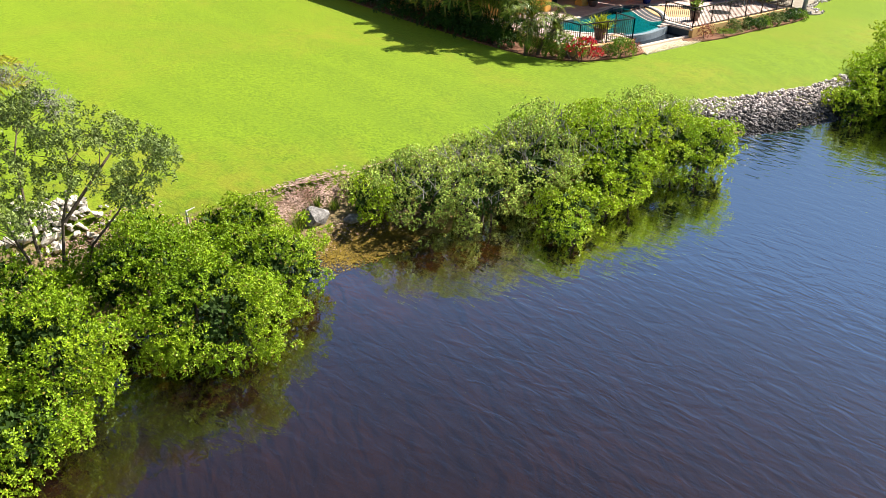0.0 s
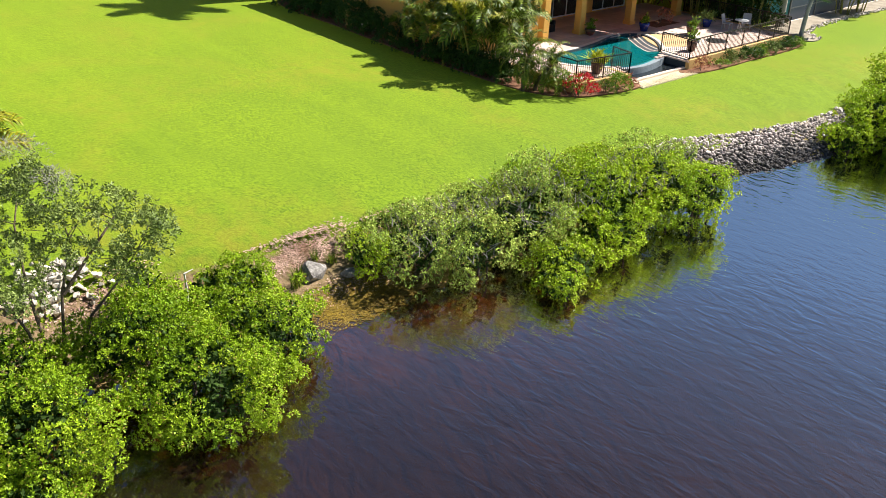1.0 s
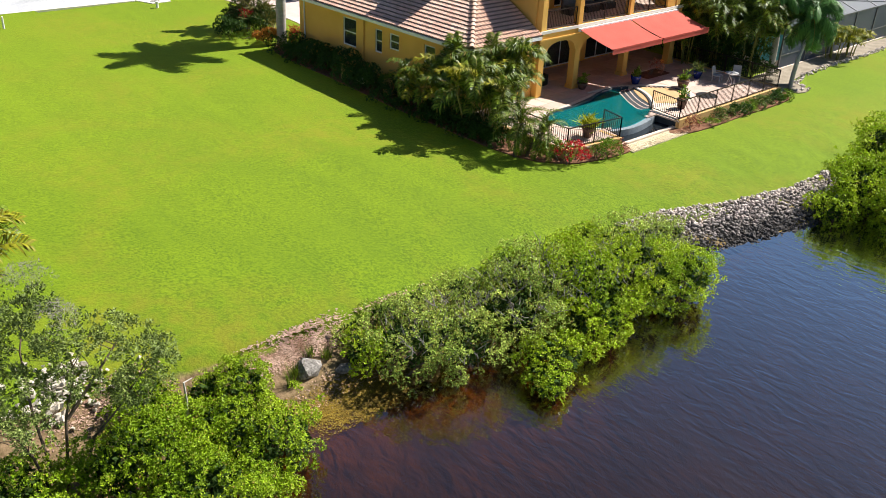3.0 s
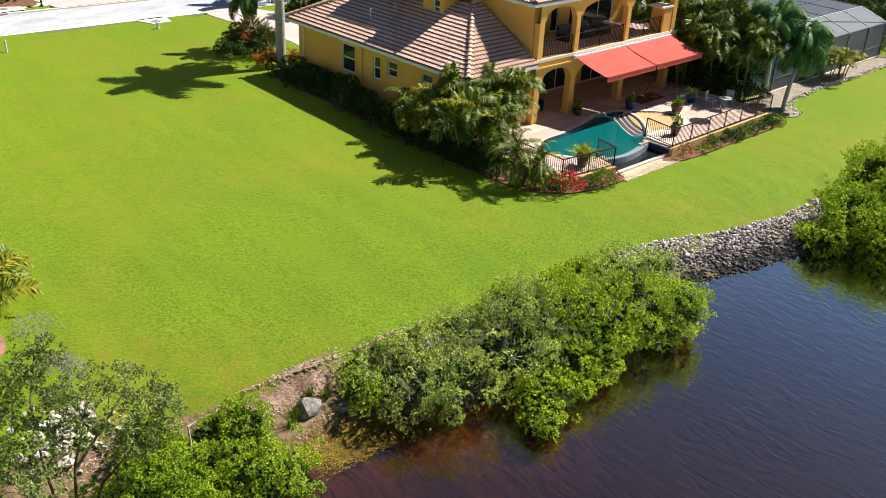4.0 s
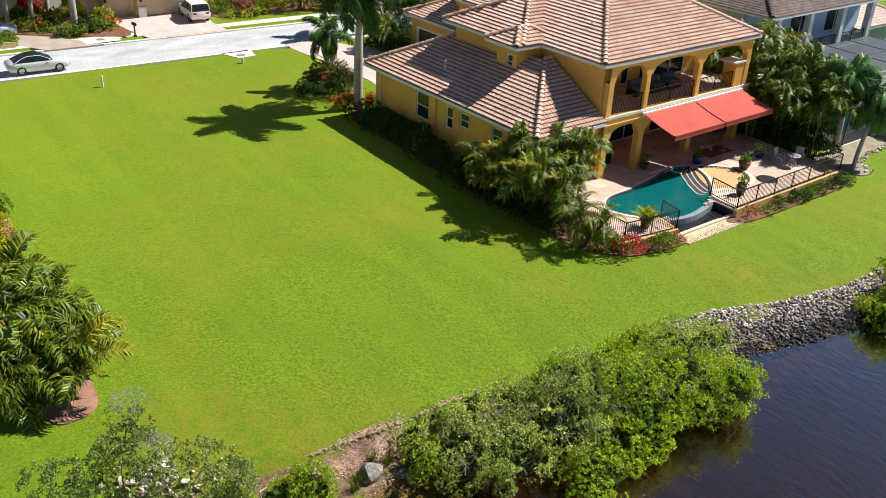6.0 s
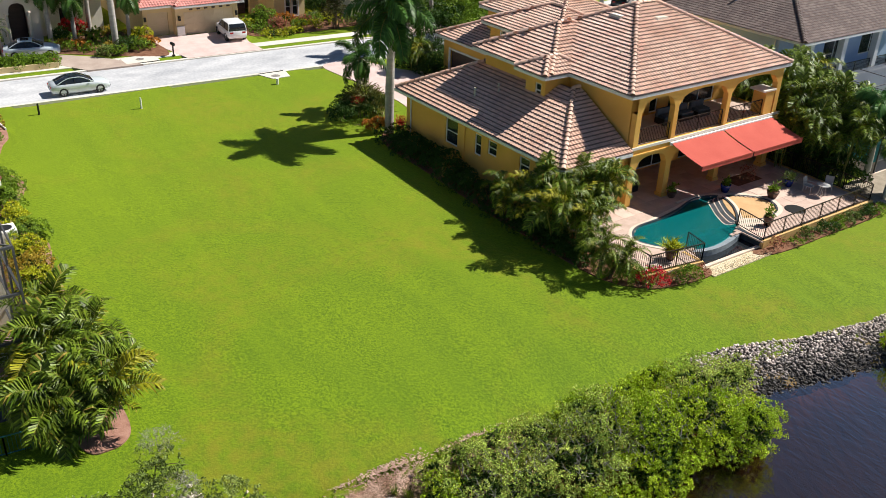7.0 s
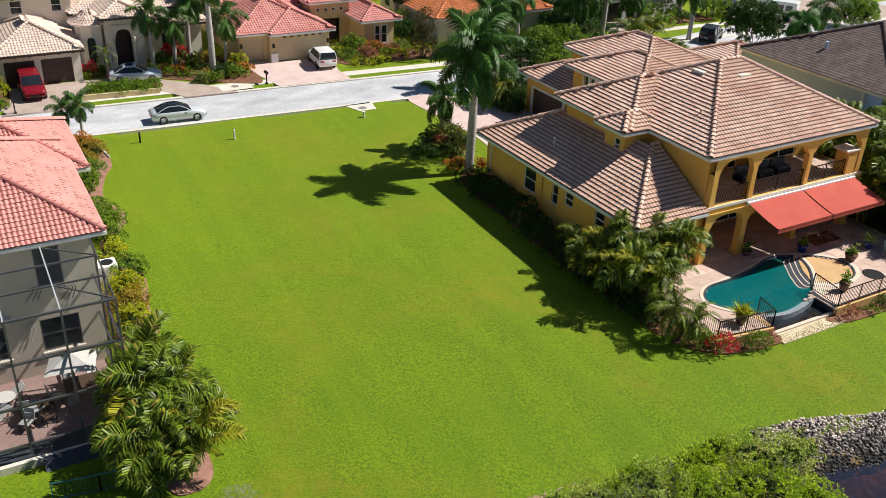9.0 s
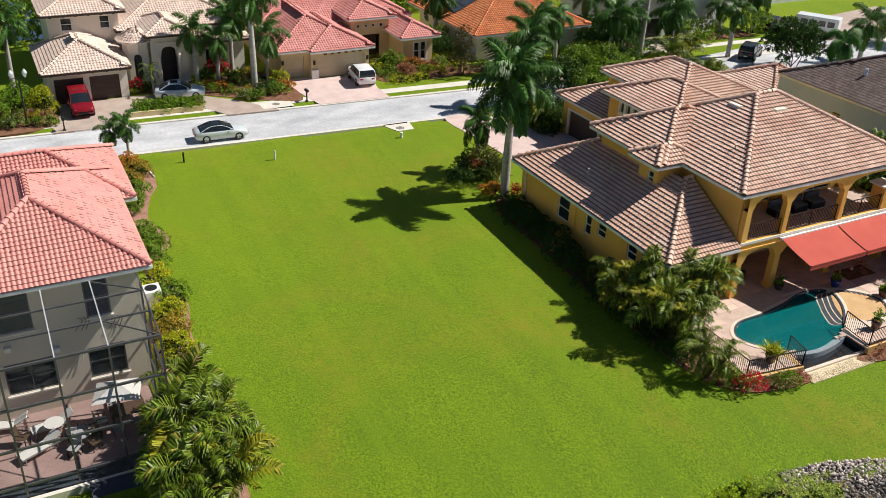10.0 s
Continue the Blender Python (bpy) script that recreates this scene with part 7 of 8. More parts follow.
part("stack_pipe", G().tube([(60.6, 43.2, 7.4), (60.6, 43.2, 8.2)], 0.12), M_grey, right)
room_block(right, 59.3, 50.3, 66.0, 57.0, 0.2, 3.6, M_grey)
hip_roof(right, 58.7, 49.8, 66.6, 57.6, 3.7, 0.42, M_tile)
part("lower_wing", G().box(74.6, 38.0, 0, 82, 46, 3.2), M_grey, right)
hip_roof(right, 74.0, 37.0, 83.0, 47.0, 3.3, 0.42, M_tile_cream)
right.location += Vector((0.9, 1.9, 0.0))
cage2 = thing("pool_cage", (66.0, 32.0, 0.0), "low grey-screened aluminium pool cage behind the grey house", "pool cage")
for x in (56.8, 60.2, 63.7, 67.0, 70.2, 73.2):
    white_bar = M_frame_white if x in (63.7, 73.2) else M_frame_alu
    part("post", G().box(x - 0.05, 28.35, -0.1, x + 0.05, 28.45, 2.6), M_frame_alu, cage2)
    part("rafter", G().bar((x, 28.4, 2.6), (x, 30.6, 3.4), 0.07), white_bar, cage2)
    part("rafter", G().bar((x, 30.6, 3.4), (x, 36.8, 3.5), 0.07), M_frame_alu, cage2)
for y, z in ((28.4, 2.6), (30.6, 3.4), (33.6, 3.45)):
    part("beam", G().bar((56.8, y, z), (73.2, y, z), 0.08), M_frame_white if y == 30.6 else M_frame_alu, cage2)
part("beam", G().bar((56.8, 28.4, 0.9), (73.2, 28.4, 0.9), 0.06), M_frame_alu, cage2)
part("brace", G().bar((63.7, 30.6, 3.42), (73.2, 28.4, 2.62), 0.06), M_frame_alu, cage2)
part("roof_screen", G().add([(56.8, 30.6, 3.4), (73.2, 30.6, 3.4), (73.2, 36.8, 3.5), (56.8, 36.8, 3.5)], [(0, 1, 2, 3)]), M_screen_top, cage2)
part("slope_screen", G().add([(56.8, 28.4, 2.6), (73.2, 28.4, 2.6), (73.2, 30.6, 3.4), (56.8, 30.6, 3.4)], [(0, 1, 2, 3)]), M_screen_top, cage2)
part("front_screen", G().add([(56.8, 28.4, 0), (73.2, 28.4, 0), (73.2, 28.4, 2.6), (56.8, 28.4, 2.6)], [(0, 1, 2, 3)]), M_screen_top, cage2)
part("side_screen", G().add([(56.8, 28.4, 0), (56.8, 36.8, 0), (56.8, 36.8, 3.5), (56.8, 30.6, 3.4), (56.8, 28.4, 2.6)], [(0, 1, 2, 3, 4)]), M_screen, cage2)
for i, (x, y, r, h) in enumerate(((75.6, 29.6, 1.8, 2.6), (78.6, 31.4, 2.2, 3.4), (77.0, 34.4, 2.2, 3.8), (81.6, 29.4, 2.2, 3.0), (82.4, 33.6, 2.4, 3.8))):
    bush("tree", "dense dark green tree beside the grey pool cage", "tree", [(x, y, h * 0.5, r, r, h * 0.55)], M_hedge, (0.2, 0.1), 6, 16, 0.6, 660 + i, "dark trees beside the cage", stems=4)
solo("patio", G().box(56.6, 28.3, -0.2, 73.4, 39.1, 0.08), M_coping, "pale paved patio inside the right-hand pool cage", "patio", "structure")
solo("swimming_pool", G().box(58.0, 29.5, 0.082, 66.0, 33.5, 0.10), M_pooltile, "teal swimming pool under the grey screens", "pool")
edging = thing("stone_edging", (60.0, 26.8, -0.05), "edging of grey-white rough stones along the planting bed", "rocks", kind="structure")
mulch("mulch_bed", [(53.0, 25.2), (54.4, 24.9), (55.0, 26.3), (57.0, 26.7), (60.0, 26.9), (66.0, 26.8), (76.0, 26.9), (76.0, 27.9), (54.0, 28.4)], M_sand, "sandy planting bed beside the cage")
rs = random.Random(21)
for a, b in zip([(52.4, 26.0), (54.3, 24.8), (55.1, 26.2), (57.0, 26.6), (60.0, 26.8), (66.0, 26.7)], [(54.3, 24.8), (55.1, 26.2), (57.0, 26.6), (60.0, 26.8), (66.0, 26.7), (75.0, 26.8)]):
    n = int(math.dist(a, b) / 0.19)
    for i in range(n):
        for row in range(2):
            s = rs.choice((0.15, 0.19, 0.24))
            x, y = a[0] + (b[0] - a[0]) * i / n + rs.uniform(-0.1, 0.1), a[1] + (b[1] - a[1]) * i / n + rs.uniform(-0.18, 0.18)
            piece("stone", rs.choice(stone_data), pose(x, y, gz(x, y) + s * 0.3, rs.uniform(-35, 35), rs.uniform(-35, 35), rs.uniform(0, 360)) @ Matrix.Scale(s * 1.2, 4), edging)

# across the street: cream house with sand-coloured tiles
beige = thing("house", (14.0, 88.0, 0.4), "cream two-storey house with sand-coloured tiled roofs", "house")
ZS = 0.45
room_block(beige, 5.6, 81.6, 12.2, 88.5, ZS, 3.35, M_cream, south=[(6.1, 8.5, ZS, 2.7), (9.0, 11.5, ZS, 2.7)])
panel_door(beige, 6.1, 8.5, 81.75, ZS, 2.7, M_garage)
panel_door(beige, 9.0, 11.5, 81.75, ZS, 2.7, M_garage)
hip_roof(beige, 5.1, 81.0, 12.5, 90.5, 3.4, 0.48, M_tile_cream, trim=M_garage)
room_block(beige, 6.8, 88.6, 13.0, 98.0, ZS, 6.6, M_cream, south=[(7.9, 8.9, 5.0, 6.2), (11.3, 12.2, 5.0, 6.2)])
window(beige, "y", 88.6, 7.9, 8.9, 5.0, 6.2, 0.15, (0, 1))
window(beige, "y", 88.6, 11.3, 12.2, 5.0, 6.2, 0.15, (0, 1))
hip_roof(beige, 6.2, 88.0, 13.6, 98.6, 6.65, 0.42, M_tile_cream, trim=M_garage)
for i in range(6):
    part("corbel", G().box(7.0 + i * 1.1, 88.3, 6.3, 7.2 + i * 1.1, 88.59, 6.5), M_garage, beige)
    part("corbel", G().box(5.8 + i * 1.15, 81.3, 3.05, 6.0 + i * 1.15, 81.59, 3.25), M_garage, beige)
# round stair tower, entry arch, main body
part("tower", G().lathe([(1.2, ZS), (1.2, 4.5), (1.4, 4.55), (1.4, 4.7)], 13.75, 85.2, 8), M_cream, beige)
for k in range(8):
    a0, a1 = math.pi / 4 * (k + 0.5), math.pi / 4 * (k + 1.5)
    roof_slope(beige, [(13.75 + 1.75 * math.cos(a0), 85.2 + 1.75 * math.sin(a0), 4.72), (13.75 + 1.75 * math.cos(a1), 85.2 + 1.75 * math.sin(a1), 4.72), (13.75, 85.2, 5.75)], M_tile_cream)
arch = [(13.3, 1.2), (13.98, 1.2)] + [(13.64 + 0.34 * math.cos(math.pi * k / 8), 3.2 + 0.34 * math.sin(math.pi * k / 8)) for k in range(9)]
g = G().add([(x, y, z) for y in (83.98, 84.1) for x, z in arch], [tuple(range(11)), tuple(range(21, 10, -1))] + [(i, 11 + i, 11 + (i + 1) % 11, (i + 1) % 11) for i in range(11)])
part("window", g, M_glass_dark, beige, "tall dark arched window")
room_block(beige, 14.9, 84.0, 18.2, 88.0, ZS, 5.2, M_cream, south=[(15.65, 17.15, ZS, 4.05)])
arcade(beige, 83.82, 83.998, 15.4, 17.4, 4.5, [(15.52, 0.16), (17.28, 0.16)], 3.3, 0.78, M_cream)
for x in (15.52, 17.28):
    part("column", G().lathe([(0.2, ZS), (0.2, 0.7), (0.14, 0.78), (0.13, 3.1), (0.2, 3.2), (0.2, 3.3)], x, 83.9, 14), M_cream, beige)
part("door", G().box(15.6, 84.9, ZS, 17.2, 85.0, 4.0), M_garage, beige, "dark arched front door")
hip_roof(beige, 14.4, 83.4, 18.7, 90.0, 5.25, 0.45, M_tile_cream, trim=M_garage)
room_block(beige, 18.2, 86.0, 24.0, 92.0, ZS, 3.7, M_cream, south=[(20.2, 21.6, 1.2, 2.9)])
window(beige, "y", 86.0, 20.2, 21.6, 1.2, 2.9, 0.15, (1, 0))
hip_roof(beige, 18.4, 85.4, 24.6, 94.0, 3.75, 0.45, M_tile_cream, trim=M_garage)
room_block(beige, 13.0, 88.1, 24.0, 99.0, ZS, 4.9, M_cream)
hip_roof(beige, 12.5, 87.4, 24.6, 99.6, 4.95, 0.45, M_tile_cream, trim=M_garage)

# across the street: pale yellow house with crimson tiles
red = thing("house", (34.0, 88.0, 0.4), "pale yellow one-storey house with crimson tiled roofs", "house")
room_block(red, 26.3, 81.6, 29.0, 90.0, ZS, 3.25, M_yellow, south=[(26.7, 28.6, ZS, 2.6)])
panel_door(red, 26.7, 28.6, 81.75, ZS, 2.6, M_garage_cream, 4, 2)
room_block(red, 29.0, 80.7, 35.0, 90.0, ZS, 3.25, M_yellow, south=[(29.75, 34.55, ZS, 2.6)])
panel_door(red, 29.75, 34.55, 80.85, ZS, 2.6, M_garage_cream, 4, 5)
part("pillar", G().box(29.0, 80.5, ZS, 29.7, 80.69, 1.4), M_white, red, bevel=0.02)
for x in (26.45, 29.3, 34.8):
    part("wall_lamp", G().box(x - 0.1, 80.5 if x > 28 else 81.4, 1.9, x + 0.1, 80.68 if x > 28 else 81.58, 2.3), M_black, red, bevel=0.02)
for i in range(6):
    part("vent_tile", G().box(30.3 + i * 0.72, 80.62, 2.75, 30.6 + i * 0.72, 80.69, 2.88), M_garage, red)
hip_roof(red, 28.8, 80.1, 35.4, 92.0, 3.3, 0.45, M_tile_crimson)
hip_roof(red, 25.8, 81.0, 34.6, 99.0, 3.3, 0.5, M_tile_crimson)
room_block(red, 35.1, 85.6, 39.3, 92.0, ZS, 4.7, M_yellow, south=[(36.3, 38.3, ZS, 2.9)] + [(35.7 + i * 0.85, 36.1 + i * 0.85, 3.6, 4.0) for i in range(4)])
for i in range(4):
    window(red, "y", 85.6, 35.7 + i * 0.85, 36.1 + i * 0.85, 3.6, 4.0, 0.15, (0, 0))
part("door", G().box(36.4, 86.4, ZS, 38.2, 86.5, 2.9), M_garage, red, "dark front door in a deep porch")
hip_roof(red, 34.6, 85.0, 39.9, 97.0, 4.75, 0.45, M_tile_crimson)
room_block(red, 39.3, 81.9, 42.6, 92.0, ZS, 3.3, M_yellow, south=[(40.5, 41.1, 0.9, 2.7), (41.25, 41.85, 0.9, 2.7)])
for a in (40.5, 41.25):
    window(red, "y", 81.9, a, a + 0.6, 0.9, 2.7, 0.15, (0, 1), trim=0.1)
hip_roof(red, 38.7, 81.2, 43.2, 94.0, 3.4, 0.45, M_tile_crimson)
room_block(red, 26.5, 90.0, 42.4, 100.0, ZS, 4.0, M_yellow)
hip_roof(red, 26.0, 88.0, 43.0, 102.0, 4.0, 0.45, M_tile_crimson)

# across the street: tan house with orange tiles and dark solar panels
orange = thing("house", (54.0, 88.0, 0.4), "tan one-storey house with orange tiled roof and solar panels", "house")
room_block(orange, 47.0, 80.4, 60.0, 94.0, ZS, 3.3, M_cream, south=[(48.5, 53.0, ZS, 2.6), (56.5, 57.5, 1.0, 2.5)])
panel_door(orange, 48.5, 53.0, 80.55, ZS, 2.6, M_cream, 4, 5)
window(orange, "y", 80.4, 56.5, 57.5, 1.0, 2.5, 0.15, (0, 1), trim=0.12)
hip_roof(orange, 46.3, 79.7, 60.8, 96.0, 3.35, 0.45, M_tile_orange)
for i in range(3):
    for j in range(3):
        y, x = 86.5 + j * 1.75, 47.6 + i * 1.2
        zz = lambda q: 3.35 + (q - 46.3) * 0.45 + 0.22
        part("solar_panel", G().add([(x, y, zz(x)), (x + 1.1, y, zz(x + 1.1)), (x + 1.1, y + 1.6, zz(x + 1.1)), (x, y + 1.6, zz(x)), (x, y, zz(x) - 0.05), (x + 1.1, y, zz(x + 1.1) - 0.05), (x + 1.1, y + 1.6, zz(x + 1.1) - 0.05), (x, y + 1.6, zz(x) - 0.05)], [(0, 1, 2, 3), (7, 6, 5, 4), (0, 4, 5, 1), (1, 5, 6, 2), (2, 6, 7, 3), (3, 7, 4, 0)]), M_pooldark, orange)

# farther white houses behind the palms
for x0, y0, x1, y1, lab in ((66.5, 81.6, 81.0, 94.0, "white stucco house with a dark garage behind palms"), (92.0, 90.0, 106.0, 101.0, "white stucco house far down the street"), (81.5, 88.0, 91.0, 97.0, "white stucco house with a dark garage behind palms")):
    h = thing("house", ((x0 + x1) / 2, (y0 + y1) / 2, 0.4), lab, "house", "far white houses")
    room_block(h, x0, y0, x1, y1, ZS, 5.6, M_white, south=[(x0 + 1.5, x0 + 5.5, ZS, 2.7), (x0 + 8, x0 + 9.2, 1.0, 2.6), (x0 + 8, x0 + 9.2, 3.7, 5.0), (x0 + 2, x0 + 3.2, 3.7, 5.0)])
    panel_door(h, x0 + 1.5, x0 + 5.5, y0 + 0.12, ZS, 2.7, M_black, 4, 3)
    for a, lo, hi in ((8, 1.0, 2.6), (8, 3.7, 5.0), (2, 3.7, 5.0)):
        window(h, "y", y0, x0 + a, x0 + a + 1.2, lo, hi, 0.15, (0, 1))
    hip_roof(h, x0 - 0.5, y0 - 0.5, x1 + 0.5, y1 + 0.5, 5.65, 0.4, M_tile)
solo("canal", G().box(-60, 104, 0.45, 24, 190, 0.52), M_water, "blue canal water glimpsed behind the houses", "water", "structure")


# ---- street side: drives, cars, lamps, plants ----
def plot(name, poly, material, label, category, z1=0.53):
    return solo(name, G().prism(poly, 0.2, z1), material, label, category, "structure")


plot("driveway", [(27.2, 73.4), (33.9, 73.0), (33.9, 76.0), (35.0, 80.6), (29.0, 80.6), (29.0, 81.5), (26.4, 81.5), (26.6, 77.0)], M_drive, "pink paver driveway in front of the garages", "driveway", 0.535)
plot("driveway", [(5.0, 74.6), (9.6, 74.4), (12.2, 77.0), (17.2, 76.7), (19.0, 73.7), (23.4, 73.4), (21.0, 77.0), (18.4, 79.2), (15.0, 81.2), (12.2, 81.5), (5.8, 81.5)], M_drive_tan, "tan paver circular driveway of the cream house", "driveway", 0.535)
plot("driveway", smooth_loop([(36.0, 66.0), (39.4, 65.8), (41.4, 62.0), (43.8, 59.0), (43.8, 54.5), (40.5, 52.0), (37.2, 50.0), (36.0, 51.2), (36.6, 55.0), (36.4, 60.0)], 5), M_drive, "pale pinkish driveway beside the ochre house", "driveway", 0.54)
plot("driveway", [(48.0, 71.5), (54.0, 71.1), (53.4, 80.3), (48.3, 80.3)], M_drive_tan, "tan driveway of the orange-roofed house", "driveway", 0.535)
plot("road", [(60, 64.0), (120, 60.0), (120, 78), (80, 74.5), (66, 72.5)], M_asphalt, "bleached asphalt bend of the street", "road", 0.505)
plot("driveway", [(86.5, 73.6), (112, 70.0), (112, 84.0), (87.0, 80.0)], M_drive_tan, "pale forecourt where vans are parked", "driveway", 0.525)
plot("pavement", [(66, 76.2), (84, 75.6), (84, 76.8), (66, 77.4)], M_concrete, "pale concrete pavement on the bend", "pavement", 0.52)
plot("driveway", [(68.0, 76.6), (73.0, 76.4), (72.2, 81.5), (67.8, 81.5)], M_drive_tan, "tan driveway of the white house", "driveway", 0.535)
drain = thing("storm_drain", (31.3, 65.3, 0.4), "pale concrete storm drain with a manhole in the verge", "drain")
part("slab", G().prism([(30.3, 66.3), (30.9, 64.7), (32.4, 64.7), (32.7, 66.2)], 0.3, 0.54), M_concrete, drain)
part("manhole_cover", G().lathe([(0.36, 0.53), (0.36, 0.55)], 31.4, 65.3, 20), M_boulder, drain)
part("inlet", G().box(30.4, 66.45, 0.42, 32.6, 66.5, 0.53), M_black, drain)
drain2 = thing("storm_drain", (23.6, 74.3, 0.4), "pale concrete storm drain beside the pavement", "drain")
part("slab", G().box(22.2, 73.95, 0.3, 25.0, 75.6, 0.54), M_concrete, drain2)
part("inlet", G().box(22.4, 73.88, 0.40, 24.8, 73.94, 0.52), M_black, drain2)
part("manhole_cover", G().lathe([(0.34, 0.53), (0.34, 0.55)], 23.6, 74.9, 20), M_boulder, drain2)
for x, y, m, lab in ((19.65, 62.7, M_white, "white utility marker post standing in the lawn"), (13.2, 64.8, M_black, "black utility marker post standing in the lawn"), (30.6, 63.3, M_white, "white water meter pipe in the lawn")):
    p = thing("marker_post", (x, y, 0.5), lab, "post")
    part("post", G().lathe([(0.07, 0.45), (0.07, 1.25), (0.06, 1.3)], x, y, 10) if x < 30 else G().lathe([(0.1, 0.45), (0.1, 0.85), (0.12, 0.86), (0.12, 0.98)], x, y, 10), m, p)
solo("pipe", G().tube([(10.4, 64.4, 0.62), (10.6, 62.6, 0.62)], 0.06, 8), M_white, "white pipe lying along the mulch bed", "pipe")


def mailbox(x, y):
    t = thing("mailbox", (x, y, 0.5), "black mailbox on a post beside the pavement", "mailbox", "mailboxes")
    part("post", G().box(x - 0.05, y - 0.05, 0.5, x + 0.05, y + 0.05, 1.45), M_black, t)
    part("box", G().tube([(x, y - 0.25, 1.55), (x, y + 0.25, 1.55)], 0.14, 10), M_black, t)
    part("base", G().box(x - 0.11, y - 0.11, 0.45, x + 0.11, y + 0.11, 0.62), M_black, t)


mailbox(26.4, 74.6)
mailbox(5.9, 74.9)


def street_lamp(x, y, h):
    t = thing("street_lamp", (x, y, 0.4), "black street lamp with two frosted glass lanterns", "street lamp", "street lamps")
    part("pole", G().lathe([(0.14, 0.45), (0.12, 0.9), (0.07, 1.0), (0.055, h)], x, y, 10), M_black, t)
    part("crossarm", G().tube([(x - 0.5, y, h - 0.05), (x, y, h - 0.2), (x + 0.5, y, h - 0.05)], 0.03, 6), M_black, t)
    for s in (-0.5, 0.5):
        part("lantern", G().lathe([(0.08, h - 0.05), (0.2, h + 0.3), (0.17, h + 0.42), (0.03, h + 0.62)], x + s, y, 12), M_lamp_clear, t, "pale frosted lantern")


street_lamp(3.3, 76.9, 4.7)
street_lamp(84.5, 79.0, 4.7)


def car(name, label, paint, at, turn, L=4.5, W=1.78, H=1.42, kind="sedan", group="parked cars", roof=None):
    """A parked car, nose to +x: lofted body, glass cabin with a painted roof, wheels, lamps."""
    t = thing(name, (0, 0, 0), label, "car", group)
    hw = W / 2
    if kind == "sedan":
        st = [(-0.5, 0.42, 0.72, 0.80), (-0.475, 0.26, 0.88, 0.93), (-0.36, 0.22, 0.93, 1.0), (-0.1, 0.20, 0.93, 1.0), (0.15, 0.20, 0.93, 1.0), (0.3, 0.22, 0.88, 0.99), (0.42, 0.24, 0.78, 0.94), (0.48, 0.28, 0.66, 0.84), (0.5, 0.40, 0.58, 0.70)]
        cab = [(-0.40, 0.94, 0.88), (-0.22, H - 0.06, 0.72), (-0.08, H, 0.74), (0.03, H - 0.04, 0.72), (0.22, 0.94, 0.88)]
    else:
        st = [(-0.5, 0.5, 0.95, 0.90), (-0.485, 0.34, 1.02, 0.96), (-0.3, 0.30, 1.05, 1.0), (0.0, 0.28, 1.05, 1.0), (0.2, 0.28, 1.05, 1.0), (0.34, 0.30, 1.02, 0.98), (0.45, 0.34, 0.95, 0.93), (0.49, 0.4, 0.85, 0.84), (0.5, 0.5, 0.75, 0.78)]
        cab = [(-0.495, 1.02, 0.92), (-0.45, H - 0.05, 0.80), (-0.15, H, 0.80), (0.08, H - 0.05, 0.80), (0.24, 1.02, 0.92)]
    vs, fs = [], []
    ring = lambda x, zb, zt, w: [(x, y * hw * w, z) for y, z in ((0.86, zb), (1.0, zb + 0.14), (1.0, zt - 0.2), (0.95, zt - 0.04), (0.8, zt), (0.0, zt + 0.025), (-0.8, zt), (-0.95, zt - 0.04), (-1.0, zt - 0.2), (-1.0, zb + 0.14), (-0.86, zb))]
    for x, zb, zt, w in st:
        vs += ring(x * L, zb, zt, w)
    n = 11
    for i in range(len(st) - 1):
        fs += [(i * n + k, i * n + (k + 1) % n, (i + 1) * n + (k + 1) % n, (i + 1) * n + k) for k in range(n)]
    fs += [tuple(range(n - 1, -1, -1)), tuple(range(len(vs) - n, len(vs)))]
    part("body", G().add(vs, fs), paint, t, smooth=True)
    base, vs = cab[0][1] - 0.02, []
    fine = [tuple(0.5 * (2 * p1 + (p2 - p0) * u + (2 * p0 - 5 * p1 + 4 * p2 - p3) * u * u + (3 * p1 - p0 - 3 * p2 + p3) * u**3)) for i in range(4) for u in (0.0, 0.25, 0.5, 0.75)
            for p0, p1, p2, p3 in [[np.array(cab[min(max(i + k, 0), 4)]) for k in (-1, 0, 1, 2)]]] + [cab[4]]
    for x, z, w in fine:
        vs += [(x * L, hw * 0.93, base), (x * L, hw * w, max(z - 0.04, base)), (x * L, hw * w * 0.88, z), (x * L, -hw * w * 0.88, z), (x * L, -hw * w, max(z - 0.04, base)), (x * L, -hw * 0.93, base)]
    face = lambda i, k: (i * 6 + k, i * 6 + k + 1, i * 6 + k + 7, i * 6 + k + 6)
    part("windscreen", G().add(vs, [face(i, k) for i in range(12, 16) for k in (1, 2, 3)]), M_carglass, t, "dark tinted glass", smooth=True)
    part("rear_window", G().add(vs, [face(i, k) for i in range(4) for k in (1, 2, 3)]), M_carglass, t, "dark tinted glass", smooth=True)
    for k in (0, 4):
        part("side_window", G().add(vs, [face(i, k) for i in range(16)]), M_carglass, t, "dark tinted glass")
    part("roof", G().add([(x, y, z + 0.008) for x, y, z in vs], [face(i, k) for i in range(4, 12) for k in (1, 2, 3)]), roof or paint, t, smooth=True)
    for s in (-1, 1):
        rail = [(x * L, s * hw * w * 1.005, z - 0.035) for x, z, w in fine]
        part("roof_rail", G().tube(rail, 0.032, 6), paint, t)
        xm = (cab[1][0] + cab[3][0]) / 2 * L
        part("pillar", G().bar((xm, s * hw * 0.935, cab[0][1]), (xm, s * hw * cab[2][2] * 1.01, cab[2][1] - 0.05), 0.05), M_black, t)
    r = 0.33 if kind == "sedan" else 0.38
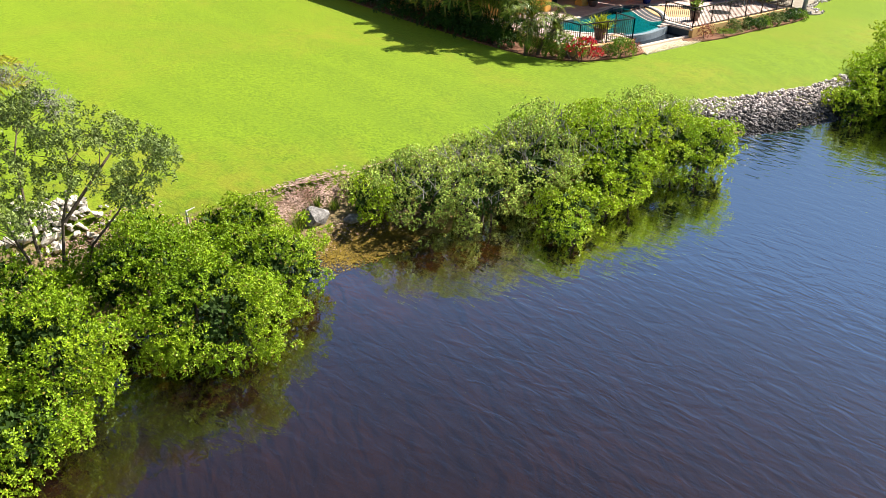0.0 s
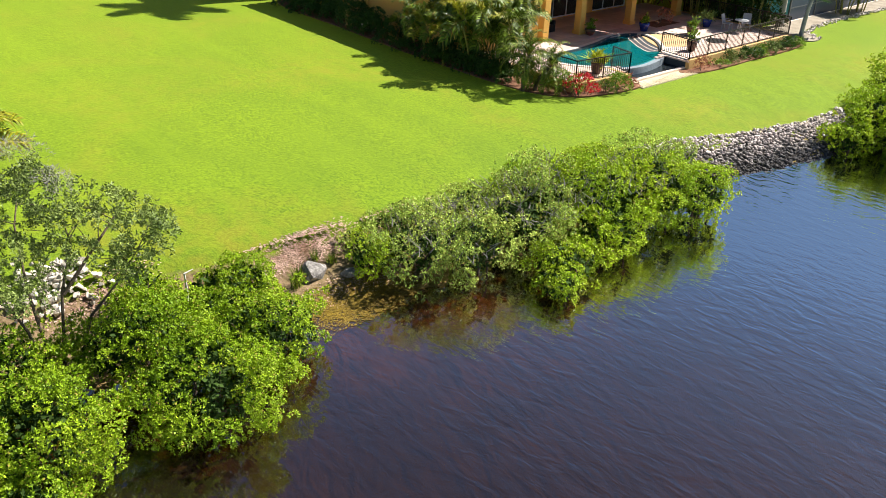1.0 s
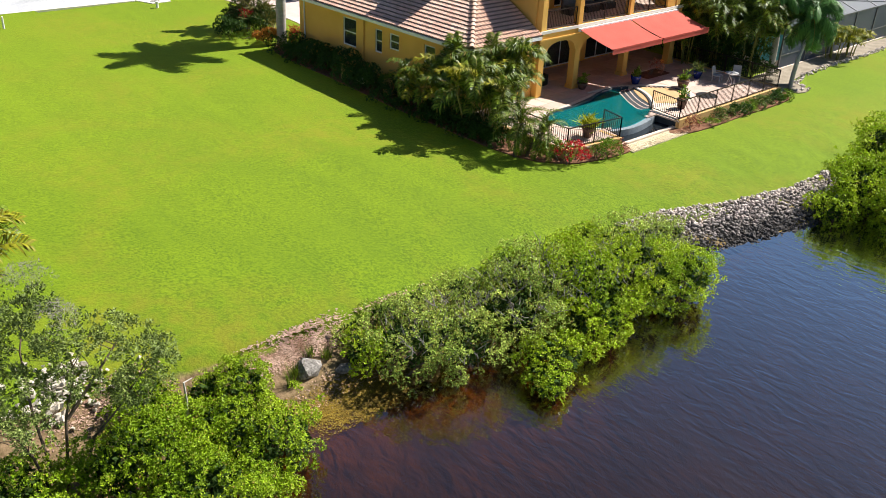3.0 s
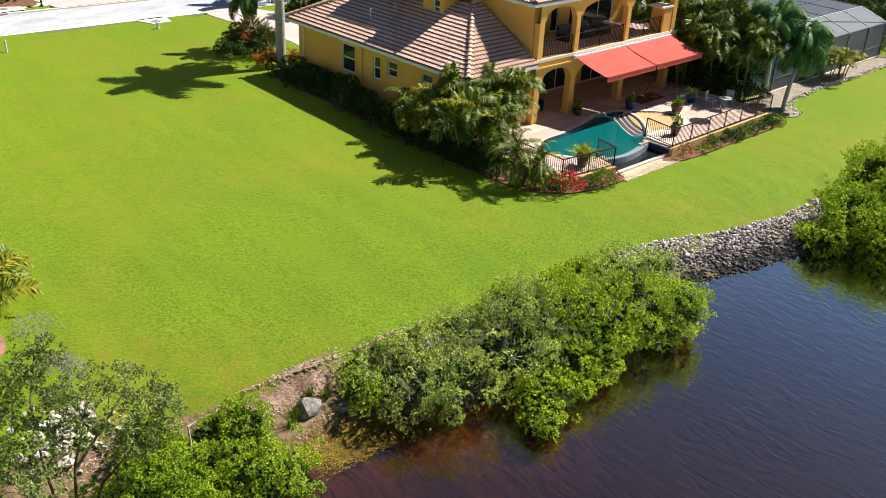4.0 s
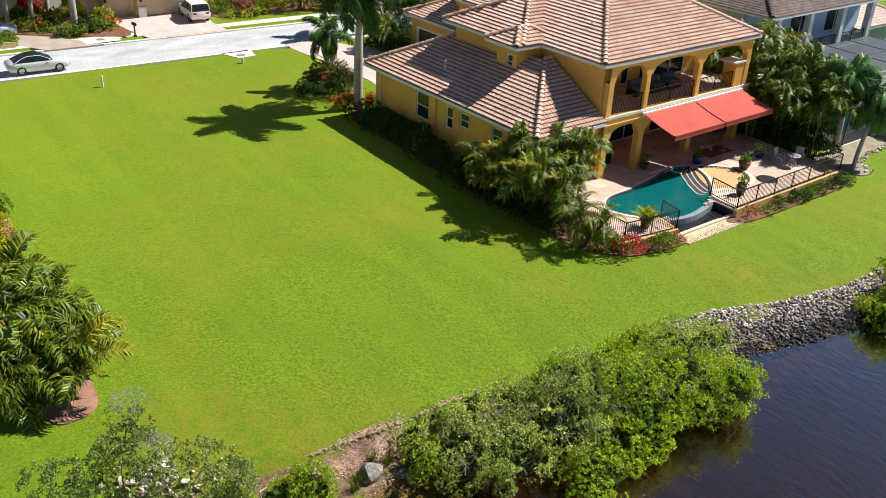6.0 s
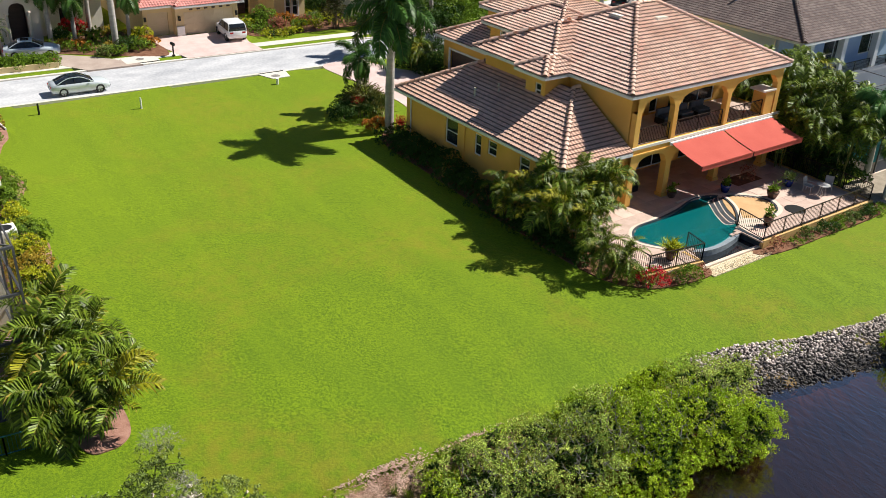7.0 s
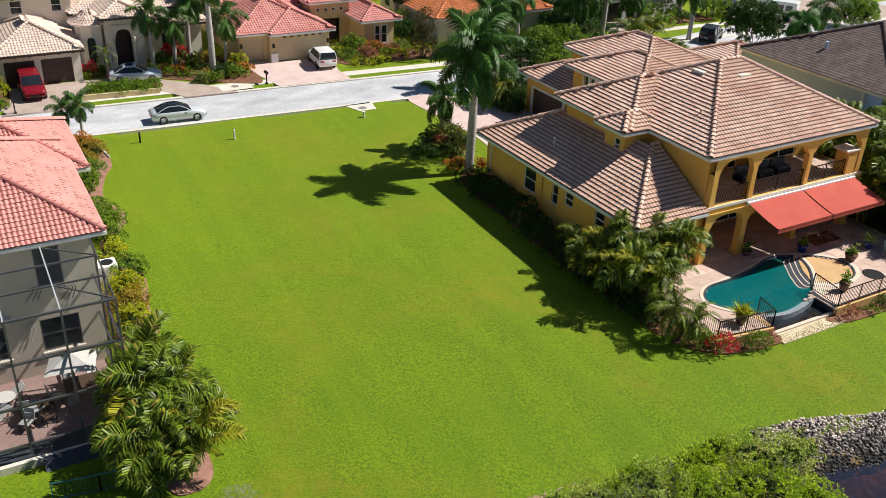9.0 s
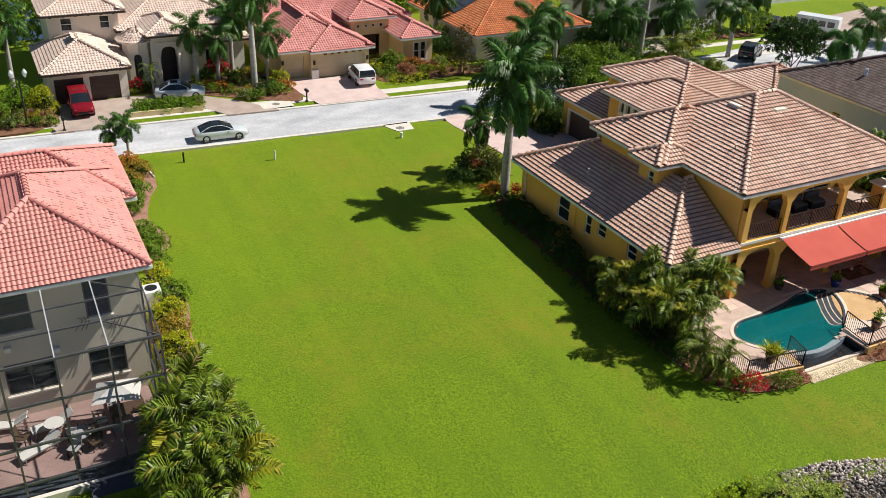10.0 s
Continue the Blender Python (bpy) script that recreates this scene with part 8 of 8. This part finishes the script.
    for x in (-0.3 * L, 0.31 * L):
        for s in (-1, 1):
            y = s * (hw - 0.1)
            wg = G()
            prof = [(r * 0.62, -0.1), (r * 0.96, -0.11), (r, -0.07), (r, 0.07), (r * 0.96, 0.11), (r * 0.62, 0.1)]
            wg.add([(x + q * math.cos(a), y + d, r + q * math.sin(a)) for q, d in prof for a in [2 * math.pi * k / 20 for k in range(20)]],
                   [(i * 20 + k, i * 20 + (k + 1) % 20, ((i + 1) % 6) * 20 + (k + 1) % 20, ((i + 1) % 6) * 20 + k) for i in range(6) for k in range(20)])
            w = part("wheel", wg, M_tyre, t, smooth=True)
            rg = G()
            rg.add([(x + q * math.cos(a), y + s * d, r + q * math.sin(a)) for q, d in ((r * 0.64, 0.085), (r * 0.15, 0.075)) for a in [2 * math.pi * k / 20 for k in range(20)]] + [(x, y + s * 0.08, r)],
                   [(k, (k + 1) % 20, 20 + (k + 1) % 20, 20 + k) for k in range(20) if k % 4 < 2] + [(20 + k, 20 + (k + 1) % 20, 40) for k in range(20)])
            part("rim", rg, M_rim, w)
    zt = st[1][2]
    for s in (-1, 1):
        part("tail_lamp", G().box(-0.503 * L, s * hw * 0.62 - 0.16, zt - 0.26, -0.478 * L, s * hw * 0.62 + 0.16, zt - 0.1), M_lamp_red, t, bevel=0.01)
        zf = st[-2][2]
        part("headlamp", G().box(0.47 * L, s * hw * 0.6 - 0.15, zf - 0.16, 0.492 * L, s * hw * 0.6 + 0.15, zf - 0.02), M_lamp_clear, t, bevel=0.01)
        part("mirror", G().box(cab[4][0] * L - 0.3, s * hw * 1.08 - 0.07, cab[0][1], cab[4][0] * L - 0.2, s * hw * 1.08 + 0.07, cab[0][1] + 0.13), paint, t, bevel=0.02)
    part("number_plate", G().box(-0.506 * L, -0.2, 0.55, -0.5 * L, 0.2, 0.66), M_sling, t)
    part("grille", G().box(0.492 * L, -0.38, 0.42, 0.503 * L, 0.38, 0.58), M_black, t)
    if kind == "sedan":
        part("sunroof", G().box(-0.17 * L, -0.38, H + 0.006, -0.03 * L, 0.38, H + 0.024), M_carglass, t)
    t.matrix_basis = pose(*at, 0, 0, turn)
    return t


car("car", "silver two-door coupe parked on the street", M_silver, (17.1, 68.95, 0.40), -3.5, 4.25, 1.74, 1.34, roof=M_carglass)
car("car", "pale blue sedan parked on the circular driveway", M_carblue, (16.3, 79.9, 0.535), -12, 4.4, 1.8, 1.42)
car("suv", "red sport utility car facing the street", M_carred, (7.75, 79.3, 0.535), -90, 4.6, 1.84, 1.72, "suv")
car("suv", "white sport utility car parked before the garage", M_carwhite, (33.2, 78.3, 0.535), 84, 4.2, 1.8, 1.66, "suv")
car("suv", "dark grey sport utility car on the bend of the street", M_cardark, (76.3, 71.0, 0.505), 32, 4.3, 1.8, 1.7, "suv")
car("suv", "black pick-up sized car in a far driveway", M_cardark, (88.0, 79.5, 0.5), 20, 4.9, 1.9, 1.7, "suv")
van = thing("camper_van", (0, 0, 0), "white camper van parked in the distance", "van")
part("body", G().box(-2.5, -0.98, 0.4, 2.5, 0.98, 2.35), M_carwhite, van, bevel=0.15)
for i in range(4):
    part("window", G().box(-1.9 + i * 1.05, -0.995, 1.3, -1.1 + i * 1.05, -0.98, 1.95), M_carglass, van)
for x in (-1.6, 1.6):
    for s in (-1, 1):
        part("wheel", G().tube([(x, s * 0.88 - 0.12, 0.36), (x, s * 0.88 + 0.12, 0.36)], 0.36, 16), M_tyre, van)
van.matrix_basis = pose(91.4, 75.6, 0.5, 0, 0, -60)

# beds and plants before the far houses
for poly in ([(11.8, 76.4), (17.0, 76.0), (17.2, 77.1), (13.5, 77.5), (12.0, 77.4)], [(18.6, 79.4), (24.5, 75.4), (26.4, 75.6), (26.2, 80.8), (24.0, 85.0), (13.0, 82.6), (16.0, 81.4)], [(35.2, 77.4), (46.0, 76.9), (46.5, 79.0), (43.0, 81.6), (39.0, 85.0), (35.6, 84.5)], [(-2, 76.5), (5.0, 76.2), (5.4, 83.0), (-2, 84)]):
    plot("mulch_bed", smooth_loop(poly, 4), M_mulch, "red-brown mulch bed before the houses", "mulch bed", 0.545)
solo("planter_wall", G().prism([(10.8, 76.0), (17.3, 75.55), (17.3, 75.8), (10.8, 76.25)], 0.4, 0.95), M_yellow, "low cream planter wall beside the pavement", "wall")
for i in range(7):
    bush("hedge_bush", "clipped bright green hedge on the circular drive", "hedge", [(12.2 + i * 0.77, 77.0 - i * 0.05, 0.85, 0.8, 0.85, 0.55)], M_hedge_bright, (0.12, 0.065), 6, 28, 0.3, 500 + i, "hedge on the drive", stems=2, gaps=0.9, ragged=0.0, core=0.8)
bush("croton", "pink-orange shrub at the end of the hedge", "croton", [(17.2, 76.7, 0.85, 0.45, 0.45, 0.35)], M_pink, (0.12, 0.05), 6, 34, 0.25, 510, stems=2)
FAR = [(1.0, 79.5, 1.6, 1.7, M_hedge_bright, "big clipped green hedge beside the cream house"), (2.8, 80.5, 1.6, 1.6, M_hedge_bright, "big dark green hedge beside the cream house"), (-1.0, 81.0, 1.6, 1.8, M_hedge, "big dark green hedge beside the cream house"), (4.9, 79.0, 0.85, 2.0, M_lime, "small golden-leaved tree by the drive"), (4.0, 76.8, 0.6, 0.6, M_shrub, "low green shrub by the pavement"), (5.1, 76.6, 0.55, 0.6, M_shrub, "low green shrub by the pavement"), (2.2, 77.2, 0.7, 0.7, M_greyleaf, "grey-green shrub by the street lamp"),
       (12.9, 82.3, 0.6, 1.2, M_red, "dark red cordyline shrub at the cream house"), (14.0, 82.2, 0.6, 0.8, M_hedge, "dark green shrub at the cream house"), (19.6, 83.2, 0.9, 1.0, M_hedge, "dark shrub beneath the palms"), (20.8, 84.0, 0.9, 1.4, M_red, "dark red shrub beneath the palms"), (22.0, 82.4, 0.9, 0.9, M_shrub, "green shrub beneath the palms"), (19.2, 81.6, 0.5, 0.5, M_yellowleaf, "golden low shrub beneath the palms"), (20.4, 80.6, 0.6, 0.5, M_orange, "orange low croton beneath the palms"),
       (21.4, 77.3, 0.7, 0.6, M_greyleaf, "pale green rounded shrub by the drive"), (22.4, 76.9, 0.7, 0.7, M_shrub, "green rounded shrub by the drive"), (23.6, 78.0, 0.9, 0.9, M_hedge, "dark green rounded shrub by the drive"), (24.6, 77.8, 0.9, 0.8, M_shrub, "green rounded shrub by the drive"), (25.7, 78.6, 0.7, 0.7, M_orange, "orange croton at the corner of the drive"), (25.6, 80.6, 0.8, 0.9, M_lime, "lime-green shrub beside the garage"),
       (35.6, 80.4, 0.7, 0.8, M_lime, "lime shrub beside the garage"), (36.4, 79.4, 0.8, 0.7, M_shrub, "green shrub beside the garage"), (37.4, 80.8, 1.0, 1.5, M_shrub, "small leafy tree before the porch"), (38.0, 78.6, 0.8, 0.9, M_pink, "russet shrub in the front bed"), (36.6, 76.8, 0.9, 0.35, M_lime, "low golden ground cover by the pavement"), (38.0, 76.7, 0.9, 0.35, M_lime, "low golden ground cover by the pavement"), (39.2, 77.2, 0.7, 0.35, M_lime, "low golden ground cover by the pavement"),
       (39.6, 80.6, 0.8, 0.8, M_orange, "orange croton before the arched windows"), (41.2, 79.6, 0.8, 0.6, M_pink, "russet low shrub in the front bed"), (42.8, 80.6, 0.7, 0.6, M_greyleaf, "spiky grey-green plant in the front bed"), (43.6, 78.4, 0.7, 0.5, M_lime, "golden shrub in the front bed"), (44.4, 79.8, 0.8, 0.7, M_lime, "golden shrub in the front bed"), (44.4, 83.0, 1.4, 1.6, M_hedge, "dark green shrub between the houses"), (44.8, 86.0, 1.5, 1.9, M_shrub, "green shrub between the houses"),
       (46.0, 77.0, 0.9, 0.8, M_shrub, "green shrub by the drive"), (55.6, 78.6, 1.0, 0.9, M_shrub, "green shrub before the tan house"), (58.6, 78.0, 0.8, 0.6, M_red, "red flowering shrub before the tan house"), (60.2, 78.6, 1.2, 1.2, M_orange, "orange and red foliage shrub by the street"), (62.0, 77.0, 1.1, 1.0, M_shrub, "green shrub by the street")]
for i, (x, y, r, h, m, lab) in enumerate(FAR):
    bush("shrub", lab, "shrub", [(x, y, 0.5 + h * 0.55, r, r * 0.9, h * 0.6)], m, (0.16, 0.08), 6, 19, max(0.25, r * 0.4), 520 + i, stems=2, gaps=0.7, core=0.7)
for i, (x, y, r, h) in enumerate(((56.5, 75.0, 1.6, 2.2), (60.0, 76.4, 1.8, 2.6), (64.0, 78.6, 1.8, 2.4), (84.0, 79.0, 1.8, 2.4), (62.0, 81.5, 2.0, 3.0), (64.8, 82.0, 1.6, 2.4), (75.8, 79.6, 1.7, 2.2), (60.8, 79.0, 1.4, 1.8), (65.8, 76.6, 0.9, 1.0), (75.0, 77.6, 1.0, 1.0), (78.2, 78.4, 1.0, 1.0))):
    bush("shrub", "dense dark green planting before the white houses", "shrub", [(x, y, 0.5 + h * 0.5, r * 1.2, r, h * 0.55)], M_hedge if i % 3 else M_shrub, (0.24, 0.12), 5, 11, 0.55, 680 + i, "plantings before the white houses", stems=3)
plot("mulch_bed", [(60.0, 79.0), (67.6, 78.6), (66.3, 81.4), (60.0, 81.4)], M_mulch, "dark mulch bed before the white house", "mulch bed", 0.53)
plot("mulch_bed", [(73.4, 78.3), (83.8, 77.8), (83.8, 81.4), (73.2, 81.4)], M_mulch, "dark mulch bed before the white house", "mulch bed", 0.53)
rng = random.Random(909)
FILL = [(19.5, 80.2), (20.9, 79.2), (22.1, 78.6), (23.0, 80.6), (24.0, 81.6), (21.6, 81.4), (24.9, 79.4), (25.4, 82.6), (23.6, 83.6), (18.4, 82.2), (35.8, 78.4), (37.2, 78.2), (40.2, 78.3), (41.6, 78.0), (42.4, 79.4), (40.6, 79.2), (38.8, 79.8), (45.2, 77.9), (45.4, 81.0), (43.0, 81.0), (36.6, 82.0), (1.0, 77.6), (3.4, 78.2), (-0.4, 78.4)]
for i, (x, y) in enumerate(FILL):
    m, lab = ((M_shrub, "low green bedding shrub on mulch"), (M_hedge_bright, "small bright green bedding shrub on mulch"), (M_lime, "small golden bedding shrub on mulch"), (M_hedge, "low dark green bedding shrub"), (M_yellowleaf, "small golden-brown croton shrub on mulch"))[rng.randrange(5)]
    r = rng.uniform(0.45, 0.75)
    bush("shrub", lab, "shrub", [(x, y, 0.55 + r * 0.3, r * 1.1, r, r * 0.6)], m, (0.16, 0.08), 6, 15, 0.28, 920 + i, "bedding shrubs across the street", stems=2, gaps=0.6)
# the dark cone-shaped tree, dense greens behind the royal palm, trees by the bend
bush("magnolia_tree", "dark bronze-green conical magnolia tree by the street", "tree", [(43.2, 76.6, 1.9, 1.2, 1.2, 1.3), (43.2, 76.6, 3.2, 0.85, 0.85, 1.2), (43.2, 76.6, 4.3, 0.5, 0.5, 0.8)], leaf("bronze_leaf", (0.05, 0.06, 0.015), (0.11, 0.09, 0.03)), (0.17, 0.08), 6, 18, 0.4, 580, stems=4)
for i, (x, y, r, h) in enumerate(((49.5, 68.5, 1.8, 2.6), (52.5, 70.0, 1.9, 3.0), (55.6, 69.4, 1.9, 3.0), (58.6, 71.4, 1.8, 2.8), (51.0, 64.6, 1.9, 2.5), (54.6, 65.5, 1.8, 2.6), (48.6, 74.8, 1.5, 2.2))):
    bush("tree", "dense broad-leaved green tree behind the ochre house", "tree", [(x, y, 0.5 + h * 0.55, r, r, h * 0.6)], M_hedge if i % 3 == 0 else M_shrub, (0.22, 0.11), 5, 13, 0.6, 590 + i, "dense trees behind the house", stems=5, core=0.66)
for i, (x, y, r, h) in enumerate(((77.0, 66.0, 2.7, 5.2), (97.0, 68.5, 2.2, 4.0))):
    bush("tree", "rounded dark green tree by the bend of the street", "tree", [(x, y, h * 0.55, r, r, h * 0.48)], M_shrub if i % 2 else M_hedge, (0.22, 0.12), 5, 20, 0.5, 610 + i, "trees by the bend", stems=5, core=0.66)
bush("hedge_bush", "dark hedge round the garage court", "hedge", [(42.6, 59.7, 0.9, 1.2, 0.9, 0.75), (43.9, 61.6, 1.0, 1.6, 1.1, 0.9), (42.0, 62.3, 0.85, 1.0, 0.9, 0.75), (45.3, 63.2, 1.1, 1.4, 1.1, 1.0)], M_hedge, (0.14, 0.07), 6, 18, 0.4, 625, stems=3, core=0.85)
bush("shrub", "green shrub beside the garage of the ochre house", "shrub", [(41.6, 53.6, 1.0, 0.9, 1.2, 0.8)], M_hedge, (0.2, 0.07), 6, 16, 0.35, 626, stems=3, core=0.85)
areca((42.0, 61.3, 0.5), "palm clump in the garage court", 6, 1.8, 1.7, 95, 0.5, "", 0.05)
bush("red_cordyline", "dark red cordyline at the corner of the ochre house", "cordyline", [(33.3, 49.3, 0.9, 0.35, 0.35, 0.6)], M_red, (0.3, 0.04), 7, 14, 0.2, 627, stems=2)
areca((66.4, 70.9, 0.5), "golden-green palm clump beside the street", 7, 1.8, 2.2, 96, 0.6, "", 0.5)
areca((65.2, 65.2, 0.5), "golden-green palm clump behind the ochre house", 5, 1.4, 1.8, 97, 0.5, "", 0.6)
# far palms
FR_GOLDEN = [frond_mesh("frond", 71 + i, 40, 50 - 12 * i, -50, 0.25, 0.022, 0.7, 2, 0.15, (M_areca, M_stalk)) for i in range(2)]
G_FP = "palms across the street"
for i, (x, y, h, ln, r, ms, shaft) in enumerate(((23.0, 79.2, 7.6, 3.0, 0.22, FR_ROYAL, 1.2), (24.9, 81.5, 4.2, 2.6, 0.13, FR_COCO, 0.5), (18.5, 82.6, 4.8, 2.3, 0.17, FR_COCO, 0.4), (20.5, 82.6, 3.8, 2.4, 0.15, FR_COCO, 0.4), (22.3, 84.4, 5.2, 2.4, 0.16, FR_ROYAL, 0.6), (14.35, 81.6, 2.2, 1.4, 0.1, FR_DATE, 0.0), (9.6, 67.0, 2.5, 1.55, 0.08, FR_COCO, 0.3), (8.3, 67.0, 2.2, 1.5, 0.08, FR_COCO, 0.3),
                                              (44.8, 66.6, 5.6, 3.0, 0.22, FR_ROYAL, 0.9), (50.4, 75.0, 4.4, 3.0, 0.2, FR_ROYAL, 0.9), (58.3, 72.8, 4.6, 3.0, 0.2, FR_ROYAL, 1.0), (54.2, 76.4, 4.2, 2.6, 0.16, FR_FOX, 0.6), (61.6, 74.0, 4.4, 2.6, 0.15, FR_COCO, 0.6), (64.9, 75.9, 8.6, 3.0, 0.25, FR_ROYAL, 1.1), (66.2, 72.6, 4.6, 3.0, 0.2, FR_ROYAL, 0.8), (72.2, 79.6, 3.8, 2.8, 0.2, FR_COCO, 0.6), (74.0, 72.0, 4.6, 2.4, 0.2, FR_COCO, 0.5), (79.5, 79.6, 3.4, 2.4, 0.2, FR_COCO, 0.5), (63.4, 69.7, 1.8, 2.9, 0.16, FR_GOLDEN, 0.3), (63.4, 64.2, 1.1, 2.3, 0.12, FR_GOLDEN, 0.3),
                                              (86.0, 80.5, 4.0, 3.0, 0.2, FR_ROYAL, 0.8), (87.0, 65.4, 3.6, 3.0, 0.2, FR_COCO, 0.8), (79.6, 61.8, 3.0, 2.6, 0.2, FR_FOX, 0.6), (-1.6, 78.5, 5.6, 2.8, 0.18, FR_COCO, 0.6), (0.2, 83.0, 5.0, 2.8, 0.18, FR_ROYAL, 0.6), (3.0, 86.0, 5.6, 2.6, 0.16, FR_COCO, 0.6), (24.2, 88.0, 5.0, 2.6, 0.16, FR_ROYAL, 0.6), (46.0, 88.0, 4.2, 2.8, 0.2, FR_ROYAL, 0.8), (63.0, 84.0, 4.2, 2.8, 0.2, FR_COCO, 0.8))):
    palm("palm", "palm with feathery green crown before the houses", (x, y, gz(x, y) - 0.02), h, 13, ln, ms, 700 + i, r, (0.2 * math.sin(i * 2.1), 0.2 * math.cos(i * 1.7)), shaft, (75, -45), G_FP)
# green background hedge behind the far houses
for i in range(20):
    x = -6 + i * 6.4
    bush("tree", "dense green trees behind the far houses", "tree", [(x, 101.5 + 2.0 * (i % 2), 2.6, 3.6, 2.4, 2.6)], M_hedge if i % 2 else M_shrub, (0.4, 0.2), 6, 4, 0.9, 800 + i, "trees behind the far houses", stems=3)

# ---- terrace things ----
def potted(name, label, at, r, h, pot, m, size, seed, tall=0.5, k=8):
    t = thing(name, at, label, "potted plant", "terrace pots")
    x, y, z = at
    part("pot", G().lathe([(r * 0.62, z), (r * 0.95, z + h * 0.75), (r, z + h), (r * 0.85, z + h), (r * 0.8, z + h * 0.85)], x, y, 18), pot, t, smooth=True)
    part("soil", G().lathe([(r * 0.84, z + h * 0.86), (r * 0.84, z + h * 0.88)], x, y, 14), M_mulch, t)
    r2 = np.random.default_rng(seed)
    pts = np.stack([x + r2.normal(0, r * 0.35, 24), y + r2.normal(0, r * 0.35, 24), z + h + np.abs(r2.normal(0, tall * 0.4, 24))], 1)
    nr = np.stack([r2.normal(0, 0.5, 24), r2.normal(0, 0.5, 24), np.ones(24)], 1)
    v, f = leaf_cloud(pts, nr, k, size[0], size[1], seed)
    part("leaves", array_mesh("leaves", v, f), m, t)


potted("potted_plant", "spiky yellow-green plant in a dark clay pot", (35.2, 26.7, DECK + 0.014), 0.32, 0.55, M_pot, M_lime, (0.6, 0.06), 1, 0.2)
potted("potted_plant", "leafy green shrub in a tall brown pot", (43.1, 26.6, DECK + 0.014), 0.3, 0.55, M_pot, M_shrub, (0.18, 0.08), 2, 0.7)
potted("potted_plant", "green plant in a low brown pot", (46.6, 28.9, DECK + 0.014), 0.38, 0.45, M_pot, M_shrub, (0.22, 0.09), 3, 0.4)
potted("potted_plant", "grey-green agave in a cobalt blue pot", (49.0, 29.5, DECK + 0.014), 0.3, 0.5, M_potblue, M_greyleaf, (0.45, 0.05), 4, 0.2)
potted("potted_plant", "flowering plant in a cobalt blue pot", (44.8, 31.0, DECK + 0.014), 0.32, 0.5, M_potblue, M_shrub, (0.2, 0.07), 5, 0.5)
potted("potted_plant", "trailing green plant in a clay pot by the column", (41.3, 32.15, DECK + 0.014), 0.3, 0.35, M_pot, M_shrub, (0.16, 0.08), 6, 0.7)
potted("potted_plant", "small round succulent in a pale pot by the pool", (34.3, 28.6, DECK + 0.014), 0.2, 0.25, M_coping, M_hedge, (0.14, 0.05), 7, 0.15)
bush("shrub", "pink flowering shrub in a terrace planting gap", "shrub", [(47.3, 31.6, DECK + 0.35, 0.8, 0.5, 0.35)], M_pink, (0.12, 0.05), 5, 20, 0.25, 650, ground=DECK, stems=3, gaps=0.1)
solo("planting_gap", G().box(46.2, 31.1, DECK + 0.003, 48.6, 32.3, DECK + 0.02), M_mulch, "mulched planting gap in the terrace", "mulch bed", "structure")
chair((50.4, 27.7, DECK + 0.013), -60, M_fabric, M_fabric, "pale grey metal garden chair on the terrace", "terrace furniture")
chair((49.3, 28.3, DECK + 0.013), 10, M_fabric, M_fabric, "pale grey metal garden chair on the terrace", "terrace furniture")
round_table((49.5, 27.5, DECK + 0.013), 0.4, "small pale grey garden table on the terrace", M_fabric, "terrace furniture")
grill = thing("barbecue", (39.3, 34.2, DECK), "dark lounge sofa in the shaded loggia", "sofa")
part("base", G().box(38.5, 33.8, DECK, 40.2, 34.7, DECK + 0.42), M_black, grill, bevel=0.05)
part("backrest", G().box(38.5, 34.5, DECK + 0.42, 40.2, 34.72, DECK + 0.95), M_black, grill, bevel=0.05)
for x in (38.5, 40.0):
    part("armrest", G().box(x, 33.8, DECK + 0.42, x + 0.2, 34.48, DECK + 0.65), M_black, grill, bevel=0.04)
grill.name = "sofa"
for i in range(3):
    s = thing("balcony_sofa", (42.6 + i * 1.5, 34.6, 4.13), "grey cushioned sofa on the balcony", "sofa", "balcony sofas")
    x = 42.1 + i * 1.5
    part("base", G().box(x, 34.2, 4.131, x + 1.2, 35.0, 4.5), M_black, s, bevel=0.04)
    part("cushion", G().box(x + 0.08, 34.22, 4.5, x + 1.12, 34.8, 4.65), M_cushion, s, bevel=0.04)
    part("backrest", G().box(x, 34.82, 4.5, x + 1.2, 35.0, 5.0), M_cushion, s, bevel=0.04)
solo("terrace_sill", G().box(40.9, 31.35, DECK + 0.004, 43.0, 31.5, DECK + 0.06), M_coping, "pale stone step edge lit beside the pool", "step", "structure")
